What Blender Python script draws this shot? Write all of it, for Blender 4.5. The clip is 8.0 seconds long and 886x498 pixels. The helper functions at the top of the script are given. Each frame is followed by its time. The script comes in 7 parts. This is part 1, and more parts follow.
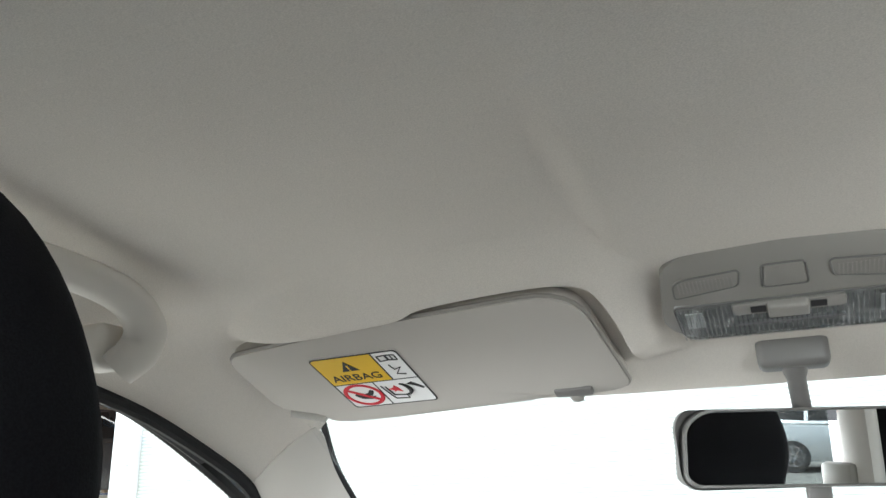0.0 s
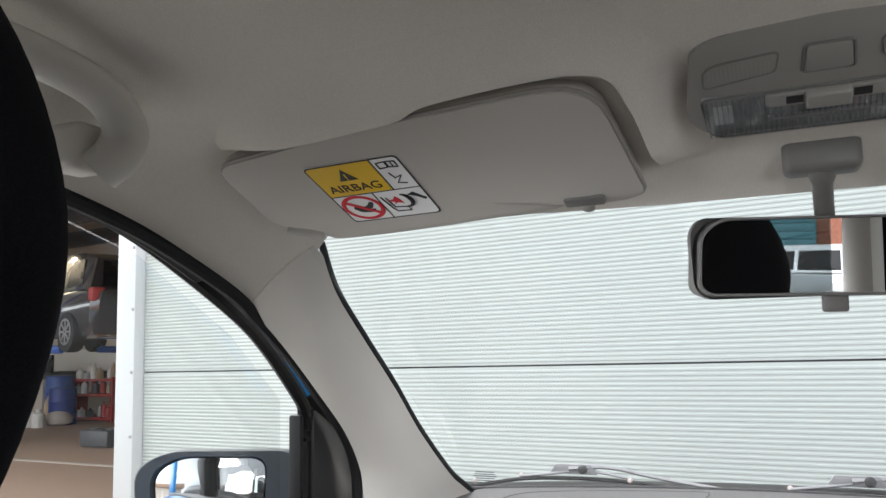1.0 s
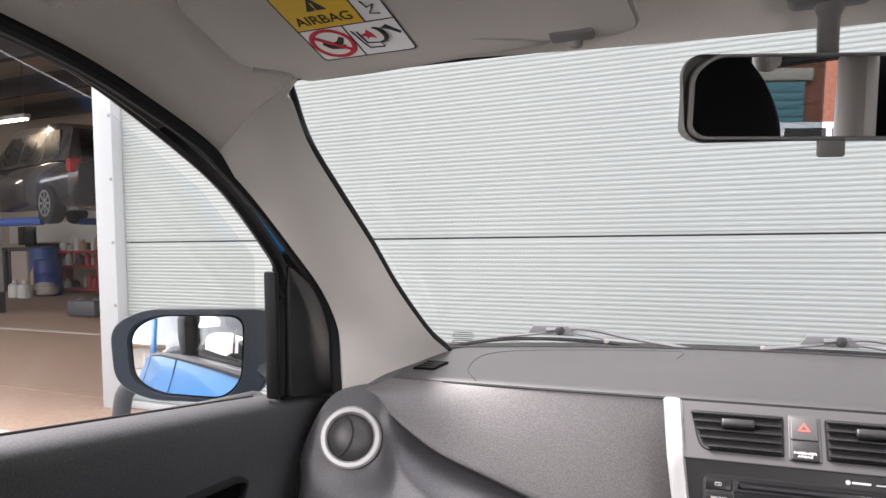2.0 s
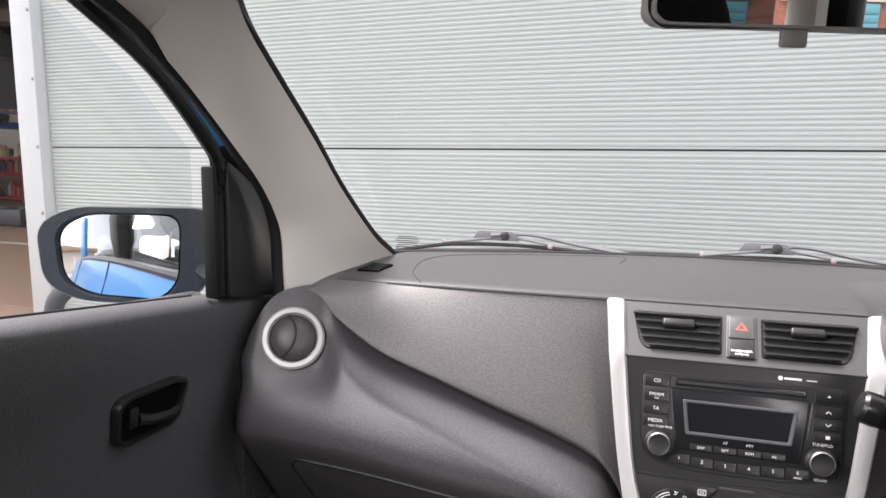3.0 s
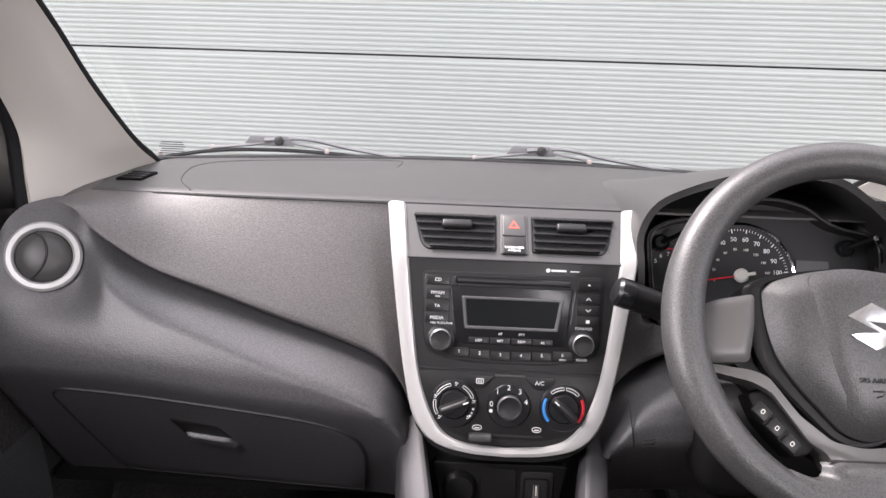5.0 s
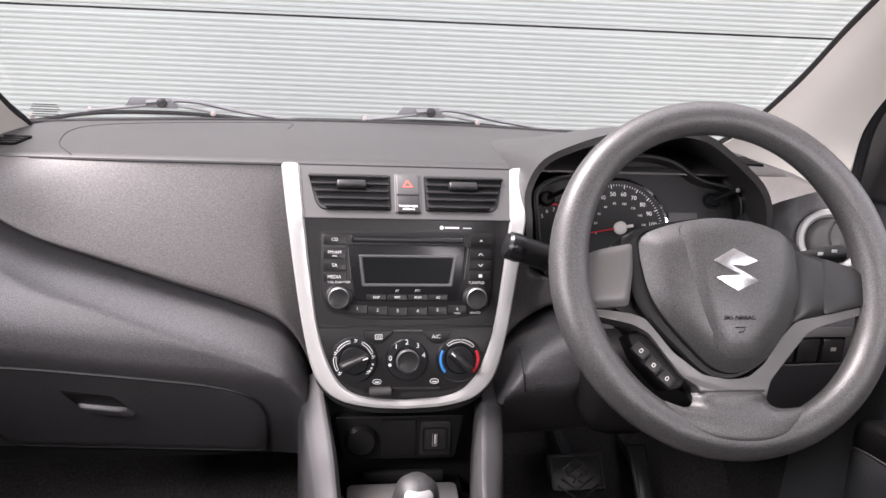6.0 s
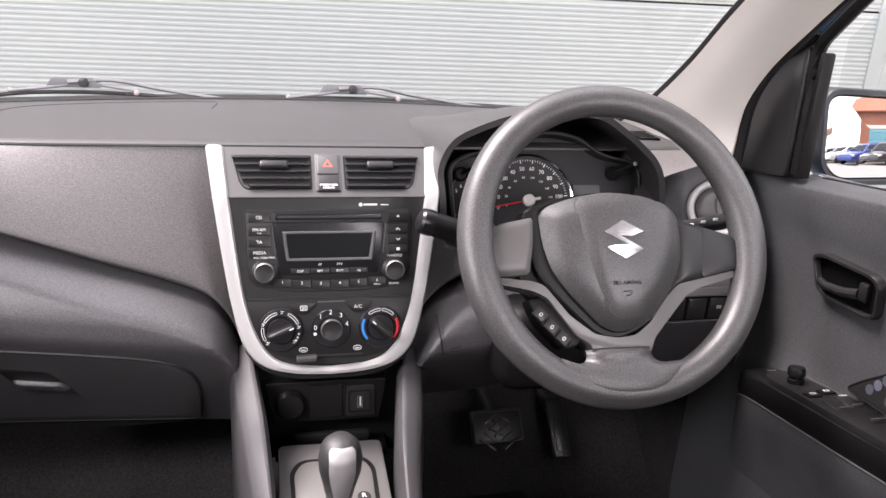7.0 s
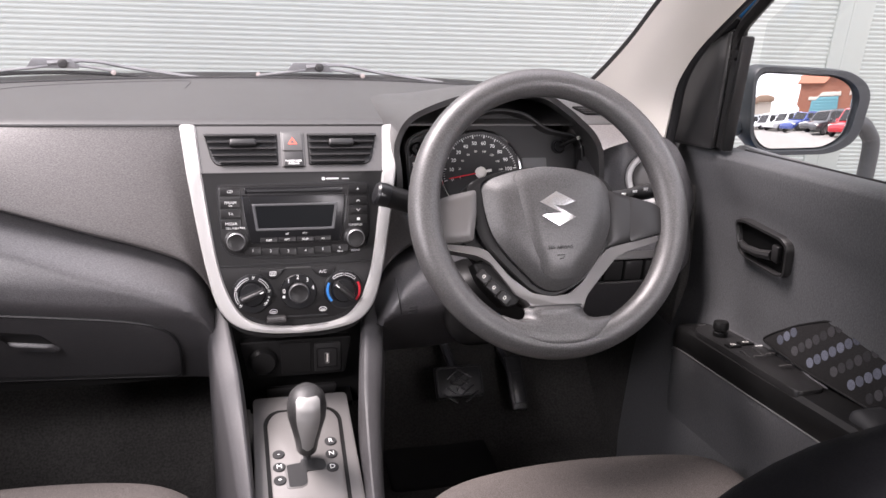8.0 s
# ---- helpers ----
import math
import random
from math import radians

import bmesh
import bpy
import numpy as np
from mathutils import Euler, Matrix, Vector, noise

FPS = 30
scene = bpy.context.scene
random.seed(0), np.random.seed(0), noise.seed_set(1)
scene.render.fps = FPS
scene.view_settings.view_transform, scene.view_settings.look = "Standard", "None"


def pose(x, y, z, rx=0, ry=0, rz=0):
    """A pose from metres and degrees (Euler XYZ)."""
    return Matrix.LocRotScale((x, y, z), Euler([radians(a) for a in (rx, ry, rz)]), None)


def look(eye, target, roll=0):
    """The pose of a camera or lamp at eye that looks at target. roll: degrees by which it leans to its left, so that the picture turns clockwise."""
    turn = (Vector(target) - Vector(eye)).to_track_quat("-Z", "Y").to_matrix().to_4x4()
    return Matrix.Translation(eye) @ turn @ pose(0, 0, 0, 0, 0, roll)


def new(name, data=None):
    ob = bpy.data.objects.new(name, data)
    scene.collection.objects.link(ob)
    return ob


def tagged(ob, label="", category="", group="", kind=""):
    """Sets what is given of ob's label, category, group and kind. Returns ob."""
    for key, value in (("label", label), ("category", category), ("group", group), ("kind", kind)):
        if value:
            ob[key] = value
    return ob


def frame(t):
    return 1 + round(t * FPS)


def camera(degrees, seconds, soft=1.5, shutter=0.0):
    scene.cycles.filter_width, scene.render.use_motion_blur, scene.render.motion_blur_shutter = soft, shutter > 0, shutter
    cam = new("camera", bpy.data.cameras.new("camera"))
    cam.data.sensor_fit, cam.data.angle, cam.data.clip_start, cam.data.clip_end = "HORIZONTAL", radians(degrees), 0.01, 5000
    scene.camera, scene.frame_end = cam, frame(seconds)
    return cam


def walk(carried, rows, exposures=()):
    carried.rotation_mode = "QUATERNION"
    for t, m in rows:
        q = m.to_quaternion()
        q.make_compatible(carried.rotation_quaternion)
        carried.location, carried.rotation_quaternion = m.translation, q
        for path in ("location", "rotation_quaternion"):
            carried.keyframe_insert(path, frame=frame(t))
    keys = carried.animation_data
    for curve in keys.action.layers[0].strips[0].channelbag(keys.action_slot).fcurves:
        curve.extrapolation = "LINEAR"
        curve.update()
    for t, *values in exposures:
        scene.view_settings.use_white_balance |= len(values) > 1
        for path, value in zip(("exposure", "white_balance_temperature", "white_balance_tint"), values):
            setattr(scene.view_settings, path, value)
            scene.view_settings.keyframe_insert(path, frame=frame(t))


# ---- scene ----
cam = camera(59.95, 8.0)
# seconds, place, yaw, pitch, roll
PATH = [
    (0, -0.0133, -0.1517, 1.1548, 23.26, 18.01, -1.34),
    (0.5, -0.0247, -0.1330, 1.1415, 23.33, 12.52, -1.31),
    (1, -0.0387, -0.1081, 1.1264, 23.31, 7.08, -1.27),
    (1.5, -0.0435, -0.0871, 1.1126, 23.03, 2.13, -1.04),
    (2, -0.0462, -0.0738, 1.1025, 22.29, -2.16, -0.83),
    (3.3, -0.0621, -0.0553, 1.0793, 16.23, -9.87, 0.47),
    (3.5, -0.0560, -0.0544, 1.0808, 15.11, -10.68, 0.37),
    (4, -0.0573, -0.0471, 1.0793, 10.79, -12.36, 0.89),
    (4.5, -0.0659, -0.0419, 1.0744, 5.75, -13.64, 1.54),
    (5.8, -0.0810, -0.0551, 1.0729, -6.88, -16.82, 3.11),
    (6, -0.0820, -0.0639, 1.0730, -8.24, -17.23, 3.13),
    (6.5, -0.0757, -0.0856, 1.0833, -11.23, -18.35, 3.44),
    (7, -0.0685, -0.1251, 1.1069, -13.26, -19.69, 3.47),
    (7.5, -0.0630, -0.1724, 1.1275, -14.44, -21.12, 3.46),
    (8, -0.0528, -0.2192, 1.1457, -14.72, -22.17, 3.37),
]
EXPOSURES = [(0.0, 2.74, 6350, 6), (0.4, 2.4, 6050, 1), (0.8, 1.93, 6250, 5), (1.3, 1.72, 6650, 18), (2.0, 1.64, 6700, 19), (3.4, 1.6, 6680, 19), (4.5, 1.68, 6680, 20), (8.0, 1.84, 6720, 23)]
walk(cam, [(t, pose(x, y, z, 90 + pitch, 0, yaw) @ pose(0, 0, 0, 0, 0, roll)) for t, x, y, z, yaw, pitch, roll in PATH], EXPOSURES)

# ---- light: a bright overcast day ----
world = bpy.data.worlds.new("overcast_sky")
scene.world = world
world.use_nodes = True
wn, wl = world.node_tree.nodes, world.node_tree.links
sky = wn.new("ShaderNodeTexSky")
sky.sky_type = "NISHITA"
sky.sun_disc = False
sky.sun_elevation = radians(59)
sky.sun_rotation = radians(-66)
wcoord = wn.new("ShaderNodeTexCoord")
cloud = wn.new("ShaderNodeTexNoise")
cloud.inputs["Scale"].default_value = 2.2
cloud.inputs["Detail"].default_value = 6.0
cramp = wn.new("ShaderNodeValToRGB")
cramp.color_ramp.elements[0].position, cramp.color_ramp.elements[0].color = 0.3, (6.2, 6.6, 7.0, 1)
cramp.color_ramp.elements[1].position, cramp.color_ramp.elements[1].color = 0.7, (9.6, 9.7, 9.8, 1)
wmix = wn.new("ShaderNodeMixRGB")
wmix.inputs[0].default_value = 0.85
wl.new(wcoord.outputs["Generated"], cloud.inputs["Vector"])
wl.new(cloud.outputs[0], cramp.inputs[0])
wl.new(sky.outputs[0], wmix.inputs[1])
wl.new(cramp.outputs[0], wmix.inputs[2])
wback = wn["Background"]
wback.inputs["Strength"].default_value = 0.13
wl.new(wmix.outputs[0], wback.inputs["Color"])
sun_data = bpy.data.lights.new("sun", "SUN")
sun_data.energy, sun_data.angle, sun_data.color = 2.6, radians(25), (1.0, 0.985, 0.96)
sun = new("sun", sun_data)
sun.matrix_world = look((-5.0, 2.2, 9.0), (0, 0, 0))


def sky_window(name, place, target, w, h, watts, spread=108):
    """An added fill lamp at an opening of the car, standing in for sky light."""
    data = bpy.data.lights.new(name, "AREA")
    data.shape, data.size, data.size_y, data.energy, data.color = "RECTANGLE", w, h, watts, (0.97, 0.99, 1.0)
    data.spread = radians(spread)
    ob = new(name, data)
    ob.matrix_world = look(place, target)
    return ob


sky_window("rear_opening_light", (0, -1.62, 1.08), (0, 0.6, 0.80), 1.0, 0.40, 0.4)
sky_window("left_window_light", (-0.555, 0.23, 1.13), (0.02, 0.74, 0.55), 0.26, 0.22, 0.85)
sky_window("right_window_light", (0.555, -0.42, 1.12), (0.38, 0.63, 0.78), 0.40, 0.22, 1.0, 86)

# ---- materials ----
def material(name, color, rough=0.6, metal=0.0, tint=None, grain=0.0, grain_scale=400.0, bump=0.0, bump_scale=900.0, bump_kind="noise", stretch=(1, 1, 1), spec=0.5, coat=0.0, pieces=0.0, stain=3.0):
    """A surface with colour variation at two scales, a fine relief and an uneven gloss."""
    m = bpy.data.materials.new(name)
    m.use_nodes = True
    n, l = m.node_tree.nodes, m.node_tree.links
    b = n["Principled BSDF"]
    b.inputs["Metallic"].default_value = metal
    b.inputs["Specular IOR Level"].default_value = spec
    b.inputs["Coat Weight"].default_value = coat
    co = n.new("ShaderNodeTexCoord")
    mp = n.new("ShaderNodeMapping")
    mp.inputs["Scale"].default_value = stretch
    l.new(co.outputs["Object"], mp.inputs["Vector"])
    big = n.new("ShaderNodeTexNoise")
    big.inputs["Scale"].default_value = stain
    big.inputs["Detail"].default_value = 5
    l.new(mp.outputs[0], big.inputs["Vector"])
    fine = n.new("ShaderNodeTexNoise")
    fine.inputs["Scale"].default_value = grain_scale
    fine.inputs["Detail"].default_value = 3
    l.new(mp.outputs[0], fine.inputs["Vector"])
    mix = n.new("ShaderNodeMixRGB")
    t = tint if tint else tuple(c * 0.86 for c in color)
    mix.inputs[1].default_value = (*t, 1)
    mix.inputs[2].default_value = (*color, 1)
    l.new(big.outputs[0], mix.inputs[0])
    last = mix.outputs[0]
    # grain as colour speckle; on grained plastics it also stands in for relief shading
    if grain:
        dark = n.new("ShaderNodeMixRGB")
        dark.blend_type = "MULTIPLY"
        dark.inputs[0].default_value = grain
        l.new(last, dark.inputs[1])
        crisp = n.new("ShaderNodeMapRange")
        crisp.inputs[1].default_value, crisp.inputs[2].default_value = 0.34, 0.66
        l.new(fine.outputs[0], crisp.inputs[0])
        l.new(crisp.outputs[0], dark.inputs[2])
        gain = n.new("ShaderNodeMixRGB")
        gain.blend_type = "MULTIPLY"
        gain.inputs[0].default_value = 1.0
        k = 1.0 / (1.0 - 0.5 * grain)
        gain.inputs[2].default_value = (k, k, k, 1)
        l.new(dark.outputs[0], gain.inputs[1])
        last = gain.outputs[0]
    if pieces:
        info = n.new("ShaderNodeObjectInfo")
        hsv = n.new("ShaderNodeHueSaturation")
        mr = n.new("ShaderNodeMapRange")
        mr.inputs[3].default_value, mr.inputs[4].default_value = 1 - pieces, 1 + pieces
        l.new(info.outputs["Random"], mr.inputs[0])
        l.new(mr.outputs[0], hsv.inputs["Value"])
        l.new(last, hsv.inputs["Color"])
        last = hsv.outputs[0]
    l.new(last, b.inputs["Base Color"])
    rr = n.new("ShaderNodeMapRange")
    rr.inputs[3].default_value, rr.inputs[4].default_value = max(0.02, rough - 0.07), min(1, rough + 0.07)
    l.new(big.outputs[0], rr.inputs[0])
    l.new(rr.outputs[0], b.inputs["Roughness"])
    if bump:
        if bump_kind == "leather":
            tex = n.new("ShaderNodeTexVoronoi")
            tex.inputs["Scale"].default_value = bump_scale
            out = tex.outputs["Distance"]
        else:
            tex = n.new("ShaderNodeTexNoise")
            tex.inputs["Scale"].default_value = bump_scale
            tex.inputs["Detail"].default_value = 4
            out = tex.outputs[0]
        l.new(mp.outputs[0], tex.inputs["Vector"])
        bp = n.new("ShaderNodeBump")
        bp.inputs["Strength"].default_value = bump
        bp.inputs["Distance"].default_value = 0.0005
        l.new(out, bp.inputs["Height"])
        l.new(bp.outputs[0], b.inputs["Normal"])
    return m


def clear_glass(name, tint=(0.985, 0.99, 0.988), gloss=0.02, power=5.0):
    """A thin pane: it lets light straight through and mirrors a little of it at a slant."""
    m = bpy.data.materials.new(name)
    m.use_nodes = True
    n, l = m.node_tree.nodes, m.node_tree.links
    n.remove(n["Principled BSDF"])
    tr, gl, lw, mx = n.new("ShaderNodeBsdfTransparent"), n.new("ShaderNodeBsdfGlossy"), n.new("ShaderNodeLayerWeight"), n.new("ShaderNodeMixShader")
    tr.inputs[0].default_value = (*tint, 1)
    gl.inputs["Roughness"].default_value = 0.01
    lw.inputs["Blend"].default_value = 0.5
    pw, ma = n.new("ShaderNodeMath"), n.new("ShaderNodeMath")
    pw.operation, ma.operation = "POWER", "MULTIPLY_ADD"
    pw.inputs[1].default_value = power
    ma.inputs[1].default_value, ma.inputs[2].default_value = 0.95, gloss
    l.new(lw.outputs["Facing"], pw.inputs[0])
    l.new(pw.outputs[0], ma.inputs[0])
    l.new(ma.outputs[0], mx.inputs[0])
    l.new(tr.outputs[0], mx.inputs[1])
    l.new(gl.outputs[0], mx.inputs[2])
    l.new(mx.outputs[0], n["Material Output"].inputs["Surface"])
    return m


def lamp_surface(name, color, strength):
    m = bpy.data.materials.new(name)
    m.use_nodes = True
    b = m.node_tree.nodes["Principled BSDF"]
    b.inputs["Emission Color"].default_value = (*color, 1)
    b.inputs["Emission Strength"].default_value = strength
    return m


M_HEAD = material("headliner_fabric", (0.73, 0.685, 0.625), 0.95, grain=0.16, grain_scale=1100, bump=0.55, bump_scale=900, stretch=(1, 1.7, 1), spec=0.2)
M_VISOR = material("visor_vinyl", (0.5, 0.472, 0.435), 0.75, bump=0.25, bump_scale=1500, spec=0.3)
M_PILLAR = material("pillar_plastic", (0.69, 0.655, 0.60), 0.6, bump=0.15, bump_scale=1400, spec=0.35)
M_GREYPL = material("warm_grey_plastic", (0.42, 0.4, 0.365), 0.5, bump=0.08, bump_scale=1600, spec=0.4)
M_LAMP = material("roof_console_plastic", (0.27, 0.257, 0.236), 0.5, bump=0.06, bump_scale=1600, spec=0.4)
M_MIRFRAME = material("mirror_frame_plastic", (0.15, 0.145, 0.138), 0.45, bump=0.06, bump_scale=1600, spec=0.4)
M_SHIFT = material("shift_surround_plastic", (0.14, 0.134, 0.131), 0.40, bump=0.05, bump_scale=1600, spec=0.4)
M_PEDAL = material("pedal_rubber", (0.03, 0.03, 0.031), 0.32, bump=0.2, spec=0.6)
M_BADGE = material("badge_chrome", (0.85, 0.85, 0.86), 0.22, metal=0.9)
M_PLATE = material("shift_plate_metal", (0.175, 0.167, 0.162), 0.42, metal=0.25, bump=0.04, bump_scale=2500)
M_PRINT = material("grey_print", (0.80, 0.80, 0.79), 0.6)
M_VOID = material("deep_black", (0.004, 0.004, 0.004), 0.8, spec=0.05)
M_LAMPWELL = material("lamp_reflector", (0.36, 0.36, 0.35), 0.4)
M_RING = material("bright_silver_ring", (0.53, 0.525, 0.518), 0.33, metal=0.2)
M_GREYDK = material("shaded_grey_plastic", (0.3, 0.285, 0.26), 0.5, bump=0.05, spec=0.4)
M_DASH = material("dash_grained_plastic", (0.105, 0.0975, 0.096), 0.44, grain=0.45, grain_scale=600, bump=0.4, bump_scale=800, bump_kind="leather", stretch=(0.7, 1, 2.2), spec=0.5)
M_DASHTOP = material("dash_top_plastic", (0.05, 0.0488, 0.0485), 0.48, grain=0.25, grain_scale=900, bump=0.5, bump_scale=900, spec=0.5)
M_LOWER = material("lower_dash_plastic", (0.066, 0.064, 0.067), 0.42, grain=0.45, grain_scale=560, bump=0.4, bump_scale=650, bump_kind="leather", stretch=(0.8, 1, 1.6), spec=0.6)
M_RAIL = material("console_rail_plastic", (0.062, 0.060, 0.0625), 0.55, grain=0.25, grain_scale=900, bump=0.2, bump_scale=1100, spec=0.35)
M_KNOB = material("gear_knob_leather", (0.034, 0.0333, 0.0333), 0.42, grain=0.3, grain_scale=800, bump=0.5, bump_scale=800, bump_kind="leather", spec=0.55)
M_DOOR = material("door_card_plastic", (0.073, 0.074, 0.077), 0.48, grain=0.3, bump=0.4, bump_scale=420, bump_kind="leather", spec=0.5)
M_BLACK = material("black_plastic", (0.008, 0.0078, 0.0078), 0.45, bump=0.2, bump_scale=1200, spec=0.22)
M_PANEL = material("charcoal_panel", (0.0165, 0.016, 0.0162), 0.40, bump=0.1, bump_scale=1500, spec=0.35)
M_BEZEL = material("grey_vent_bezel", (0.062, 0.0595, 0.0585), 0.42, bump=0.1, bump_scale=1500, spec=0.5)
M_GLOSS = material("gloss_black", (0.010, 0.010, 0.011), 0.28, spec=0.35)
M_DISPLAY = material("display_glass", (0.008, 0.009, 0.010), 0.3, spec=0.06)
M_DISPRIM = material("display_rim", (0.075, 0.075, 0.078), 0.35, spec=0.5)
M_SILVER = material("silver_paint", (0.50, 0.49, 0.478), 0.33, metal=0.15, bump=0.03, bump_scale=3000)
M_SATIN = material("satin_silver", (0.32, 0.32, 0.32), 0.38, metal=0.8)
M_KNOBFACE = material("gear_knob_silver", (0.40, 0.392, 0.385), 0.36, metal=0.15, bump=0.03, bump_scale=3000)
M_CHROME = material("chrome", (0.82, 0.82, 0.83), 0.06, metal=1.0)
M_WIPER = material("wiper_grey_metal", (0.17, 0.17, 0.175), 0.5, metal=0.1, bump=0.1)
M_RIVET = material("wiper_rivet", (0.36, 0.30, 0.28), 0.45)
M_RUBBER = material("black_rubber", (0.012, 0.012, 0.013), 0.7, bump=0.2, spec=0.3)
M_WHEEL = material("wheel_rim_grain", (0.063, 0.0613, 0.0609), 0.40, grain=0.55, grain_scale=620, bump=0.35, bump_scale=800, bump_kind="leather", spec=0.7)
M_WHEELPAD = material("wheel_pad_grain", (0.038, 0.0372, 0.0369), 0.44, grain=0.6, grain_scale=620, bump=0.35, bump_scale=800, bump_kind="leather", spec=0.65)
M_SPOKE = material("spoke_plastic", (0.098, 0.093, 0.0905), 0.40, metal=0.1, bump=0.08, bump_scale=1500, spec=0.5)
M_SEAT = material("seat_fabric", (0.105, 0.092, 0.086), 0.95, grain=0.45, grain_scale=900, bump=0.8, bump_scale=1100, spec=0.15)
M_SEATDK = material("black_seat_fabric", (0.012, 0.012, 0.014), 0.95, grain=0.3, grain_scale=900, bump=0.6, bump_scale=1000, spec=0.12)
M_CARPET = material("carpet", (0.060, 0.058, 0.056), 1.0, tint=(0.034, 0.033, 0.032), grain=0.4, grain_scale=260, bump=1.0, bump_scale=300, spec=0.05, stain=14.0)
M_DOTCLOTH = material("door_insert_cloth", (0.020, 0.019, 0.019), 0.95, grain=0.4, grain_scale=800, bump=0.6, spec=0.1)
M_DOT = material("cloth_dot", (0.085, 0.09, 0.112), 0.9, grain=0.4, grain_scale=900, pieces=0.35, spec=0.1)
M_DOTDIM = material("faded_cloth_dot", (0.040, 0.039, 0.041), 0.9, grain=0.4, grain_scale=900, pieces=0.3, spec=0.1)
M_WHITE = material("white_print", (0.88, 0.88, 0.87), 0.6)
M_INK = material("black_print", (0.015, 0.015, 0.016), 0.6)
M_YELLOW = material("yellow_print", (0.80, 0.50, 0.01), 0.55)
M_RED = material("red_print", (0.62, 0.015, 0.03), 0.55)
M_ORANGE = material("orange_print", (0.85, 0.10, 0.06), 0.55)
M_BLUE = material("blue_print", (0.02, 0.22, 0.62), 0.55)
M_PAINT = material("blue_car_paint", (0.02, 0.2, 0.5), 0.35, coat=0.4, spec=0.5, stain=1.5)
M_GLASS = clear_glass("clear_glass", gloss=0.012)
M_SIDEGLASS = clear_glass("side_window_glass", (0.95, 0.96, 0.955), 0.012, 3.6)
M_TINT = clear_glass("dark_tinted_glass", (0.45, 0.48, 0.48), 0.06, 2.7)
M_LENS = clear_glass("lamp_lens", (0.86, 0.87, 0.87), 0.08)
M_MIRROR = material("mirror_silver", (0.68, 0.69, 0.70), 0.02, metal=1.0, tint=(0.67, 0.68, 0.69))
for node in [x for x in M_MIRROR.node_tree.nodes if x.type == "MAP_RANGE"]:
    node.inputs[3].default_value, node.inputs[4].default_value = 0.0, 0.012
M_WALL = material("clad_steel_white", (0.395, 0.425, 0.398), 0.55, tint=(0.346, 0.373, 0.35), spec=0.45, stain=0.8)
M_JAMB = material("jamb_white", (0.5, 0.515, 0.515), 0.45, stain=1.0)
M_CONC = material("workshop_concrete", (0.36, 0.25, 0.182), 0.6, tint=(0.30, 0.205, 0.152), grain=0.25, grain_scale=30, stain=0.6, bump=0.1, bump_scale=40)
M_TARMAC = material("forecourt_concrete", (0.31, 0.295, 0.275), 0.85, tint=(0.25, 0.238, 0.222), grain=0.4, grain_scale=60, stain=0.4, bump=0.4, bump_scale=80)
M_TUBE = material("galvanised_grey", (0.055, 0.057, 0.060), 0.5, metal=0.3, bump=0.2, bump_scale=60)
M_PLASTER = material("workshop_wall_paint", (0.52, 0.46, 0.40), 0.8, stain=0.7)
M_DKGREY = material("dark_steel", (0.06, 0.06, 0.065), 0.5, stain=2)
M_CARGREY = material("dark_grey_car_paint", (0.045, 0.045, 0.05), 0.22, coat=1.0)
M_REDST = material("red_steel", (0.38, 0.03, 0.03), 0.5)
M_BLUEPL = material("blue_drum_plastic", (0.01, 0.035, 0.22), 0.45)
M_LIFT = material("blue_lift_steel", (0.03, 0.09, 0.34), 0.45)
M_CARD = material("cardboard", (0.45, 0.34, 0.22), 0.85)
M_OFFWHITE = material("off_white_plastic", (0.72, 0.70, 0.66), 0.5)
M_GLOVEW = material("silver_car_paint", (0.60, 0.62, 0.64), 0.3, metal=0.5, coat=1.0)
M_TYRE = material("tyre_rubber", (0.02, 0.02, 0.021), 0.8, bump=0.4, bump_scale=200)
M_BRICK = material("red_brick", (0.3, 0.115, 0.07), 0.85, tint=(0.24, 0.09, 0.055), grain=0.3, grain_scale=8, stain=0.5, pieces=0.25)
M_SHUTTER = material("teal_shutter", (0.10, 0.28, 0.33), 0.5)
M_ROOFT = material("roof_tile", (0.32, 0.22, 0.16), 0.8)
M_STONE = material("pale_stone", (0.55, 0.50, 0.44), 0.8)


# ---- building blocks ----
def thing(name, base, label, category, group="", kind=""):
    e = new(name)
    e.empty_display_size = 0.02
    e.location = base
    tagged(e, label, category, group, kind)
    return e


def finish(bm, name, mat, smooth=35):
    bmesh.ops.recalc_face_normals(bm, faces=bm.faces)
    me = bpy.data.meshes.new(name)
    bm.to_mesh(me)
    bm.free()
    me.materials.append(mat)
    if smooth:
        me.shade_smooth()
        me.set_sharp_from_angle(angle=radians(smooth))
    return me


def part(name, bm, mat, parent, label="", smooth=35):
    ob = new(name, finish(bm, name, mat, smooth))
    if parent is not None:
        ob.parent = parent
        if parent.type == "EMPTY" and parent.parent is None:
            ob.matrix_parent_inverse = Matrix.Translation(parent.location).inverted()
    if label:
        ob["label"] = label
    return ob


def solo(name, bm, mat, label, category="", group="", kind="", smooth=35):
    return tagged(part(name, bm, mat, None, "", smooth), label, category, group, kind)


def grid(fn, nu, nv, bm=None, closed_u=False):
    bm = bm or bmesh.new()
    vs = [[bm.verts.new(fn(i / (nu if closed_u else nu - 1) if nu > 1 else 0, j / (nv - 1))) for i in range(nu)] for j in range(nv)]
    for j in range(nv - 1):
        for i in range(nu if closed_u else nu - 1):
            k = (i + 1) % nu
            bm.faces.new((vs[j][i], vs[j][k], vs[j + 1][k], vs[j + 1][i]))
    return bm


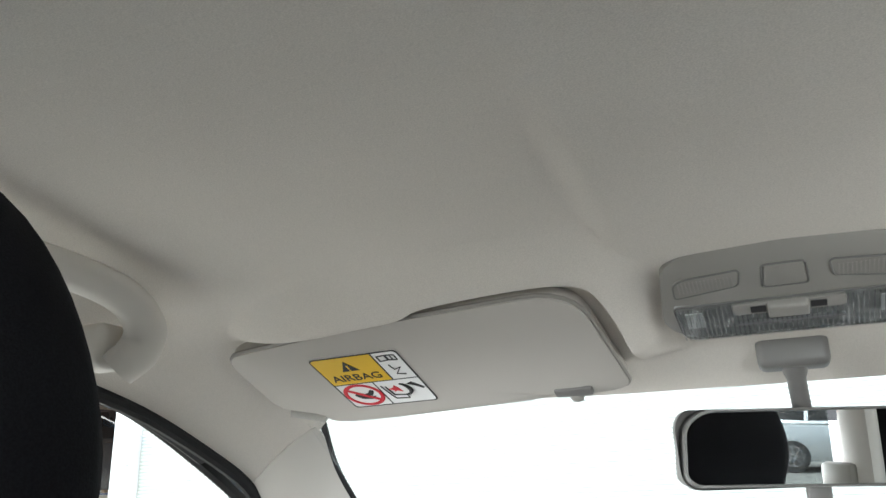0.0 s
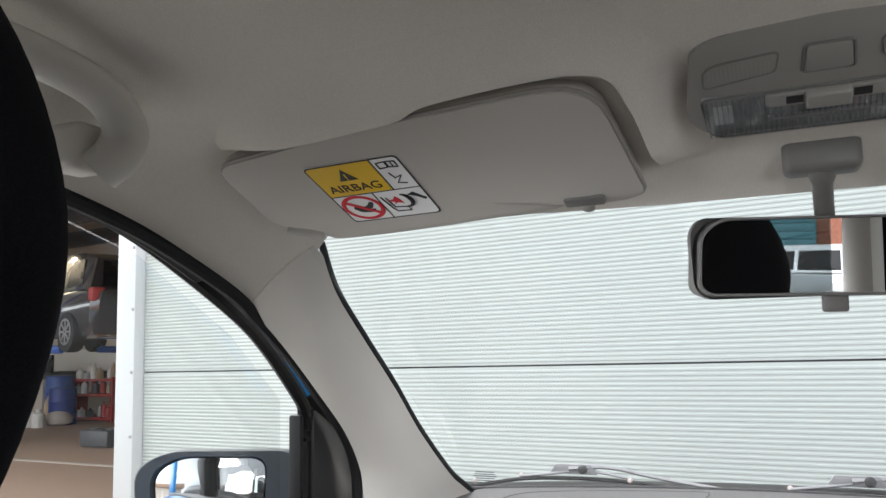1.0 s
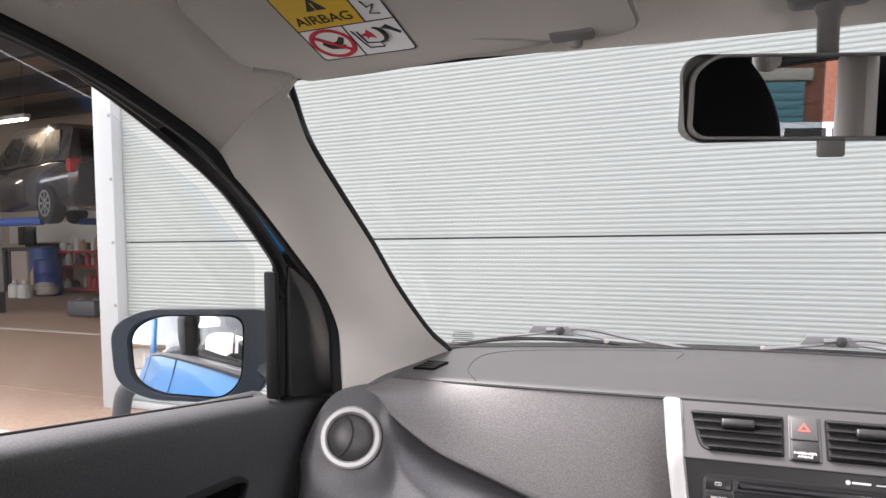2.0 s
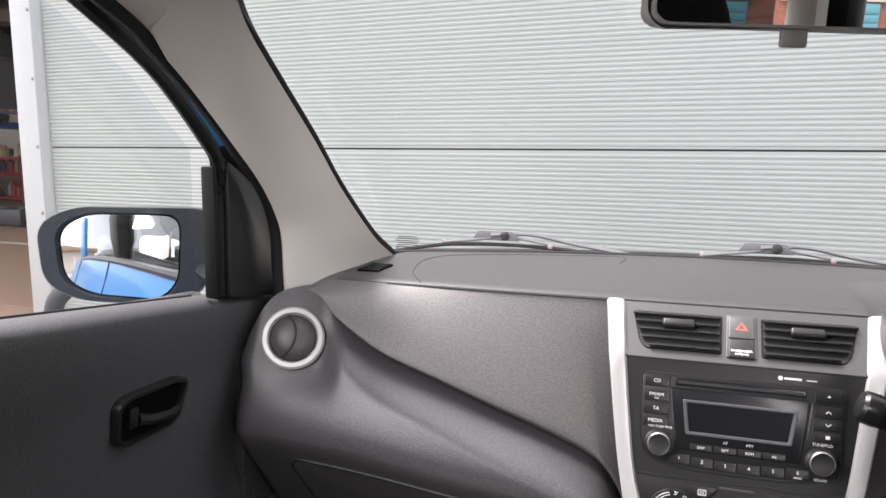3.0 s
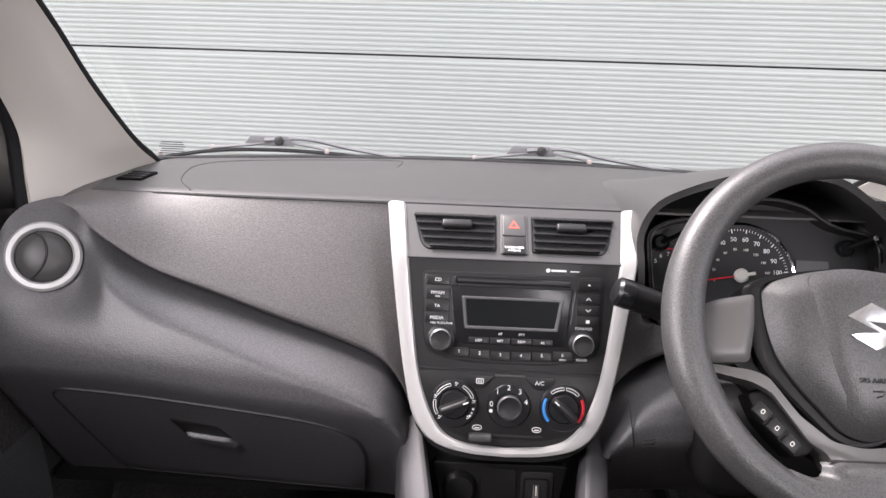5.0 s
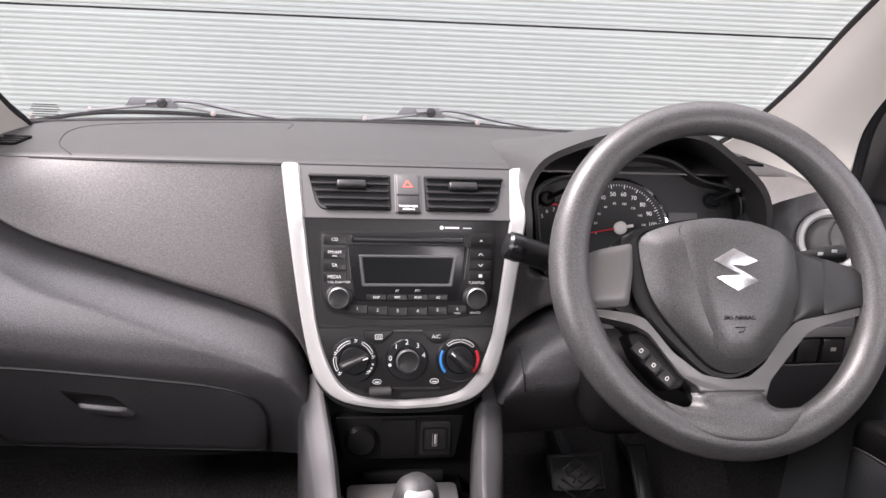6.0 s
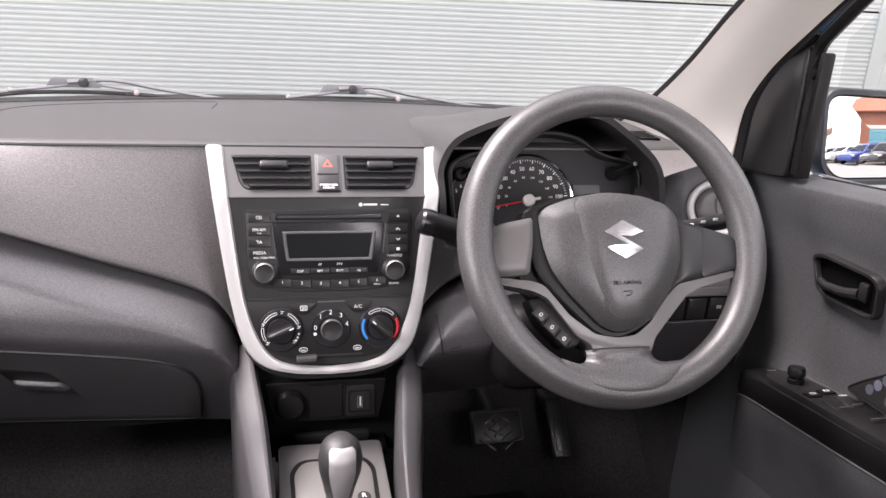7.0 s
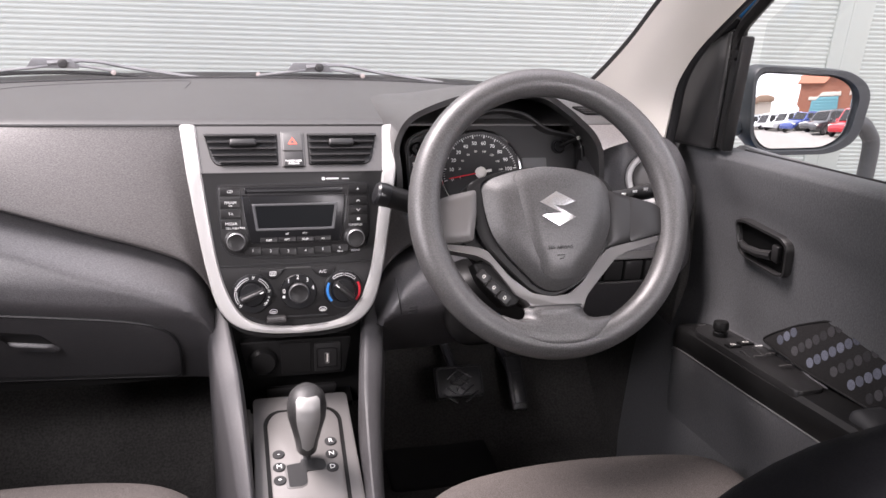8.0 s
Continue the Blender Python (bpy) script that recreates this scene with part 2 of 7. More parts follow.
def thick(bm, t):
    bmesh.ops.recalc_face_normals(bm, faces=bm.faces)
    bmesh.ops.solidify(bm, geom=bm.faces[:], thickness=t)
    return bm


def box(c, s, bevel=0.0, seg=2, m=None, bm=None, taper=None):
    """A box with rounded edges; taper scales its top face."""
    bm = bm or bmesh.new()
    b2 = bmesh.new()
    bmesh.ops.create_cube(b2, size=1)
    for v in b2.verts:
        if taper and v.co.z > 0:
            v.co.x *= taper[0]
            v.co.y *= taper[1]
        v.co = Vector((v.co.x * s[0], v.co.y * s[1], v.co.z * s[2]))
    if bevel:
        bmesh.ops.bevel(b2, geom=b2.edges[:], offset=bevel, segments=seg, profile=0.5, affect="EDGES")
    mm = Matrix.Translation(c) if m is None else m @ Matrix.Translation(c)
    b2.transform(mm)
    tmp = bpy.data.meshes.new("tmp")
    b2.to_mesh(tmp)
    b2.free()
    bm.from_mesh(tmp)
    bpy.data.meshes.remove(tmp)
    return bm


def ease(t):
    t = min(1.0, max(0.0, t))
    return t * t * (3 - 2 * t)


def roundpoly(pts, r, n=5):
    """A polygon with its corners rounded off."""
    out = []
    k = len(pts)
    for i, p in enumerate(pts):
        a, b, c = Vector(pts[i - 1]), Vector(p), Vector(pts[(i + 1) % k])
        rr = r[i] if isinstance(r, (list, tuple)) else r
        d1, d2 = (a - b), (c - b)
        q = min(rr, d1.length * 0.49, d2.length * 0.49)
        s, e = b + d1.normalized() * q, b + d2.normalized() * q
        for j in range(n + 1):
            t = j / n
            out.append(tuple((1 - t) ** 2 * s + 2 * t * (1 - t) * b + t * t * e))
    return out


def rrect(w, h, r, n=5, x=0, y=0):
    return roundpoly([(x - w / 2, y - h / 2), (x + w / 2, y - h / 2), (x + w / 2, y + h / 2), (x - w / 2, y + h / 2)], r, n)


def disc(r, n=32, x=0, y=0):
    return [(x + r * math.cos(2 * math.pi * i / n), y + r * math.sin(2 * math.pi * i / n)) for i in range(n)]


def prism(poly, m, z0, z1, bevel=0.0, bm=None, warp=None):
    """A polygon of the plane of m, standing from z0 to z1 along its normal, its upper edge softened."""
    bm = bm or bmesh.new()
    cx = sum(p[0] for p in poly) / len(poly)
    cy = sum(p[1] for p in poly) / len(poly)
    w = max(max(abs(p[0] - cx) for p in poly), 1e-6)
    h = max(max(abs(p[1] - cy) for p in poly), 1e-6)
    rings = [(z0, 0.0)]
    if bevel:
        rings += [(z1 - bevel, 0.0), (z1 - bevel * 0.3, bevel * 0.3), (z1, bevel)]
    else:
        rings += [(z1, 0.0)]
    vs = []
    for z, ins in rings:
        row = []
        for p in poly:
            x = cx + (p[0] - cx) * (1 - ins / w)
            y = cy + (p[1] - cy) * (1 - ins / h)
            zz = z + (warp(x, y) if warp else 0)
            row.append(bm.verts.new(m @ Vector((x, y, zz))))
        vs.append(row)
    k = len(poly)
    for a, b in zip(vs, vs[1:]):
        for i in range(k):
            bm.faces.new((a[i], a[(i + 1) % k], b[(i + 1) % k], b[i]))
    bm.faces.new(vs[0][::-1])
    bm.faces.new(vs[-1])
    return bm


def ring_prism(outer, inner, m, z0, z1, bevel=0.0, bm=None):
    """A frame between two outlines with the same number of points."""
    bm = bm or bmesh.new()
    k = len(outer)

    def row(poly, z, f=0.0, other=None):
        return [bm.verts.new(m @ Vector((p[0] + (q[0] - p[0]) * f, p[1] + (q[1] - p[1]) * f, z))) for p, q in zip(poly, other or poly)]
    f = 0.2 if bevel else 0.0
    rows = [row(outer, z0), row(outer, z1 - bevel), row(outer, z1, f, inner), row(inner, z1, f, outer), row(inner, z1 - bevel), row(inner, z0)]
    for a, b in zip(rows, rows[1:] + rows[:1]):
        for i in range(k):
            bm.faces.new((a[i], a[(i + 1) % k], b[(i + 1) % k], b[i]))
    bmesh.ops.remove_doubles(bm, verts=bm.verts, dist=1e-6)
    return bm


def spline(pts, n):
    """A smooth line through the points."""
    p = [Vector(q) for q in pts]
    p = [p[0] * 2 - p[1]] + p + [p[-1] * 2 - p[-2]]
    out = []
    segs = len(p) - 3
    for i in range(n):
        u = i / (n - 1) * segs
        k = min(int(u), segs - 1)
        t = u - k
        a, b, c, d = p[k:k + 4]
        out.append(0.5 * ((2 * b) + (c - a) * t + (2 * a - 5 * b + 4 * c - d) * t * t + (3 * b - a - 3 * c + d) * t ** 3))
    return out


def curve1(keys, x):
    """A smooth value through (x, value) keys, with no overshoot."""
    if x <= keys[0][0]:
        return keys[0][1]
    if x >= keys[-1][0]:
        return keys[-1][1]
    n = len(keys)

    def slope(i):
        return (keys[i + 1][1] - keys[i][1]) / (keys[i + 1][0] - keys[i][0])

    def tangent(i):
        if i == 0:
            return slope(0)
        if i == n - 1:
            return slope(n - 2)
        p, q = slope(i - 1), slope(i)
        return 0.0 if p * q <= 0 else 2 * p * q / (p + q)
    for i in range(n - 1):
        if x <= keys[i + 1][0]:
            h = keys[i + 1][0] - keys[i][0]
            t = (x - keys[i][0]) / h
            return (2 * t ** 3 - 3 * t * t + 1) * keys[i][1] + (t ** 3 - 2 * t * t + t) * h * tangent(i) + (3 * t * t - 2 * t ** 3) * keys[i + 1][1] + (t ** 3 - t * t) * h * tangent(i + 1)


def tube(pts, r, n=10, closed=False, bm=None, flat=1.0, up=(0, 0, 1)):
    """A rod along a line; r may change along it, flat squeezes it towards up."""
    bm = bm or bmesh.new()
    p = [Vector(q) for q in pts]
    k = len(p)
    rows = []
    for i in range(k):
        if closed:
            t = p[(i + 1) % k] - p[i - 1]
        else:
            t = p[min(i + 1, k - 1)] - p[max(i - 1, 0)]
        t.normalize()
        s = t.cross(Vector(up))
        if s.length < 1e-4:
            s = t.cross(Vector((1, 0, 0)))
        s.normalize()
        u = s.cross(t)
        rr = r[i] if isinstance(r, (list, tuple)) else r
        rows.append([bm.verts.new(p[i] + s * rr * math.cos(2 * math.pi * j / n) + u * rr * flat * math.sin(2 * math.pi * j / n)) for j in range(n)])
    pairs = list(zip(rows, rows[1:])) + ([(rows[-1], rows[0])] if closed else [])
    for a, b in pairs:
        for j in range(n):
            bm.faces.new((a[j], a[(j + 1) % n], b[(j + 1) % n], b[j]))
    if not closed:
        bm.faces.new(rows[0][::-1])
        bm.faces.new(rows[-1])
    return bm


def lathe(profile, m, n=32, bm=None, cap=True):
    """Turns (radius, height) pairs about the normal of m."""
    bm = bm or bmesh.new()
    rows = [[bm.verts.new(m @ Vector((r * math.cos(2 * math.pi * i / n), r * math.sin(2 * math.pi * i / n), z))) for i in range(n)] for r, z in profile]
    for a, b in zip(rows, rows[1:]):
        for i in range(n):
            bm.faces.new((a[i], a[(i + 1) % n], b[(i + 1) % n], b[i]))
    if cap:
        bm.faces.new(rows[0][::-1])
        bm.faces.new(rows[-1])
    return bm


def words(text, size, m, mat, parent, align="CENTER", depth=0.0003, name="lettering", label=""):
    """Printed letters in the plane of m."""
    cu = bpy.data.curves.new("words", "FONT")
    cu.body, cu.size, cu.align_x, cu.align_y, cu.extrude = text, size, align, "CENTER", depth
    cu.resolution_u = 3
    tmp = bpy.data.objects.new("words", cu)
    me = bpy.data.meshes.new_from_object(tmp)
    bpy.data.objects.remove(tmp)
    bpy.data.curves.remove(cu)
    me.transform(m)
    me.materials.clear()
    me.materials.append(mat)
    ob = new(name, me)
    ob.parent = parent
    if parent.type == "EMPTY" and parent.parent is None:
        ob.matrix_parent_inverse = Matrix.Translation(parent.location).inverted()
    if label:
        ob["label"] = label
    return ob


def plane_at(origin, right, normal):
    """The frame of a surface: x to the right, z along its normal."""
    z = Vector(normal).normalized()
    x = Vector(right)
    x = (x - z * x.dot(z)).normalized()
    y = z.cross(x)
    return Matrix((( x.x, y.x, z.x, origin[0]), (x.y, y.y, z.y, origin[1]), (x.z, y.z, z.z, origin[2]), (0, 0, 0, 1)))


def mirrored(bm):
    """The same mesh on the other side of the car's middle plane."""
    b2 = bm.copy()
    for v in b2.verts:
        v.co.x = -v.co.x
    return b2

# ---- outside: ground, clad wall, workshop ----
GZ = -0.18
WALL_TURN = math.atan(-0.09)
WF = Matrix.Translation((0, 3.8, GZ)) @ Matrix.Rotation(WALL_TURN, 4, "Z") @ Matrix.Rotation(-0.0097, 4, "Y")  # x along the wall, y into the building, z up

bm = bmesh.new()
bmesh.ops.create_grid(bm, x_segments=200, y_segments=200, size=400)
for v in bm.verts:  # the yard falls gently away to the left
    v.co.z = GZ + 0.0097 * max(-28.0, min(0.0, v.co.x)) - (0.016 if v.co.x < -2 else 0.0)
solo("ground", bm, M_TARMAC, "grey concrete forecourt round the parked car", "ground", kind="structure")


def rib_panel(s0, s1, z0, h, pitch=0.0241, depth=0.0046):
    prof = [(0.0, 0.0)]
    z = 0.012
    while z + pitch < h - 0.012:
        prof += [(z, 0.0), (z + pitch * 0.18, -depth), (z + pitch * 0.52, -depth), (z + pitch * 0.70, 0.0)]
        z += pitch
    prof += [(h - 0.010, 0.0)]
    bm = bmesh.new()
    rows = []
    prof = [(0.0, 0.02)] + prof + [(h - 0.010, 0.02)]
    for z, y in prof:
        rows.append([bm.verts.new(WF @ Vector((x, y, z0 + z))) for x in (s0, s1)])
    for a, b in zip(rows, rows[1:]):
        bm.faces.new((a[0], a[1], b[1], b[0]))
    return bm


wall = thing("wall_clad", WF @ Vector((4, 0.1, 0)), "white micro-ribbed steel cladding wall of a workshop", "wall", kind="structure")
part("backing", box((12.8, 0.16, 1.73), (34.5, 0.24, 3.46), 0.0, m=WF), M_DKGREY, wall)
part("base_rail", box((12.8, -0.01, 0.03), (34.4, 0.06, 0.05), 0.004, m=WF), M_JAMB, wall)
for s0, s1 in ((-4.265, 3.10), (3.30, 11.0), (11.2, 29.0)):
    for z0, h in ((0.06, 1.14), (1.20, 1.0), (2.20, 1.0), (3.20, 0.27)):
        part("cladding_panel", rib_panel(s0, s1, z0, h), M_WALL, wall)
for s in (3.20, 11.1):
    part("cover_strip", box((s, -0.004, 1.75), (0.215, 0.02, 3.36), 0.006, m=WF), M_WALL, wall)
    part("strip_fold", box((s - 0.02, -0.013, 1.75), (0.012, 0.006, 3.36), 0.002, m=WF), M_WALL, wall)
part("jamb", box((-4.365, 0.06, 1.74), (0.19, 0.30, 3.48), 0.006, m=WF), M_JAMB, wall)
for k in range(7):
    part("bolt", lathe([(0.012, 0), (0.012, 0.006), (0.006, 0.010)], WF @ Matrix.Translation((-4.29, -0.09, 0.30 + k * 0.45)) @ pose(0, 0, 0, 90, 0, 0), 8), M_SATIN, wall)
# the front goes on beyond the doorway
wall2 = thing("wall_clad_far", WF @ Vector((-22, 0.1, 0)), "white ribbed cladding wall beyond the doorway", "wall", kind="structure")
part("backing", box((-20.6, 0.12, 1.74), (11, 0.2, 3.48), m=WF), M_JAMB, wall2)
solo("door_lintel", box((-9.8, 0.12, 3.95), (11.0, 0.25, 0.9), 0.01, m=WF), M_JAMB, "white steel lintel over the workshop doorway", "lintel", kind="structure")

solo("workshop_floor", box((-10, 4.5, 0.004), (32, 8.8, 0.008), m=WF), M_CONC, "worn beige concrete workshop floor", "floor", kind="structure")
bm = box((-10, 8.6, 2.2), (32, 0.2, 4.4), m=WF)
bm = box((6.1, 4.4, 2.2), (0.2, 8.2, 4.4), m=WF, bm=bm)
bm = box((-26.1, 4.4, 2.2), (0.2, 8.2, 4.4), m=WF, bm=bm)
solo("workshop_wall", bm, M_PLASTER, "cream painted workshop walls", "wall", kind="structure")
solo("workshop_ceiling", box((-10, 4.4, 4.46), (32.4, 8.9, 0.12), m=WF), M_PLASTER, "pale workshop roof lining", "ceiling", kind="structure")
for k in range(4):
    solo("roof_beam", box((-10, 1.6 + k * 2.1, 4.14), (31, 0.16, 0.36), 0.01, m=WF), M_DKGREY, "dark steel workshop roof beam", "beam", "workshop roof beams")
M_TUBELIGHT = lamp_surface("tube_light", (1.0, 0.82, 0.58), 8.0)
for s, d in ((-11.75, 4.0), (-17.0, 5.2), (-9.4, 6.6), (-18.4, 3.0), (-7.0, 4.0), (-20.5, 5.5)):
    lt = thing("strip_light", WF @ Vector((s, d, 3.1)), "lit fluorescent strip light under the workshop roof", "lamp", "workshop strip lights")
    part("housing", box((s, d, 3.14), (1.2, 0.12, 0.07), 0.01, m=WF), M_JAMB, lt)
    part("tube", box((s, d, 3.09), (1.16, 0.07, 0.03), 0.01, m=WF), M_TUBELIGHT, lt)
    for ds in (-0.5, 0.5):
        part("hanger", box((s + ds, d, 3.75), (0.01, 0.01, 1.16), m=WF), M_DKGREY, lt)


def column(s, d):
    c = thing("steel_column", WF @ Vector((s, d, 0)), "pale painted steel column with a dark foot", "column", "workshop columns")
    part("shaft", box((s, d, 2.35), (0.22, 0.22, 4.0), 0.01, m=WF), M_JAMB, c)
    part("foot", box((s, d, 0.18), (0.26, 0.26, 0.34), 0.02, m=WF), M_DKGREY, c)


def hatchback(name, m, paint, label, length=4.1, width=1.72, height=1.5, group=""):
    """A small hatchback with its nose along +y of m, on its wheels at z 0."""
    car = thing(name, m.translation, label, "car", group)
    L, W = length / 2, width / 2
    side = [(-L, 0.45, 0.92, 0.80), (-L + 0.08, 0.26, 0.98, 0.93), (-L + 0.6, 0.22, 0.98, 1.0), (0, 0.2, 0.93, 1.0), (L - 1.2, 0.22, 0.90, 0.99), (L - 0.35, 0.24, 0.78, 0.93), (L - 0.05, 0.30, 0.66, 0.80), (L, 0.40, 0.58, 0.68)]
    sec = [(-0.90, 0.0), (-1.0, 0.25), (-1.0, 0.6), (-0.95, 0.9), (-0.86, 1.0), (0.86, 1.0), (0.95, 0.9), (1.0, 0.6), (1.0, 0.25), (0.90, 0.0)]
    bm = bmesh.new()
    rows = []
    for y, zb, zt, f in side:
        rows.append([bm.verts.new(m @ Vector((sx * W * f, y, zb + (zt - zb) * sz))) for sx, sz in sec])
    for a, b in zip(rows, rows[1:]):
        for i in range(len(sec)):
            k = (i + 1) % len(sec)
            bm.faces.new((a[i], a[k], b[k], b[i]))
    bm.faces.new(rows[0])
    bm.faces.new(rows[-1][::-1])
    part("body", bm, paint, car)
    lo = [(-L + 0.10, 0.90), (-L + 0.32, 0.96), (L - 1.25, 0.90), (L - 1.05, 0.86)]
    hi = [(-L + 0.30, height - 0.12), (-L + 0.75, height), (0.15, height), (0.45, height - 0.06)]
    bm = bmesh.new()
    rows = []
    for sx in (-1, 1):
        rows.append([bm.verts.new(m @ Vector((sx * W * 0.92, y, z))) for y, z in lo])
        rows.append([bm.verts.new(m @ Vector((sx * W * 0.70, y, z))) for y, z in hi])
    order = [rows[0], rows[1], rows[3], rows[2]]
    for a, b in zip(order, order[1:]):
        for i in range(3):
            bm.faces.new((a[i], a[i + 1], b[i + 1], b[i]))
    bm.faces.new((order[0][0], order[1][0], order[2][0], order[3][0]))
    bm.faces.new((order[0][3], order[1][3], order[2][3], order[3][3]))
    part("cabin", bm, paint, car)

    def pane(pts):
        b = bmesh.new()
        vs = [b.verts.new(m @ Vector(p)) for p in pts]
        b.faces.new(vs)
        part("window", thick(b, 0.012), M_GLOSS, car)
    for sx in (-1, 1):
        e = lambda y, z, k=1.012: (sx * W * (0.92 - 0.22 * (z - 0.9) / (height - 0.9)) * k, y, z)
        zt = height - 0.12
        pane([e(L - 1.35, 0.95), e(-0.15, 0.98), e(-0.15, zt), e(0.42, zt - 0.02)])
        pane([e(-0.25, 0.98), e(-1.05, 1.0), e(-1.0, zt), e(-0.25, zt)])
        pane([e(-1.12, 1.0), e(-L + 0.42, 1.04), e(-L + 0.62, zt), e(-1.08, zt)])
        part("tail_lamp", box((sx * W * 0.80, -L + 0.10, 0.86), (0.22, 0.16, 0.22), 0.04, m=m), M_REDST, car)
        part("headlamp", box((sx * W * 0.66, L - 0.16, 0.62), (0.34, 0.22, 0.14), 0.05, m=m), M_OFFWHITE, car)
        part("door_mirror", box((sx * (W + 0.06), L - 1.32, 0.96), (0.18, 0.10, 0.12), 0.03, m=m), paint, car)
        for y in (-L + 0.72, L - 0.80):
            w = part("wheel", lathe([(0.30, -0.10), (0.315, -0.07), (0.315, 0.07), (0.30, 0.10), (0.20, 0.105)], m @ Matrix.Translation((sx * W * 0.90, y, 0.315)) @ pose(0, 0, 0, 0, 90 * sx, 0), 28), M_TYRE, car)
            rm = m @ Matrix.Translation((sx * (W * 0.90 + 0.10), y, 0.315)) @ pose(0, 0, 0, 0, 90 * sx, 0)
            part("rim", lathe([(0.205, 0.0), (0.205, 0.012), (0.18, 0.015), (0.17, 0.0)], rm, 28), M_SATIN, w)
            for a in range(8):
                part("spoke", box((0.10, 0, 0.004), (0.16, 0.035, 0.014), 0.004, m=rm @ pose(0, 0, 0, 0, 0, 45 * a)), M_SATIN, w)
    pane([(-W * 0.72, L - 1.09, 0.93), (W * 0.72, L - 1.09, 0.93), (W * 0.62, 0.50, height - 0.10), (-W * 0.62, 0.50, height - 0.10)])
    pane([(-W * 0.70, -L + 0.10, 1.0), (W * 0.70, -L + 0.10, 1.0), (W * 0.60, -L + 0.27, height - 0.16), (-W * 0.60, -L + 0.27, height - 0.16)])
    return car


column(-11.75, 3.7)
# a grey car on a two-post lift
CM = Matrix.Translation((-11.1, 9.72, 1.13)) @ Matrix.Rotation(radians(72), 4, "Z")
hatchback("lifted_car", CM, M_CARGREY, "dark grey hatchback raised on a blue workshop lift", 4.2, 1.75, 1.56)
lift = thing("car_lift", Vector((-11.1, 9.72, GZ)), "blue two-post car lift with swing arms", "car lift")
for sx in (-1, 1):
    part("post", box((sx * 1.55, 0.55, 0.55), (0.28, 0.30, 3.7), 0.02, m=CM), M_LIFT, lift)
    for y in (-0.95, 1.1):
        part("arm", tube([CM @ Vector((sx * 1.5, 0.55, 0.02)), CM @ Vector((sx * 0.75, y, 0.05))], 0.065, 8), M_LIFT, lift)
        part("pad", lathe([(0.06, 0), (0.06, 0.12)], CM @ Matrix.Translation((sx * 0.75, y, 0.06)), 12), M_RUBBER, lift)

# benches, shelves, drums along the back of the workshop
def bench(s, d, w=1.6):
    b = thing("workbench", WF @ Vector((s, d, 0)), "steel workbench with a grey cabinet under it", "workbench", "workbenches")
    part("top", box((s, d, 0.93), (w, 0.65, 0.05), 0.008, m=WF), M_DKGREY, b)
    part("cabinet", box((s - w * 0.2, d, 0.45), (w * 0.5, 0.55, 0.88), 0.01, m=WF), M_PLASTER, b)
    for sx in (-1, 1):
        part("leg", box((s + sx * (w / 2 - 0.04), d, 0.45), (0.06, 0.6, 0.9), 0.005, m=WF), M_DKGREY, b)


def bottle(s, d, z, h, r, mat, label, group="bottles on the shelves"):
    solo("bottle", lathe([(r, 0), (r, h * 0.62), (r * 0.85, h * 0.74), (r * 0.35, h * 0.82), (r * 0.35, h), (r * 0.2, h)], WF @ Matrix.Translation((s, d, z)), 10), mat, label, "bottle", group)


def shelf_unit(s, d, w=1.4):
    u = thing("shelf_unit", WF @ Vector((s, d, 0)), "red steel shelf trolley loaded with oil bottles and cans", "shelf", "red shelves")
    for z in (0.07, 0.55, 0.86):
        part("shelf", box((s, d, z), (w, 0.5, 0.05), 0.005, m=WF), M_REDST, u)
    for sx in (-1, 1):
        part("upright", box((s + sx * w / 2, d, 0.46), (0.05, 0.5, 0.92), 0.005, m=WF), M_REDST, u)
    rnd = random.Random(int(s * 10))
    for z in (0.096, 0.576, 0.886):
        x = s - w / 2 + 0.12
        while x < s + w / 2 - 0.1:
            r = rnd.uniform(0.045, 0.09)
            mat = rnd.choice([M_OFFWHITE, M_OFFWHITE, M_CARD, M_DKGREY, M_REDST, M_JAMB])
            bottle(x, d + rnd.uniform(-0.12, 0.1), z, rnd.uniform(0.16, 0.34), r, mat, "plastic oil bottle on the red shelf")
            x += 2 * r + rnd.uniform(0.01, 0.05)


def drum(s, d, h=0.88, r=0.28, mat=None):
    o = thing("drum", WF @ Vector((s, d, 0)), "blue plastic oil drum on the workshop floor", "drum", "blue drums")
    prof = [(r * 0.96, 0), (r, 0.03)]
    for k in (0.33, 0.66):
        prof += [(r, h * k - 0.03), (r * 1.04, h * k), (r, h * k + 0.03)]
    prof += [(r, h - 0.04), (r * 0.95, h)]
    part("shell", lathe(prof, WF @ Matrix.Translation((s, d, 0)), 24), mat or M_BLUEPL, o)
    part("lid", lathe([(r * 0.9, h), (r * 0.9, h + 0.02), (r * 0.2, h + 0.03)], WF @ Matrix.Translation((s, d, 0)), 24), M_BLUEPL, o)


for s in (-18.4, -16.6, -15.4):
    bench(s, 7.0, 1.1)
for s in (-14.0, -12.45, -10.9):
    shelf_unit(s, 7.1)
solo("wall_cupboard", box((-13.4, 8.25, 1.28), (9.0, 0.45, 0.48), 0.01, m=WF), M_OFFWHITE, "long cream wall cupboard over the workshop benches", "cupboard")
solo("tool_board", box((-13.4, 8.46, 0.93), (9.0, 0.06, 0.16), 0.0, m=WF), M_DKGREY, "dark tool board under the wall cupboard", "tool board")
drum(-14.05, 6.3, 0.72, 0.26)
drum(-14.72, 6.7, 0.95, 0.28, M_LIFT)
drum(-15.1, 6.95, 0.90, 0.26)
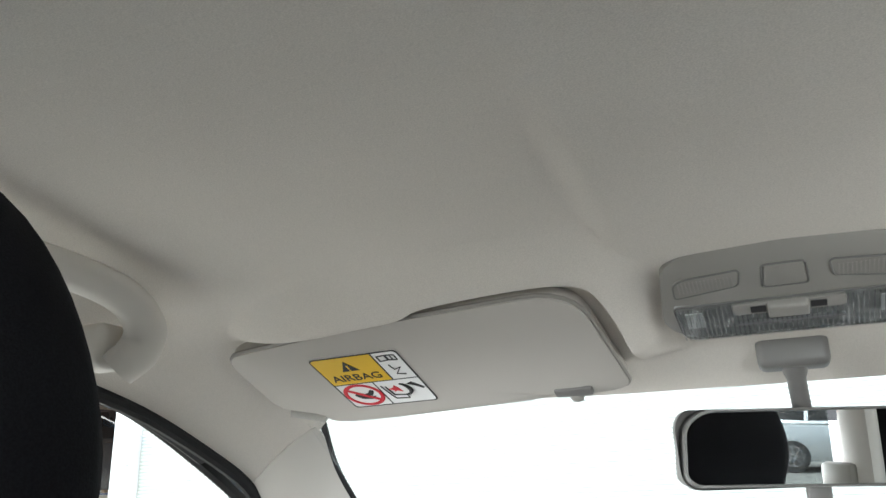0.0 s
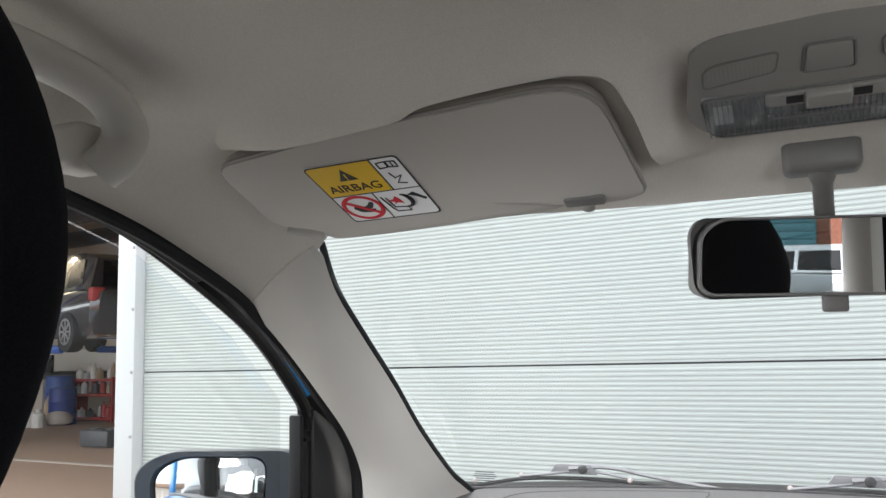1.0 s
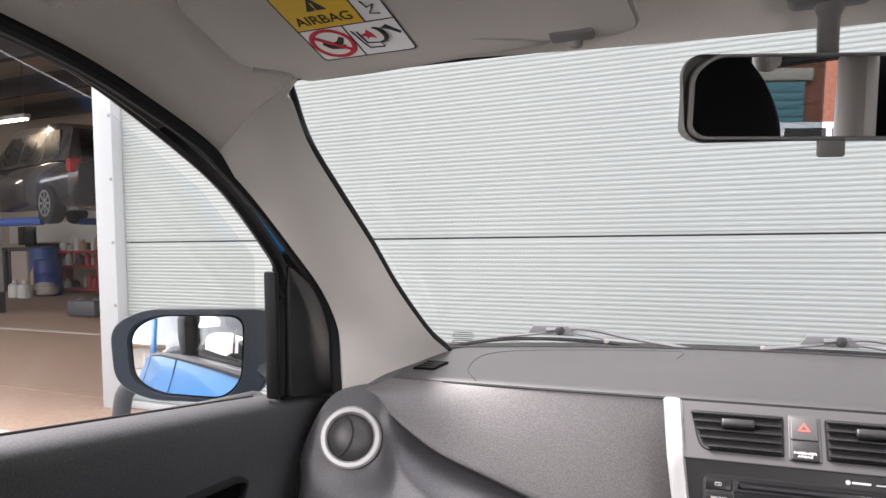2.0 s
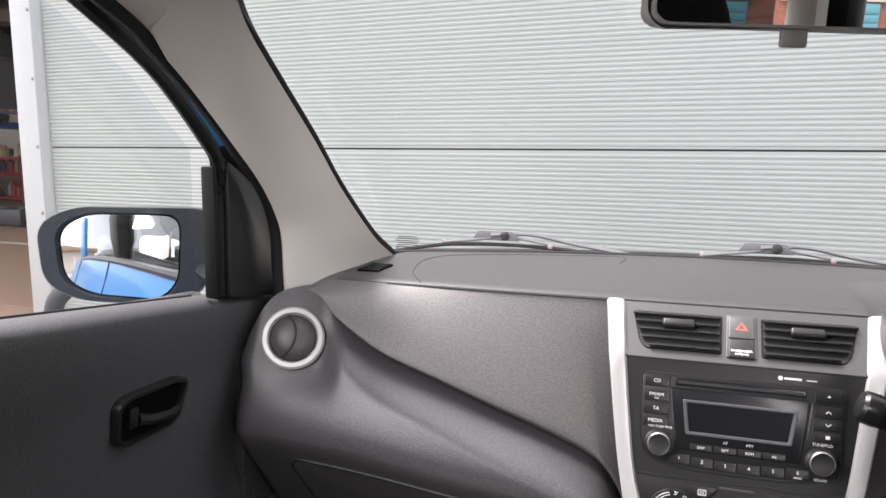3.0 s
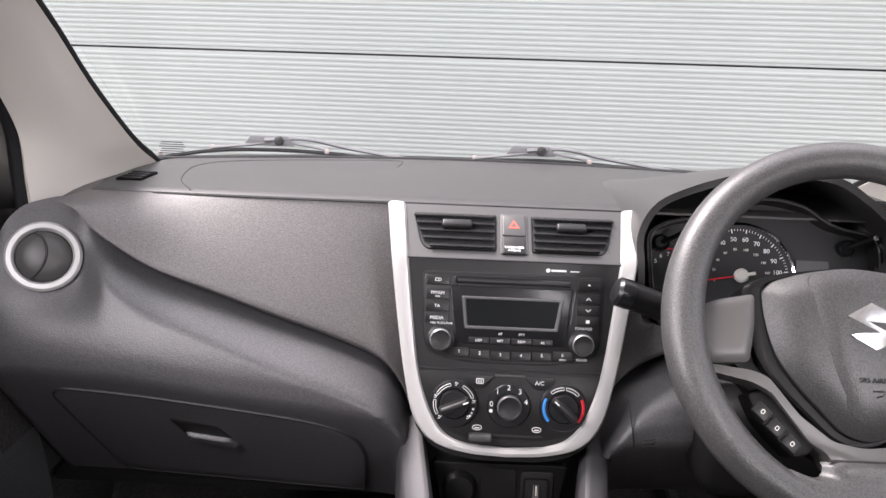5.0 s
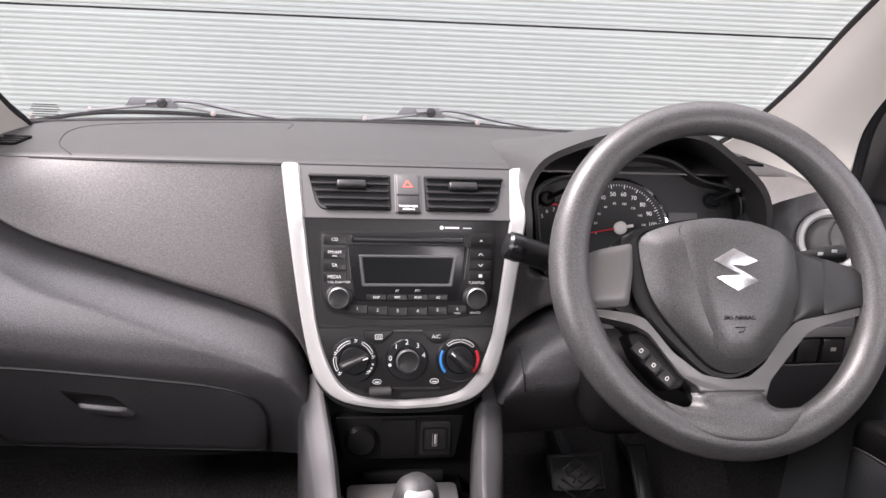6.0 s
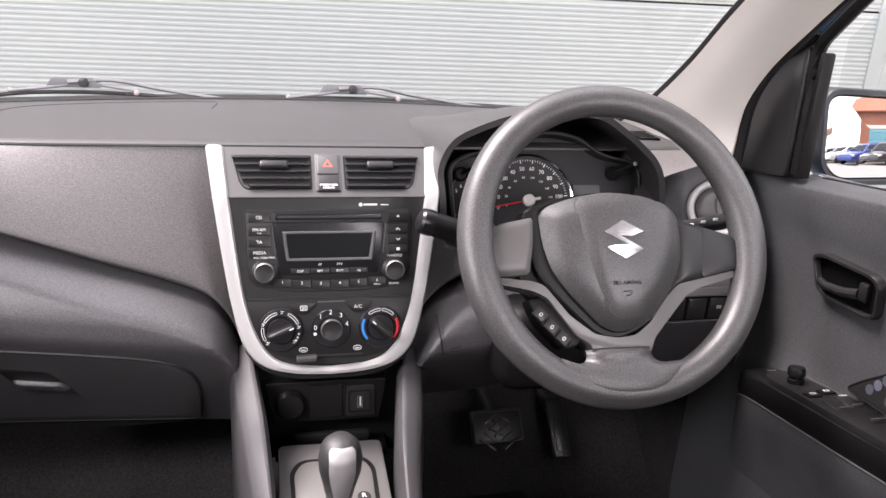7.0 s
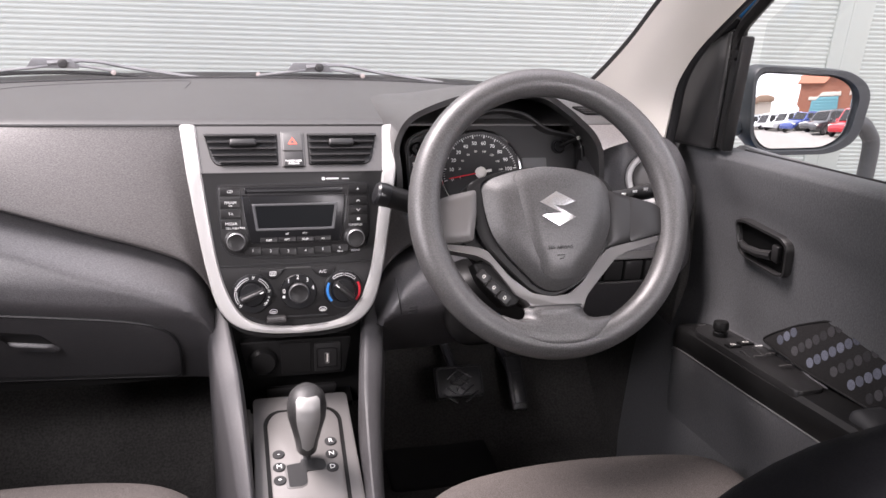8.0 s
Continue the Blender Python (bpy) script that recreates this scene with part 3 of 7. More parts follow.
for s, d in ((-14.30, 5.75), (-13.95, 5.72)):
    bottle(s, d, 0, 0.36, 0.13, M_OFFWHITE, "white jerrycan on the workshop floor", "jerrycans")
solo("rag_bag", lathe([(0.10, 0.0), (0.24, 0.05), (0.26, 0.16), (0.18, 0.26), (0.05, 0.30)], WF @ Matrix.Translation((-13.95, 6.15, 0)), 14), M_STONE, "pale bag of rags on the workshop floor", "bag")
solo("air_cylinder", lathe([(0.09, 0), (0.10, 0.05), (0.10, 0.42), (0.05, 0.52), (0.03, 0.58)], WF @ Matrix.Translation((-14.55, 6.35, 0)), 16), M_CARD, "tan gas cylinder standing by the drums", "cylinder")
solo("monitor", box((-15.55, 6.9, 1.22), (0.55, 0.08, 0.40), 0.02, m=WF @ Matrix.Identity(4)), M_GLOSS, "dark computer monitor on the workbench", "monitor")
jk = thing("trolley_jack", WF @ Vector((-9.7, 3.9, 0)), "low dark trolley jack on the workshop floor", "jack")
part("frame", box((-9.72, 3.9, 0.14), (0.62, 0.34, 0.24), 0.03, m=WF), M_DKGREY, jk)
part("saddle", lathe([(0.06, 0.24), (0.07, 0.28), (0.03, 0.29)], WF @ Matrix.Translation((-9.55, 3.9, 0)), 12), M_SATIN, jk)
part("saddle", lathe([(0.06, 0.24), (0.07, 0.28), (0.03, 0.29)], WF @ Matrix.Translation((-9.9, 3.9, 0)), 12), M_SATIN, jk)
apron = solo("apron", box((-12.4, -0.34, -0.008), (19.0, 0.88, 0.02), m=WF), M_CONC, "worn beige concrete apron before the doorway", "apron", kind="structure")
solo("apron_kerb", box((-12.4, -0.83, -0.008), (19.0, 0.09, 0.024), 0.004, m=WF), M_STONE, "pale concrete edging strip of the apron", "edging", kind="structure")
solo("floor_line", box((-10, 2.55, 0.010), (20, 0.09, 0.004), m=WF), M_STONE, "pale painted line on the workshop floor", "floor line", kind="structure")


def hoop(x, y, turn, w=0.9, h=0.62):
    p = Matrix.Translation((x, y, GZ + 0.02)) @ Matrix.Rotation(radians(turn), 4, "Z")
    pts = [(-w / 2, 0, -0.1), (-w / 2, 0, h - 0.20), (-w / 2 + 0.05, 0, h - 0.05), (-w / 2 + 0.20, 0, h), (w / 2 - 0.20, 0, h), (w / 2 - 0.05, 0, h - 0.05), (w / 2, 0, h - 0.20), (w / 2, 0, -0.1)]
    solo("hoop_barrier", tube([p @ q for q in spline(pts, 40)], 0.034, 14, up=(0.3, 0.9, 0.1)), M_TUBE, "grey steel hoop barrier guarding the building", "barrier", "hoop barriers")


hoop(-1.965, 2.449, 40, 0.9, 0.70)
hoop(2.02, 2.36, 6, 0.9, 0.70)

# ---- behind the car: parked cars and a brick works, seen in the mirrors ----
bld = thing("brick_building", (14, -30, GZ), "red brick works with teal roller shutters", "building")
BF = Matrix.Translation((10.0, -25.0, GZ)) @ Matrix.Rotation(radians(28), 4, "Z")
part("wall", box((12, -6, 2.6), (24, 12, 5.2), m=BF), M_BRICK, bld)
bm = bmesh.new()
for x in (0.0, 24.0):
    vs = [bm.verts.new(BF @ Vector(p)) for p in ((x, 0, 5.2), (x, -12, 5.2), (x, -6, 9.4))]
    bm.faces.new(vs)
part("gable", thick(bm, 0.2), M_BRICK, bld)
bm = bmesh.new()
vs = [bm.verts.new(BF @ Vector(p)) for p in ((-0.2, 0.4, 5.0), (24.2, 0.4, 5.0), (24.2, -6, 9.6), (-0.2, -6, 9.6), (-0.2, -12.4, 5.0), (24.2, -12.4, 5.0))]
for f in ((0, 1, 2, 3), (3, 2, 5, 4)):
    bm.faces.new([vs[i] for i in f])
part("roof", thick(bm, 0.15), M_BRICK, bld)
for k in range(5):
    x = 2.6 + k * 4.6
    sh = part("shutter", box((x, 0.02, 1.5), (3.2, 0.10, 3.0), 0.01, m=BF), M_SHUTTER, bld)
    for j in range(10):
        part("slat", box((x, 0.085, 0.25 + 0.28 * j), (3.1, 0.03, 0.24), 0.01, m=BF), M_SHUTTER, sh)
    part("lintel", box((x, 0.04, 3.25), (3.7, 0.14, 0.40), 0.01, m=BF), M_STONE, bld)
far = thing("far_shed", (-2, -46, GZ), "low cream industrial shed far behind the cars", "building")
part("wall", box((2, -52, 1.6), (20, 8, 3.4)), M_STONE, far)
part("roof", box((2, -52, 3.7), (21, 9, 0.9), 0.2), M_ROOFT, far)
M_PWHITE = material("white_car_paint", (0.75, 0.76, 0.77), 0.3, coat=1.0)
M_PRED = material("red_car_paint", (0.42, 0.01, 0.02), 0.25, coat=1.0)
M_PBLUE = material("deep_blue_car_paint", (0.02, 0.05, 0.25), 0.25, coat=1.0)
for px, py, paint, what in ((9.6, -12.6, M_PRED, "red"), (8.7, -15.0, M_CARGREY, "dark grey"), (7.9, -17.3, M_PBLUE, "deep blue"), (7.0, -19.5, M_PWHITE, "white"), (5.9, -21.6, M_PWHITE, "white"), (4.6, -23.6, M_GLOVEW, "silver")):
    hatchback("parked_car", Matrix.Translation((px, py, GZ)) @ Matrix.Rotation(radians(62), 4, "Z"), paint, what + " hatchback parked in the row behind", 4.1, 1.74, 1.48, "parked cars")
hatchback("parked_car", Matrix.Translation((13.4, -10.4, GZ)) @ Matrix.Rotation(radians(-44), 4, "Z"), M_GLOVEW, "silver hatchback parked beside the blue car", 4.2, 1.76, 1.5, "parked cars")
hatchback("parked_car", Matrix.Translation((-2.5, -4.9, GZ)) @ Matrix.Rotation(radians(8), 4, "Z"), M_CARGREY, "dark grey hatchback parked behind the blue car", 4.2, 1.76, 1.5, "parked cars")
for k in range(14):
    solo("fence_post", box((-9 + k * 2.2, -34 + 0.1 * k, 1.0), (0.1, 0.1, 2.2), 0.01), M_OFFWHITE, "pale fence post behind the car park", "fence post", "fence posts")

# ---- the car's shell ----
DOOR_EDGE = [(0.56, -1.55, 1.20), (0.56, -1.1, 1.255), (0.56, -0.6, 1.280), (0.56, -0.1, 1.287), (0.56, 0.10, 1.283), (0.56, 0.25, 1.268), (0.56, 0.324, 1.256), (0.56, 0.405, 1.238), (0.56, 0.472, 1.216), (0.56, 0.553, 1.184), (0.56, 0.588, 1.162), (0.56, 0.651, 1.120), (0.56, 0.709, 1.074), (0.56, 0.774, 1.018), (0.562, 0.810, 0.966), (0.566, 0.822, 0.905), (0.568, 0.830, 0.85)]
FRAME_EDGE = [(0.60, -1.25, 1.14), (0.60, -1.05, 1.222), (0.60, -0.6, 1.265), (0.60, -0.1, 1.280), (0.60, 0.18, 1.282), (0.60, 0.30, 1.271), (0.60, 0.386, 1.256), (0.60, 0.448, 1.238), (0.60, 0.522, 1.205), (0.60, 0.609, 1.160), (0.60, 0.66, 1.124), (0.60, 0.715, 1.074), (0.602, 0.738, 1.050), (0.604, 0.743, 1.020), (0.605, 0.740, 0.955), (0.605, 0.736, 0.885)]
SCREEN_EDGE = [(0.484, 0.588, 1.237), (0.497, 0.640, 1.190), (0.50, 0.706, 1.139), (0.50, 0.785, 1.077), (0.50, 0.86, 1.012), (0.503, 0.968, 0.939), (0.512, 1.06, 0.899), (0.52, 1.12, 0.872)]
SEAM_Y = 0.588  # the headliner meets the windscreen pillars along this line


def flip(p, side):
    return Vector((p[0] * side, p[1], p[2]))


def ceiling_mid(y):
    return curve1([(-1.7, 1.20), (-1.3, 1.30), (-0.8, 1.345), (-0.3, 1.358), (0.0, 1.352), (0.2, 1.335), (0.3, 1.322), (0.4, 1.303), (0.5, 1.274), (0.58, 1.244)], y)


DE = spline(DOOR_EDGE, 60)


def ceiling_edge(y):
    for a, b in zip(DE, DE[1:]):
        if a.y <= y <= b.y:
            return a.z + (b.z - a.z) * (y - a.y) / (b.y - a.y)
    return DE[0].z


def ceiling_z(x, y):
    a = 0.56 - abs(x)
    zc, zp = ceiling_mid(y), ceiling_edge(y) + 0.004 + 0.90 * a
    k = 0.055
    h = max(0.0, k - abs(zc - zp)) / k
    z = min(zc, zp) - h * h * k / 4
    t = min(1, max(0, (0.119 - abs(x)) / 0.030))
    w = min(1, max(0, (y - 0.10) / 0.10)) * min(1, max(0, (0.43 - y) / 0.13))
    return z - 0.012 * t * t * (3 - 2 * t) * w * w * (3 - 2 * w)


def headliner(u, v):
    x = -0.56 + 1.12 * u
    k = min(1, max(0, (abs(x) - 0.44) / 0.05))
    front = 0.582 - 0.026 * (abs(x) / 0.5) ** 2 * (1 - k) + (SEAM_Y - 0.582) * k
    y = -1.6 + (front + 1.6) * v
    return (x, y, ceiling_z(x, y))


bm = thick(grid(headliner, 181, 120), -0.02)
solo("headliner", bm, M_HEAD, "warm grey woven fabric headliner with a raised middle", "ceiling", kind="structure")

body = thing("blue_car", (0, 0, GZ), "bright blue hatchback body with open glazing", "car")
part("roof", thick(grid(lambda u, v: (-0.60 + 1.2 * u, -1.65 + 2.27 * v, ceiling_mid(-1.65 + 2.27 * v) + 0.045 - 0.05 * abs(2 * u - 1) ** 3), 25, 25), 0.012), M_PAINT, body)
for side in (-1, 1):
    # pillar trims, seals and frames
    def pillar(u, v):
        d = spline(DOOR_EDGE[10:], 24)
        s = spline(SCREEN_EDGE, 24)
        k = v * 23
        i = min(int(k), 22)
        p = d[i].lerp(d[i + 1], k - i)
        q = s[i].lerp(s[i + 1], k - i)
        r = p.lerp(q, u)
        bulge = 0.014 * min(1, v * 5) * math.sin(math.pi * u ** 0.8) ** 1.1
        r = r + Vector((-0.55, -0.8, 0.1)).normalized() * bulge + Vector((0, 0.001, -0.001))
        if v == 0:
            r = Vector((r.x, SEAM_Y - 0.012, ceiling_z(r.x, SEAM_Y - 0.012) + 0.006))
        return flip(r, side)
    pl = part("pillar_trim", thick(grid(pillar, 14, 40), 0.006), M_PILLAR, None, "")
    pl.name = "pillar_trim"
    tagged(pl, "light grey moulded windscreen pillar trim", "pillar trim", "windscreen pillars", "structure")
    solo("pillar_seam", tube([flip((0.488 + 0.068 * i / 12, SEAM_Y + 0.001, ceiling_z(0.488 + 0.068 * i / 12, SEAM_Y) - 0.0004), side) for i in range(13)], 0.0011, 6), M_GREYDK, "fine seam between headliner and pillar trim", "seam", "pillar seams", "structure")
    part("door_seal", tube([flip(p + Vector((0.006, 0, 0)), side) for p in spline(DOOR_EDGE, 70)], 0.0078, 10), M_RUBBER, body)
    part("seal_lip", tube([flip(p, side) for p in spline([(0.585, y, z) for y, z in ((-1.0, 1.243), (-0.1, 1.284), (0.18, 1.281), (0.30, 1.266), (0.40, 1.247), (0.46, 1.228), (0.52, 1.203))], 40)], 0.009, 8), M_RUBBER, body)
    part("body_rail", tube([flip(Vector((p[0] - 0.002, p[1] + 0.012, p[2] + 0.011)), side) for p in spline(FRAME_EDGE[5:13], 40)], 0.010, 10), M_PAINT, body)
    part("window_frame", tube([flip(p, side) for p in spline(FRAME_EDGE, 60)], 0.0088, 8), M_BLACK, body)
    # the sheet between seal and roof
    part("roof_side", thick(grid(lambda u, v: (side * (0.56 + 0.05 * u), -1.5 + 2.0 * v, ceiling_edge(-1.5 + 2.0 * v) + 0.012 + 0.02 * u), 4, 30), 0.01), M_PAINT, body)
    # outer side
    def belt(y):
        return curve1([(-1.8, 0.97), (-0.6, 0.955), (0.0, 0.93), (0.5, 0.895), (0.85, 0.865), (1.8, 0.84)], y)

    def skin(u, v):
        y = 1.75 - 3.55 * u
        k = min(1, max(0, (y - 0.80) / 0.25))
        z = 0.02 + (belt(y) - 0.035 - 0.20 * k * k * (3 - 2 * k)) * v
        bulge = 0.05 * math.sin(math.pi * min(1, v * 1.1)) - 0.055 * v ** 4
        taper = 0.09 * max(0, (y - 0.9)) ** 2 + 0.05 * max(0, (-y - 1.0)) ** 2
        return (side * (0.735 + bulge - taper), y, z)
    part("side_panel", thick(grid(skin, 60, 16), 0.012), M_PAINT, body)
    for y0 in (0.72, 0.06, -0.98):
        part("door_gap", tube([(side * (0.735 + 0.05 * math.sin(math.pi * min(1, v / 10 * 1.1)) - 0.055 * (v / 10) ** 4 + 0.001), y0 - 0.01 * v / 10, 0.02 + (belt(y0) - 0.035) * v / 10) for v in range(11)], 0.0035, 6), M_RUBBER, body)
    for y0 in (0.24, -0.72):
        h = part("door_handle", tube(spline([(side * 0.775, y0, 0.74), (side * 0.805, y0 - 0.02, 0.745), (side * 0.81, y0 - 0.10, 0.75), (side * 0.805, y0 - 0.17, 0.755), (side * 0.775, y0 - 0.19, 0.755)], 16), 0.012, 8), M_PAINT, body)
        part("handle_cup", lathe([(0.045, 0), (0.04, 0.004), (0.02, 0.002)], Matrix.Translation((side * 0.782, y0 - 0.10, 0.745)) @ pose(0, 0, 0, 0, 90 * side, 0), 20), M_BLACK, body)
    part("belt_moulding", tube([(side * (0.672 - 0.012 * k / 30), 0.78 - 0.065 * k, belt(0.78 - 0.065 * k) - 0.008) for k in range(28)], 0.019, 10, flat=0.8), M_BEZEL, body)
    # middle and rear pillars
    part("middle_pillar", box((side * 0.645, 0.112, 1.07), (0.05, 0.096, 0.42), 0.015), M_BLACK, body)
    tp = solo("pillar_trim", box((side * 0.596, 0.106, 1.00), (0.035, 0.074, 0.57), 0.014, taper=(1, 0.8)), M_PILLAR, "light grey door pillar trim with a belt guide", "pillar trim", "door pillars", "structure")
    bl = thing("seat_belt", (side * 0.57, 0.08, 1.1), "grey seat belt hanging from its pillar guide", "seat belt", "seat belts")
    part("webbing", box((side * 0.570, 0.08, 0.83), (0.003, 0.048, 0.50), 0.0005), M_GREYDK, bl)
    part("guide", box((side * 0.572, 0.08, 1.10), (0.02, 0.06, 0.05), 0.008), M_GREYPL, bl)
    part("rear_pillar", box((side * 0.62, -1.12, 1.07), (0.08, 0.26, 0.42), 0.02), M_PAINT, body)
    tp2 = solo("pillar_trim", box((side * 0.575, -1.15, 1.05), (0.03, 0.30, 0.46), 0.014), M_PILLAR, "light grey rear pillar trim", "pillar trim", "rear pillars", "structure")
    # panes
    for nm, y0, y1, zt0, zt1 in (("front", 0.735, -0.08, 1.04, 1.285), ("rear", -0.20, -0.98, 1.283, 1.25)):
        bm = bmesh.new()
        if nm == "front":
            pts = [(0.735, 0.885), (0.735, 1.060), (0.635, 1.142), (0.487, 1.224), (0.361, 1.259), (0.20, 1.280), (0.16, 1.281), (0.16, 0.885)]
        else:
            pts = [(0.01, 0.885), (0.01, 1.281), (-0.6, 1.272), (-0.98, 1.25), (-0.98, 0.885)]
        bm.faces.new([bm.verts.new((side * 0.640, y, z)) for y, z in pts])
        g = solo("window_pane", thick(bm, 0.004), M_SIDEGLASS if nm == "front" else M_TINT, "clear side window pane, wound up", "window", "side windows", "structure", smooth=0)
        g.visible_shadow = False
for side in (-1, 1):
    for y0 in (1.36, -1.06):
        wm = Matrix.Translation((side * 0.70, y0, GZ + 0.285)) @ pose(0, 0, 0, 0, 90 * side, 0)
        w = part("wheel", lathe([(0.17, -0.07), (0.27, -0.08), (0.285, -0.05), (0.285, 0.05), (0.27, 0.08), (0.18, 0.085)], wm, 32), M_TYRE, body)
        part("rim", lathe([(0.18, 0.082), (0.178, 0.090), (0.15, 0.075), (0.05, 0.070), (0.01, 0.070)], wm, 28), M_SATIN, w)
part("nose_panel", box((0, 2.05, 0.36), (1.36, 0.16, 0.46), 0.06, 4), M_PAINT, body)
part("bonnet", thick(grid(lambda u, v: (-0.62 + 1.24 * u, 1.32 + 0.75 * v, 0.74 - 0.06 * v - 0.06 * abs(2 * u - 1) ** 3 - 0.25 * v ** 5), 17, 17), 0.01), M_PAINT, body)
part("rear_sill", box((0, -1.66, 0.40), (1.26, 0.10, 0.40), 0.03), M_PAINT, body)
# unseen tailgate, set raised without rear glass so that light comes in
part("tailgate", box((0, -1.98, 1.34), (1.10, 0.72, 0.06), 0.025), M_PAINT, body, "raised blue tailgate")
part("floor_pan", box((0, 0.0, 0.05), (1.30, 3.3, 0.04), 0.0), M_BLACK, body)
part("bulkhead", box((0, 1.36, 0.42), (1.34, 0.04, 0.86), 0.0), M_BLACK, body)
part("cowl", thick(grid(lambda u, v: (-0.60 + 1.2 * u, (1.238 - 0.4 * (-0.60 + 1.2 * u) ** 2) + 0.16 * v, 0.868 + 0.004 * math.sin(9 * v)), 30, 6), 0.01), M_BLACK, body)

# windscreen with its black edge
def screen(u, v, lift=0.0):
    x = -1 + 2 * u
    top = Vector((x * 0.485, 0.588 - 0.022 * x * x, 1.248 - 0.010 * x * x))
    bot = Vector((x * 0.53, 1.245 - 0.115 * x * x, 0.872))
    p = bot.lerp(top, v)
    p.z += 0.012 * math.sin(math.pi * v) + lift
    return p


ws = solo("windscreen", thick(grid(screen, 30, 20), 0.004), M_GLASS, "clear curved windscreen", "windscreen", kind="structure")
ws.visible_shadow = False
for side in (-1, 1):
    solo("windscreen_seal", tube([flip(p, side) for p in spline([(q[0] - 0.001, q[1] + 0.004, q[2] + 0.002) for q in SCREEN_EDGE], 40)], 0.0042, 8), M_RUBBER, "black windscreen edge seal", "seal", "windscreen seals", "structure")
solo("windscreen_seal", tube([screen(i / 30, 1.0) + Vector((0, 0.010, 0.006)) for i in range(31)], 0.003, 8), M_RUBBER, "black windscreen edge seal", "seal", "windscreen seals", "structure")
solo("windscreen_seal", tube([screen(i / 30, 0.03) + Vector((0, -0.004, 0.004)) for i in range(31)], 0.004, 8), M_RUBBER, "black windscreen edge seal", "seal", "windscreen seals", "structure")
# carpet
def carpet(u, v):
    x = -0.62 + 1.24 * u
    y = -1.5 + 2.82 * v
    z = 0.20 + 0.16 * math.exp(-(x / 0.11) ** 4) * min(1, max(0, (1.15 - y) / 0.2))
    z += max(0, y - 0.98) * 0.95
    return (x, y, z + 0.004 * noise.noise((x * 9, y * 9, 0)))


solo("floor", thick(grid(carpet, 60, 90), -0.02), M_CARPET, "black felt carpet in the footwells", "carpet", kind="structure")

# ---- dashboard ----
RPM = plane_at((0, 0.768, 0.753), (1, 0, 0), (0, -1, 0.25))
VPM = plane_at(RPM @ Vector((0, 0.092, 0)), (1, 0, 0), (0, -1, 1.23))


def stack(u, v, w=0.0):
    """The face of the centre stack: u across, v up along it, w proud of it."""
    if v <= 0.092:
        return RPM @ Vector((u, v, w))
    return VPM @ Vector((u, v - 0.092, w))


dash = thing("dashboard", (0, 0.9, 0.55), "charcoal moulded dashboard with a silver-edged centre stack", "dashboard")


def top_back(x):
    return 1.242 - 0.40 * x * x


def dash_top(u, v):
    x = -0.528 + 1.056 * u
    y0 = 0.879 + 0.008 * max(0, (abs(x) - 0.49) / 0.038) ** 2
    y = y0 + (top_back(x) - y0) * v
    z = 0.888 + 0.005 * math.sin(math.pi * v) - 0.006 * max(0, (abs(x) - 0.49) / 0.038) ** 2
    k = min(1, max(0, (x + 0.40) / 0.25))
    if v < 0.0001:
        z -= 0.0055
        y += 0.001
    elif v < 0.005:
        z -= 0.0030
    elif v < 0.016:
        z -= 0.0014
    return (x, y, z)


def dash_top_g(u, v):
    return dash_top(u, [0.0, 0.004, 0.015, 0.04, 0.08, 0.2, 0.35, 0.5, 0.65, 0.8, 0.9, 1.0][round(v * 11)])


part("top_seam", tube([Vector((-0.44 + 0.30 * i / 30, 0.8785, 0.8832)) for i in range(31)], 0.0011, 6), M_INK, dash)
part("top_pad", grid(dash_top_g, 80, 12), M_DASHTOP, dash)
for side in (-1, 1):
    ea = spline([(0.515, 0.866, 0.882), (0.520, 0.91, 0.886), (0.524, 0.98, 0.888), (0.530, 1.10, 0.884)], 20)
    eb = spline([(0.566, 0.848, 0.862), (0.574, 0.91, 0.868), (0.574, 0.98, 0.868), (0.566, 1.10, 0.866)], 20)

    def end_cap(u, v):
        k = min(19, round(v * 19))
        p = ea[k].lerp(eb[k], u)
        return (side * p.x, p.y, p.z + 0.006 * math.sin(math.pi * u))
    part("end_cap", thick(grid(end_cap, 8, 20), 0.006), M_LOWER, dash)

PAD_L = [(-0.520, 0.884), (-0.504, 0.875), (-0.492, 0.855), (-0.465, 0.831), (-0.42, 0.802), (-0.35, 0.776), (-0.274, 0.748), (-0.200, 0.722), (-0.147, 0.697), (-0.122, 0.664), (-0.110, 0.630)]
PAD_R = [(0.520, 0.884), (0.490, 0.874), (0.45, 0.858), (0.42, 0.83), (0.39, 0.79), (0.33, 0.755), (0.25, 0.738), (0.19, 0.722), (0.147, 0.697), (0.122, 0.664), (0.110, 0.630)]


def pad(keys, x_top0, x_top1, deep=0.0):
    line = spline([(a, 0, b) for a, b in keys], 50)

    def f(u, v):
        k = u * 49
        i = min(int(k), 48)
        p = line[i].lerp(line[i + 1], k - i)
        tx = x_top0 + (x_top1 - x_top0) * u
        vv = min(1.0, v / 0.88)
        x = tx + (p.x - tx) * vv
        z = 0.884 + (p.z - 0.884) * vv
        y = 0.880 - 0.080 * (0.55 * math.sin(vv * math.pi / 2) + 0.45 * vv) + deep * min(1, max(0, (x - 0.158) / 0.012)) * min(1, max(0, (0.450 - x) / 0.012)) * min(1, max(0, (z - 0.762) / 0.012))
        y += 0.026 * max(0, (vv - 0.84) / 0.16) ** 2 * ease((vv - 0.84) / 0.16)
        if v > 0.88:
            t = (v - 0.88) / 0.12
            y += 0.034 * t
            z -= 0.012 * t
        return (x, y, z)
    return f


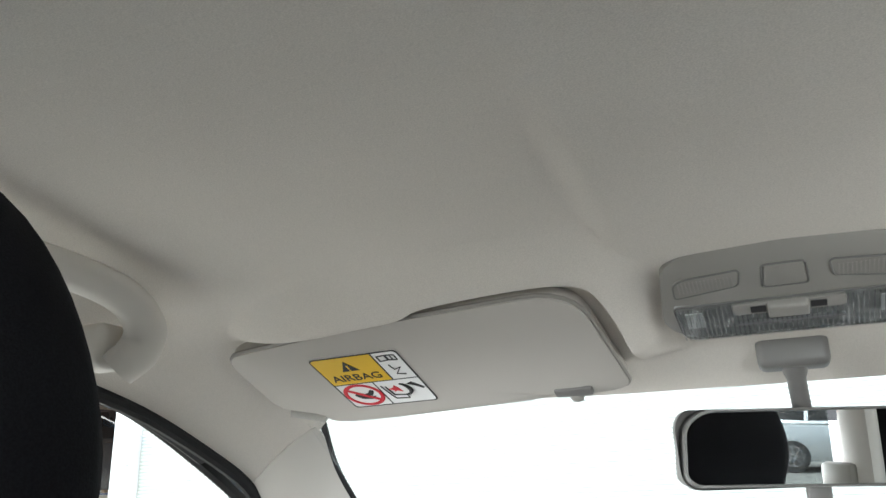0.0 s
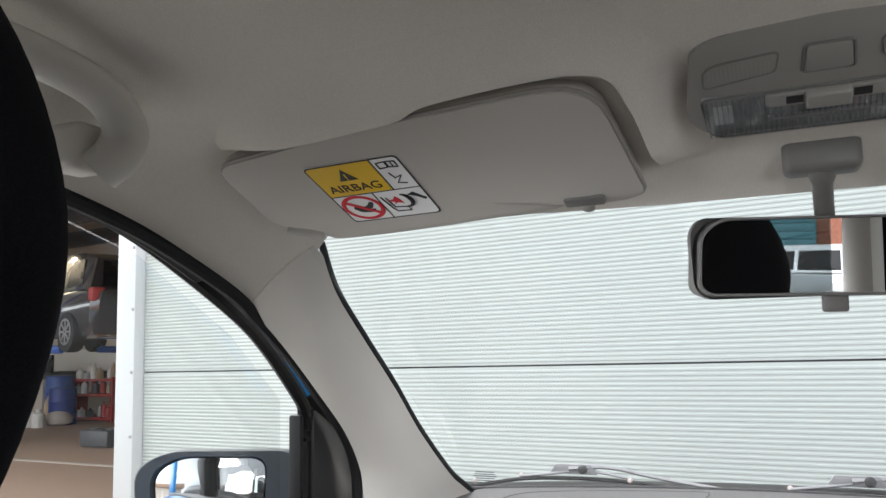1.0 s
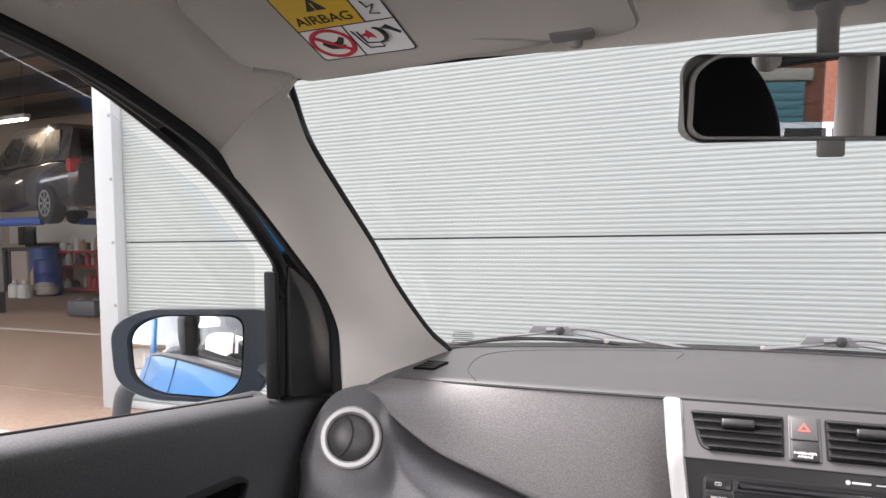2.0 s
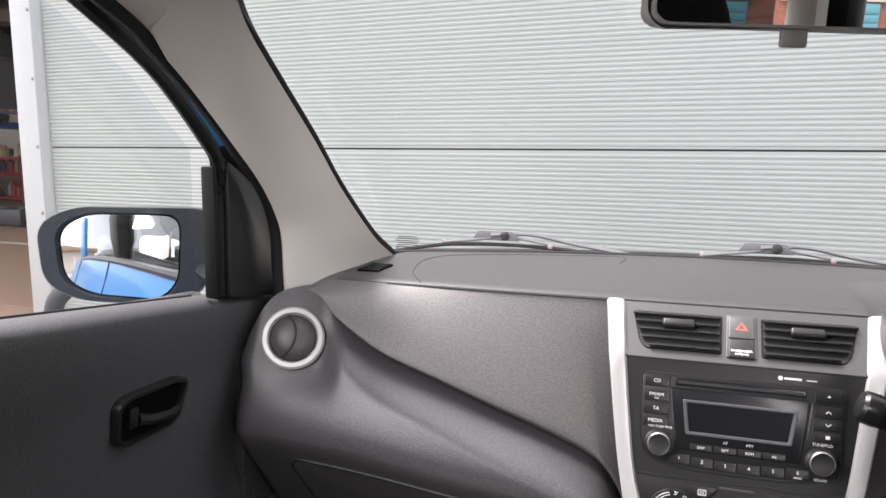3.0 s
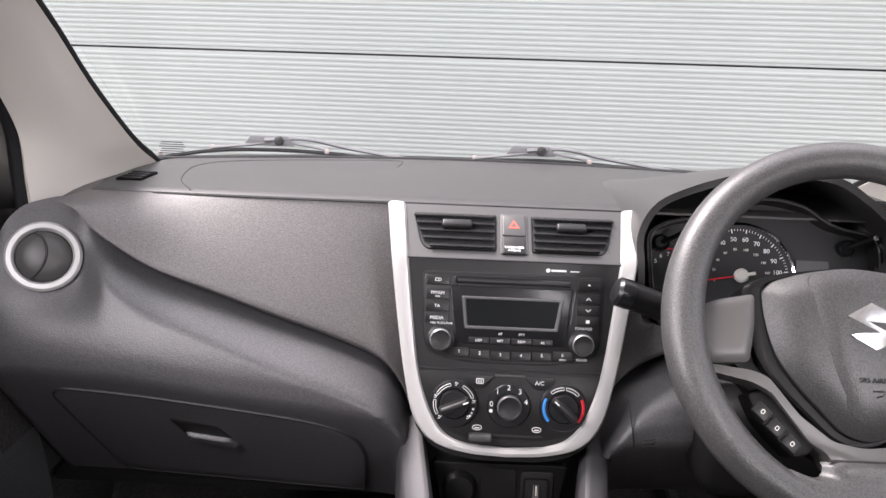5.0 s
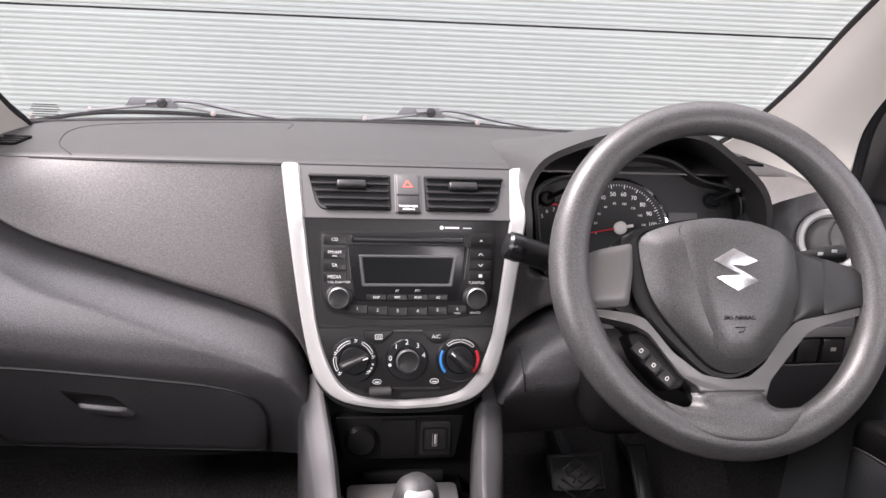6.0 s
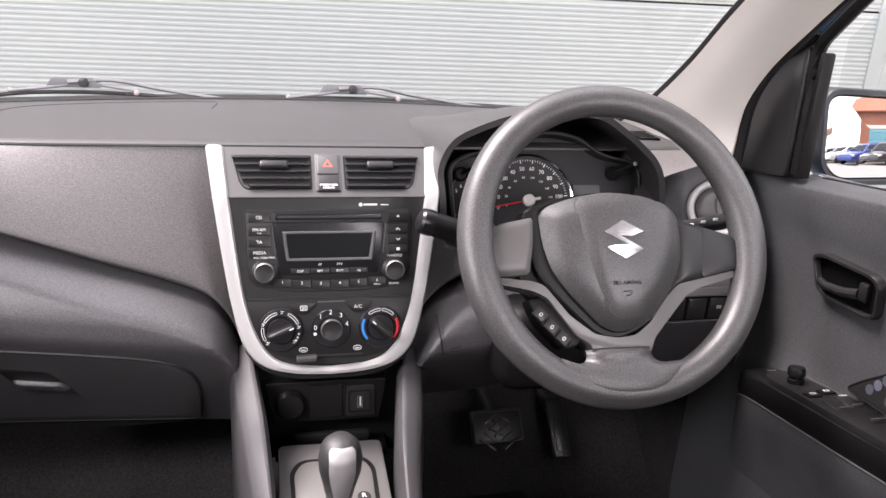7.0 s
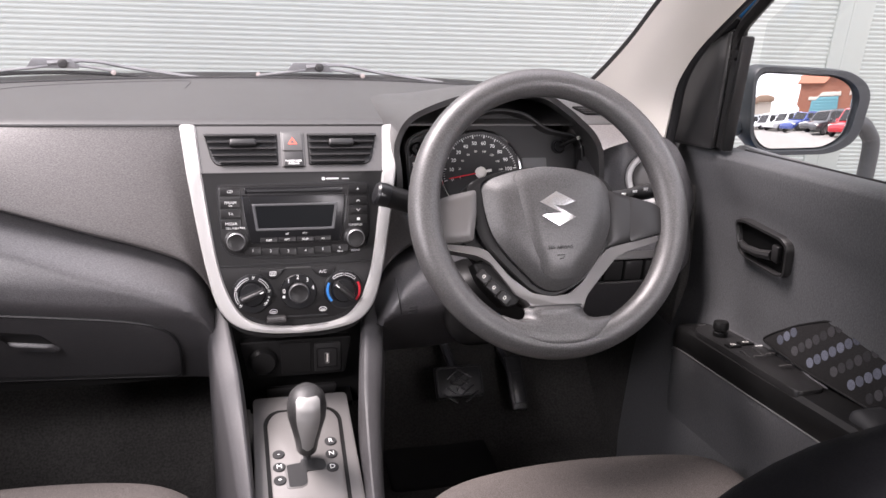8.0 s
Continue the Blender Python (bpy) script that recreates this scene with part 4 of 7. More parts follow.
part("upper_fascia", grid(pad(PAD_L, -0.520, -0.147), 60, 40), M_DASH, dash)
part("upper_fascia", grid(pad(PAD_R, 0.520, 0.147, 0.12), 90, 60), M_DASH, dash)

# the beam under the upper fascia bulges to a crease, then falls back towards the knees
CREASE_L = [(-0.627, 0.700), (-0.56, 0.709), (-0.458, 0.705), (-0.324, 0.689), (-0.194, 0.674), (-0.136, 0.664), (-0.108, 0.640)]
CREASE_R = [(0.108, 0.630), (0.136, 0.646), (0.194, 0.652), (0.26, 0.664), (0.34, 0.684), (0.42, 0.700), (0.627, 0.700)]
RISE = [(0.0, 0.0), (0.015, 0.0015), (0.03, 0.006), (0.05, 0.015), (0.07, 0.026), (0.09, 0.037), (0.12, 0.054), (0.16, 0.080), (0.20, 0.106)]


def beam_y(x, z):
    a = abs(x)
    zc = curve1(CREASE_L if x < 0 else CREASE_R, x)
    d = zc - z
    y = 0.745 + (curve1(RISE, -d) if d < 0 else 0.74 * d - 0.006 * (1 - math.exp(-d / 0.008)))
    seat = 0.803 + 0.42 * (0.5385 - a) + 0.5 * (z - 0.82)
    y += (seat - y) * ease((a - 0.46) / 0.05) * ease((z - 0.745) / 0.05)
    return y + 0.065 * max(0, (a - 0.578) / 0.047) ** 2


def lower(top_keys, x0, x1, bottom=0.500):
    def f(u, v):
        x = x0 + (x1 - x0) * u
        zt = curve1(top_keys, x)
        zc = min(zt - 0.012, curve1(CREASE_L if x < 0 else CREASE_R, x))
        j = round(v * 29)
        if j <= 16:
            w = (j / 16) ** 1.25
            z = zt + (zc - zt) * w
        else:
            z = zc + (bottom - zc) * ((j - 16) / 13) ** 1.5
        y = beam_y(x, z)
        k = min(1, max(0, (0.50 - abs(x)) / 0.04))
        y += 0.050 * k * max(0, 1 - (zt - z) / 0.034) ** 2
        if j == 0:
            y += (max(y, 0.850) - y) * k
        return (x, y, z)
    return f


TOP_L = sorted([(-0.627, 0.66), (-0.622, 0.745), (-0.598, 0.818), (-0.575, 0.868), (-0.56, 0.878), (-0.525, 0.884), (-0.506, 0.874), (-0.492, 0.850)] + [(a, b - 0.004) for a, b in PAD_L[3:]])
part("lower_fascia", grid(lower(TOP_L, -0.626, -0.106, 0.485), 110, 30), M_LOWER, dash)
TOP_R = [(0.110, 0.626), (0.122, 0.660), (0.147, 0.693), (0.19, 0.717), (0.25, 0.731), (0.40, 0.730), (0.425, 0.80), (0.45, 0.846), (0.49, 0.868), (0.525, 0.884), (0.56, 0.878), (0.575, 0.868), (0.598, 0.818), (0.622, 0.745), (0.627, 0.70)]
part("lower_fascia", grid(lower(TOP_R, 0.106, 0.626, 0.540), 110, 30), M_LOWER, dash)
for side in (-1, 1):
    part("corner_filler", box((side * 0.598, 0.915, 0.84), (0.05, 0.06, 0.06), 0.01), M_BLACK, dash)
    part("kick_panel", box((side * 0.628, 1.06, 0.50), (0.02, 0.52, 0.64), 0.004), M_CARPET, dash)
part("under_tray", thick(grid(lambda u, v: (-0.60 + 0.48 * u, 0.886 + 0.34 * v, 0.486 + 0.02 * v), 10, 10), 0.01), M_BLACK, dash)
part("under_tray", thick(grid(lambda u, v: (0.12 + 0.48 * u, 0.852 + 0.38 * v, 0.542 + 0.05 * v), 10, 10), 0.01), M_BLACK, dash)


def on_beam(x, z, lift):
    """A point of the beam's underside, lifted off it towards the knees."""
    return Vector((x, beam_y(x, z) - 0.84 * lift, z - 0.54 * lift))


def beam_patch(poly, lift, edge, rings=8):
    """A cushion that follows the beam's underside within an outline of x and z."""
    bm = bmesh.new()
    cx, cz = sum(p[0] for p in poly) / len(poly), sum(p[1] for p in poly) / len(poly)
    rows = []
    for f, h in [(1.0, -0.004), (1.0, lift * 0.35), (1.0 - edge * 0.4, lift * 0.85), (1.0 - edge, lift)] + [((1.0 - edge) * (1 - k / rings), lift) for k in range(1, rings)]:
        rows.append([bm.verts.new(on_beam(cx + (p[0] - cx) * f, cz + (p[1] - cz) * f, h)) for p in poly])
    for a, b in zip(rows, rows[1:]):
        for i in range(len(poly)):
            j = (i + 1) % len(poly)
            bm.faces.new((a[i], a[j], b[j], b[i]))
    bm.faces.new(rows[-1])
    return bm


for x0, z0, x1, z1 in ((0.136, 0.692, 0.145, 0.640), (0.109, 0.628, 0.125, 0.612)):
    part("joint", tube([Vector((x0 + (x1 - x0) * t, beam_y(x0 + (x1 - x0) * t, z0 + (z1 - z0) * t) - 0.0004, z0 + (z1 - z0) * t)) for t in [k / 10 for k in range(11)]], 0.0009, 6), M_INK, dash)
for k in range(3):
    part("vent_slit", tube([on_beam(0.156, 0.650 - 0.005 * k, 0.0004), on_beam(0.168, 0.652 - 0.005 * k, 0.0004)], 0.0008, 6), M_INK, dash)

# glovebox lid
lid_line = roundpoly([(-0.530, 0.664), (-0.515, 0.675), (-0.472, 0.6725), (-0.402, 0.667), (-0.319, 0.659), (-0.238, 0.648), (-0.196, 0.636), (-0.174, 0.616), (-0.166, 0.588), (-0.168, 0.545), (-0.173, 0.492), (-0.505, 0.492), (-0.522, 0.60)], [0.012, 0.012, 0.02, 0.03, 0.03, 0.02, 0.02, 0.02, 0.02, 0.02, 0.012, 0.02, 0.03], 5)
lid = part("glovebox_lid", beam_patch(lid_line, 0.0026, 0.012), M_LOWER, dash, "charcoal glovebox lid with a recessed latch")
part("lid_gap", tube([on_beam(x, z, 0.0012) for x, z in lid_line], 0.0021, 6, closed=True), M_INK, dash)
rec = roundpoly([(-0.402, 0.630), (-0.342, 0.621), (-0.322, 0.582), (-0.388, 0.590)], [0.004, 0.006, 0.006, 0.006], 4)
part("latch_recess", beam_patch(rec, 0.0030, 0.04, 3), M_PANEL, lid)
part("latch", beam_patch(roundpoly([(-0.389, 0.603), (-0.331, 0.5965), (-0.322, 0.582), (-0.388, 0.590)], 0.005, 4), 0.009, 0.25, 3), M_LOWER, lid)

# airbag cover outline and speaker slots on the top
lidpts = spline([(-0.395, 0.884, 0), (-0.424, 0.935, 0), (-0.438, 1.01, 0), (-0.432, 1.06, 0), (-0.405, 1.098, 0), (-0.33, 1.135, 0), (-0.23, 1.165, 0), (-0.165, 1.176, 0), (-0.152, 1.160, 0), (-0.156, 1.10, 0)], 70)
part("airbag_seam", tube([Vector((p.x, p.y, 0.8880 + 0.005 * math.sin(math.pi * min(1, (p.y - 0.879) / (top_back(p.x) - 0.879))))) for p in lidpts], 0.0007, 6), M_INK, dash)
for side in (-1, 1):
    sm = plane_at((side * 0.487, 0.945, 0.8918), (1, 0, 0), (0, -0.045, 1))
    poly = roundpoly([(-0.017 * side, -0.026), (0.017 * side, -0.026), (0.008 * side, 0.024), (-0.022 * side, 0.022)], 0.005)
    v = part("demister_slot", prism(poly, sm, -0.004, 0.0020, 0.001), M_VOID, dash)
    for k in range(4):
        part("fin", box((-0.002 * side, -0.019 + k * 0.0125, 0.0018), (0.029, 0.0022, 0.002), 0.0008, m=sm), M_PANEL, v)

# round end vents
for side in (-1, 1):
    rm = plane_at((side * 0.5385, 0.799, 0.820), (1, 0, 0), (-side * 0.42, -1, 0.50))
    rv = part("round_vent", lathe([(0.0405, -0.012), (0.0405, 0.003), (0.038, 0.006), (0.033, 0.006), (0.0305, 0.002), (0.0305, -0.01)], rm, 48, cap=False), M_RING, dash, "round air vent with a silver ring")
    part("barrel", lathe([(0.0300, -0.012), (0.0295, 0.001), (0.026, 0.006), (0.018, 0.010), (0.008, 0.012), (0.001, 0.0122)], rm, 40), M_BEZEL, rv)
    pts = [rm @ Vector((-side * (0.010 * math.cos(a * 1.5) - 0.006), 0.027 * math.sin(a), 0.0125 - 0.006 * abs(math.sin(a)) ** 2)) for a in [(-1.35 + 2.7 * i / 18) for i in range(19)]]
    part("flap_gap", tube(pts, 0.0015, 6), M_INK, rv)

# centre stack: panel, silver edge
part("stack_panel", prism(roundpoly([(-0.124, 0.0918), (-0.116, -0.02), (-0.098, -0.085), (-0.06, -0.118), (0.06, -0.118), (0.098, -0.085), (0.116, -0.02), (0.124, 0.0918)], [0.001, 0.02, 0.03, 0.04, 0.04, 0.03, 0.02, 0.001], 5), RPM, -0.03, 0.0), M_PANEL, dash)
part("vent_surround", prism([(-0.132, -0.002), (0.132, -0.002), (0.140, 0.075), (-0.140, 0.075)], VPM, -0.03, 0.0), M_BEZEL, dash)
OUT_E = [(0.148, 0.166), (0.139, 0.097), (0.129, 0.023), (0.119, -0.039), (0.106, -0.090), (0.083, -0.117), (0.045, -0.128), (0.0, -0.131)]
IN_E = [(0.127, 0.166), (0.119, 0.092), (0.111, 0.023), (0.102, -0.037), (0.088, -0.080), (0.069, -0.107), (0.040, -0.118), (0.0, -0.1215)]


def silver_strip():
    o = spline([(a, b, 0) for a, b in OUT_E], 40)
    i = spline([(a, b, 0) for a, b in IN_E], 40)
    o = [Vector((-p.x, p.y, 0)) for p in o] + [p for p in o[-2::-1]]
    i = [Vector((-p.x, p.y, 0)) for p in i] + [p for p in i[-2::-1]]
    prof = [(0.0, -0.012), (0.0, 0.001), (0.12, 0.0045), (0.5, 0.006), (0.88, 0.0045), (1.0, 0.001), (1.0, -0.012)]
    bm = bmesh.new()
    rows = []
    for a, b in zip(o, i):
        rows.append([bm.verts.new(stack(a.x + (b.x - a.x) * t, a.y + (b.y - a.y) * t, h)) for t, h in prof])
    for a, b in zip(rows, rows[1:]):
        for k in range(len(prof) - 1):
            bm.faces.new((a[k], a[k + 1], b[k + 1], b[k]))
    return bm


part("silver_trim", silver_strip(), M_SILVER, dash, "satin silver U-shaped trim round the centre stack")
part("stack_seam", tube([stack(-0.117 + 0.234 * i / 20, -0.033 + 0.001 * math.cos(i), 0.0002) for i in range(21)], 0.0009, 6), M_INK, dash)
part("stack_seam", tube([stack(-0.121 + 0.242 * i / 20, 0.0905, 0.0005) for i in range(21)], 0.0010, 6), M_INK, dash)
part("stack_underside", prism(roundpoly([(-0.112, -0.09), (-0.085, -0.125), (-0.045, -0.137), (0.045, -0.137), (0.085, -0.125), (0.112, -0.09)], 0.02), RPM, -0.05, -0.004), M_BLACK, dash)

# middle vents
for side in (-1, 1):
    def q(pts):
        return [(p[0] * side, p[1] - 0.092) for p in pts]
    o = roundpoly(q([(0.020, 0.102), (0.100, 0.102), (0.107, 0.112), (0.1165, 0.154), (0.020, 0.154)]), [0.003, 0.008, 0.006, 0.003, 0.003], 4)
    i = roundpoly(q([(0.0215, 0.1035), (0.0995, 0.1035), (0.1055, 0.112), (0.1145, 0.1525), (0.0215, 0.1525)]), [0.003, 0.008, 0.006, 0.003, 0.003], 4)
    vent = part("air_vent", ring_prism(o, i, VPM, -0.02, 0.0012, 0.0006), M_BLACK, dash, "black louvred air vent")
    part("vent_cavity", prism(i, VPM, -0.02, 0.0004), M_INK, vent)
    for k in range(5):
        v = 0.1065 + k * 0.0108
        w1 = 0.098 + 0.0175 * (v - 0.102) / 0.05 + (0.002 if k else -0.003)
        mm = VPM @ Matrix.Translation((side * (0.0215 + w1) / 2, v - 0.092, 0.003)) @ pose(0, 0, 0, -38, 0, 0)
        part("slat", box((0, 0, 0), (w1 - 0.0225, 0.0078, 0.0022), 0.0008, m=mm), M_PANEL, vent)
    mm = VPM @ Matrix.Translation((side * 0.066, 0.135 - 0.092, 0.006))
    part("tab", box((0, 0, 0), (0.035, 0.011, 0.008), 0.003, 3, m=mm), M_PANEL, vent)
sw = part("switch_bank", prism(rrect(0.031, 0.058, 0.002), VPM @ Matrix.Translation((0, 0.0355, 0)), -0.01, 0.0015, 0.0006), M_BEZEL, dash)
hz = part("hazard_switch", prism(rrect(0.0262, 0.030, 0.002), VPM @ Matrix.Translation((0, 0.0465, 0)), -0.01, 0.0035, 0.001), M_BEZEL, dash, "hazard warning switch with a red triangle")
part("triangle", ring_prism([(-0.0065, -0.005), (0.0065, -0.005), (0, 0.0065)], [(-0.0035, -0.0033), (0.0035, -0.0033), (0, 0.003)], VPM @ Matrix.Translation((0, 0.047, 0)), 0.003, 0.0038), M_ORANGE, hz)
pi = part("airbag_indicator", prism(rrect(0.0262, 0.0245, 0.002), VPM @ Matrix.Translation((0, 0.0185, 0)), -0.01, 0.003, 0.001), M_PANEL, dash, "dark passenger airbag indicator panel")
words("PASSENGER\nAIRBAG", 0.0042, VPM @ Matrix.Translation((0, 0.0125, 0.0033)), M_WHITE, pi)

# ---- radio ----
radio = thing("car_radio", RPM @ Vector((0, 0.02, -0.02)), "black car radio with a blank display and two silver-edged knobs", "radio")
RO = roundpoly([(-0.1005, 0.0745), (-0.0985, 0.0), (-0.090, -0.017), (-0.05, -0.0245), (0.05, -0.0245), (0.090, -0.017), (0.0985, 0.0), (0.1005, 0.0745)], [0.006, 0.03, 0.012, 0.03, 0.03, 0.012, 0.03, 0.006], 5)
part("fascia", prism(RO, RPM, -0.02, 0.0035, 0.0015), M_PANEL, radio)
part("edge_groove", tube([RPM @ Vector((p[0] * 1.008, 0.025 + (p[1] - 0.025) * 1.012, 0.0004)) for p in RO], 0.0009, 6, closed=True), M_INK, radio)
part("centre_panel", prism(roundpoly([(-0.0715, 0.0615), (0.0675, 0.0615), (0.060, -0.004), (-0.060, -0.004)], 0.004), RPM, 0.0, 0.0048, 0.001), M_GLOSS, radio)
dr = part("display", ring_prism(roundpoly([(-0.0575, 0.0495), (0.0565, 0.0495), (0.0515, 0.013), (-0.0530, 0.013)], 0.002), roundpoly([(-0.0530, 0.0465), (0.0520, 0.0465), (0.0475, 0.0165), (-0.0495, 0.0165)], 0.0015), RPM, 0.004, 0.0066, 0.0008), M_DISPRIM, radio, "blank dark display in a grey frame")
part("screen", prism(roundpoly([(-0.0530, 0.0465), (0.0520, 0.0465), (0.0475, 0.0165), (-0.0495, 0.0165)], 0.0015), RPM, 0.004, 0.0056), M_DISPLAY, dr)
for side in (-1, 1):
    part("bright_edge", tube([RPM @ Vector((side * 0.0695, 0.058, 0.005)), RPM @ Vector((side * 0.0655, 0.022, 0.005))], 0.0005, 6), M_DISPRIM, radio)
cs = part("disc_slot", prism(rrect(0.130, 0.0085, 0.002, x=-0.001, y=0.0675), RPM, 0.002, 0.0045, 0.0008), M_GLOSS, radio)
part("slot_mouth", prism(rrect(0.124, 0.0028, 0.001, x=-0.001, y=0.0672), RPM, 0.003, 0.0048), M_INK, cs)


def key(x, y, w, h, text, size=0.0046, extra=None):
    k = part("button", prism(rrect(w, h, 0.0012, 3, x, y), RPM, 0.002, 0.0049, 0.0008), M_PANEL, radio)
    if text:
        words(text, size, RPM @ Matrix.Translation((x, y + (0.0012 if extra else 0), 0.0051)), M_PRINT, k)
    if extra:
        words(extra, 0.0026, RPM @ Matrix.Translation((x, y - 0.0028, 0.0051)), M_PRINT, k)
    return k


for y, t, e in ((0.0665, "CD", None), (0.0505, "FM/AM", "DAB"), (0.0370, "TA", None), (0.0238, "MEDIA", None)):
    key(-0.0845, y, 0.0265, 0.0122, t, 0.0052, e)
words("VOL PUSH PWR", 0.0036, RPM @ Matrix.Translation((-0.079, 0.0178, 0.0052)), M_PRINT, radio)
words("TUNE/FLD", 0.0042, RPM @ Matrix.Translation((0.080, 0.0178, 0.0042)), M_PRINT, radio)
key(0.0845, 0.0665, 0.0265, 0.0125, "", 0.005)
for y, updown in ((0.0510, 1), (0.0385, -1), (0.0260, 0)):
    k = key(0.0845, y, 0.0255, 0.0115, "")
    if updown:
        part("arrow", tube([RPM @ Vector((0.0845 + dx, y + updown * dy, 0.0051)) for dx, dy in ((-0.0025, -0.0012), (0, 0.0014), (0.0025, -0.0012))], 0.0004, 6), M_WHITE, k)
    else:
        part("mute_sign", box((0.0845, y, 0.0051), (0.004, 0.0035, 0.0004), 0.0, m=RPM @ pose(0, 0, 0)), M_WHITE, k)
part("eject_sign", prism([(-0.002, -0.0006), (0.002, -0.0006), (0, 0.0018)], RPM @ Matrix.Translation((0.0845, 0.0668, 0)), 0.0048, 0.0052), M_WHITE, radio)
for x, t in ((-0.0365, "DISP"), (-0.0125, "RPT"), (0.0115, "RDM"), (0.0350, "AS")):
    k = part("button", prism(rrect(0.0225, 0.0070, 0.001, 3, x, 0.0005), RPM, 0.004, 0.0062, 0.0007), M_PANEL, radio)
    words(t, 0.0040, RPM @ Matrix.Translation((x, 0.0005, 0.0064)), M_PRINT, k)
words("AF", 0.0040, RPM @ Matrix.Translation((-0.0125, 0.0082, 0.0050)), M_PRINT, radio)
words("PTY", 0.0040, RPM @ Matrix.Translation((0.0115, 0.0082, 0.0050)), M_PRINT, radio)
for i in range(6):
    x = -0.0580 + i * 0.0232
    k = part("button", prism(rrect(0.0222, 0.0105, 0.001, 3, x, -0.0140 - 0.0025 * math.cos((x) * 28)), RPM, 0.002, 0.0048, 0.0007), M_PANEL, radio)
    words(str(i + 1), 0.0052, RPM @ Matrix.Translation((x, -0.0128 - 0.0025 * math.cos(x * 28), 0.0050)), M_PRINT, k)
words("MENU", 0.0028, RPM @ Matrix.Translation((0.058, -0.0180, 0.0052)), M_PRINT, radio)
words("SOUND", 0.0036, RPM @ Matrix.Translation((0.0795, -0.0175, 0.0039)), M_PRINT, radio)
# the maker's radio mark above, as a plain badge
part("badge", prism(disc(0.0024, 12, 0.0385, 0.0815), RPM, -0.001, 0.0006), M_PRINT, radio)
part("badge_bar", prism(rrect(0.0170, 0.0022, 0.0005, 2, 0.0505, 0.0815), RPM, -0.001, 0.0006), M_PRINT, radio)
part("badge_bar", prism(rrect(0.0100, 0.0011, 0.0003, 2, 0.0685, 0.0812), RPM, -0.001, 0.0006), M_PRINT, radio)
for side in (-1, 1):
    km = RPM @ Matrix.Translation((side * 0.0792, 0.0005, 0))
    kb = part("knob", lathe([(0.0152, 0.002), (0.0152, 0.0045), (0.0135, 0.005), (0.0120, 0.006), (0.0116, 0.014), (0.0108, 0.0155), (0.0096, 0.0150), (0.0015, 0.0150)], km, 40), M_PANEL, radio, "ribbed rotary knob with a bright rim")
    part("knob_rim", lathe([(0.0118, 0.0125), (0.0122, 0.0138), (0.0115, 0.0150), (0.0108, 0.0157)], km, 40, cap=False), M_SATIN, kb)

# ---- heater controls ----
heat = thing("heater_panel", RPM @ Vector((0, -0.075, -0.02)), "black heater control panel with three round dials", "heater controls")
part("face", prism(roundpoly([(-0.104, -0.036), (-0.096, -0.068), (-0.083, -0.096), (-0.05, -0.111), (0.05, -0.111), (0.083, -0.096), (0.096, -0.068), (0.104, -0.036)], [0.004, 0.02, 0.02, 0.03, 0.03, 0.02, 0.02, 0.004], 5), RPM, -0.01, 0.0012, 0.0006), M_PANEL, heat)


def arc(parent, cx, cy, r, a0, a1, mat, w=0.0009, z=0.0045, flat=0.4):
    pts = [RPM @ Vector((cx + r * math.cos(radians(a0 + (a1 - a0) * i / 14)), cy + r * math.sin(radians(a0 + (a1 - a0) * i / 14)), z)) for i in range(15)]
    part("mark", tube(pts, w, 6, flat=flat, up=tuple(RPM.to_3x3() @ Vector((0, 0, 1)))), mat, parent)


def frame_mark(parent, cx, cy, r0, r1, a0, a1, z=0.0045):
    """A thin white outline of a ring's segment."""
    n = 10
    pts = [(r0, a0 + (a1 - a0) * i / n) for i in range(n + 1)] + [(r1, a1 - (a1 - a0) * i / n) for i in range(n + 1)]
    part("mark", tube([RPM @ Vector((cx + r * math.cos(radians(a)), cy + r * math.sin(radians(a)), z)) for r, a in pts], 0.0004, 5, closed=True), M_WHITE, parent)


DY = -0.0725
d1 = part("dial", lathe([(0.0270, 0.0), (0.0270, 0.003), (0.0255, 0.0042), (0.0175, 0.0042), (0.0165, 0.003)], RPM @ Matrix.Translation((-0.0610, DY, 0)), 44), M_GLOSS, heat, "air direction dial")
d2 = part("dial", lathe([(0.0245, 0.0), (0.0245, 0.003), (0.0235, 0.0042), (0.0150, 0.0042), (0.0145, 0.003)], RPM @ Matrix.Translation((0.0005, DY, 0)), 44), M_GLOSS, heat, "fan speed dial")
d3 = part("dial", lathe([(0.0270, 0.0), (0.0270, 0.003), (0.0255, 0.0042), (0.0175, 0.0042), (0.0165, 0.003)], RPM @ Matrix.Translation((0.0620, DY, 0)), 44), M_GLOSS, heat, "temperature dial with blue and red marks")
for d, cx, turn in ((d1, -0.0610, 22), (d3, 0.0620, -42)):
    km = RPM @ Matrix.Translation((cx, DY, 0)) @ pose(0, 0, 0, 0, 0, turn)
    part("knob_base", lathe([(0.0165, 0.002), (0.0160, 0.008), (0.0150, 0.0095), (0.001, 0.0095)], km, 36), M_GLOSS, d)
    part("grip", box((0, 0, 0.014), (0.036, 0.0095, 0.018), 0.0028, 3, m=km, taper=(0.9, 0.72)), M_PANEL, d)
    part("pointer", box((0.0135 if turn > 0 else -0.0135, 0, 0.0235), (0.006, 0.0014, 0.0005), 0, m=km), M_WHITE, d)
km = RPM @ Matrix.Translation((0.0005, DY, 0))
part("knob", lathe([(0.0135, 0.002), (0.0132, 0.014), (0.0122, 0.0155), (0.0110, 0.0148), (0.001, 0.0148)], km, 36), M_PANEL, d2)
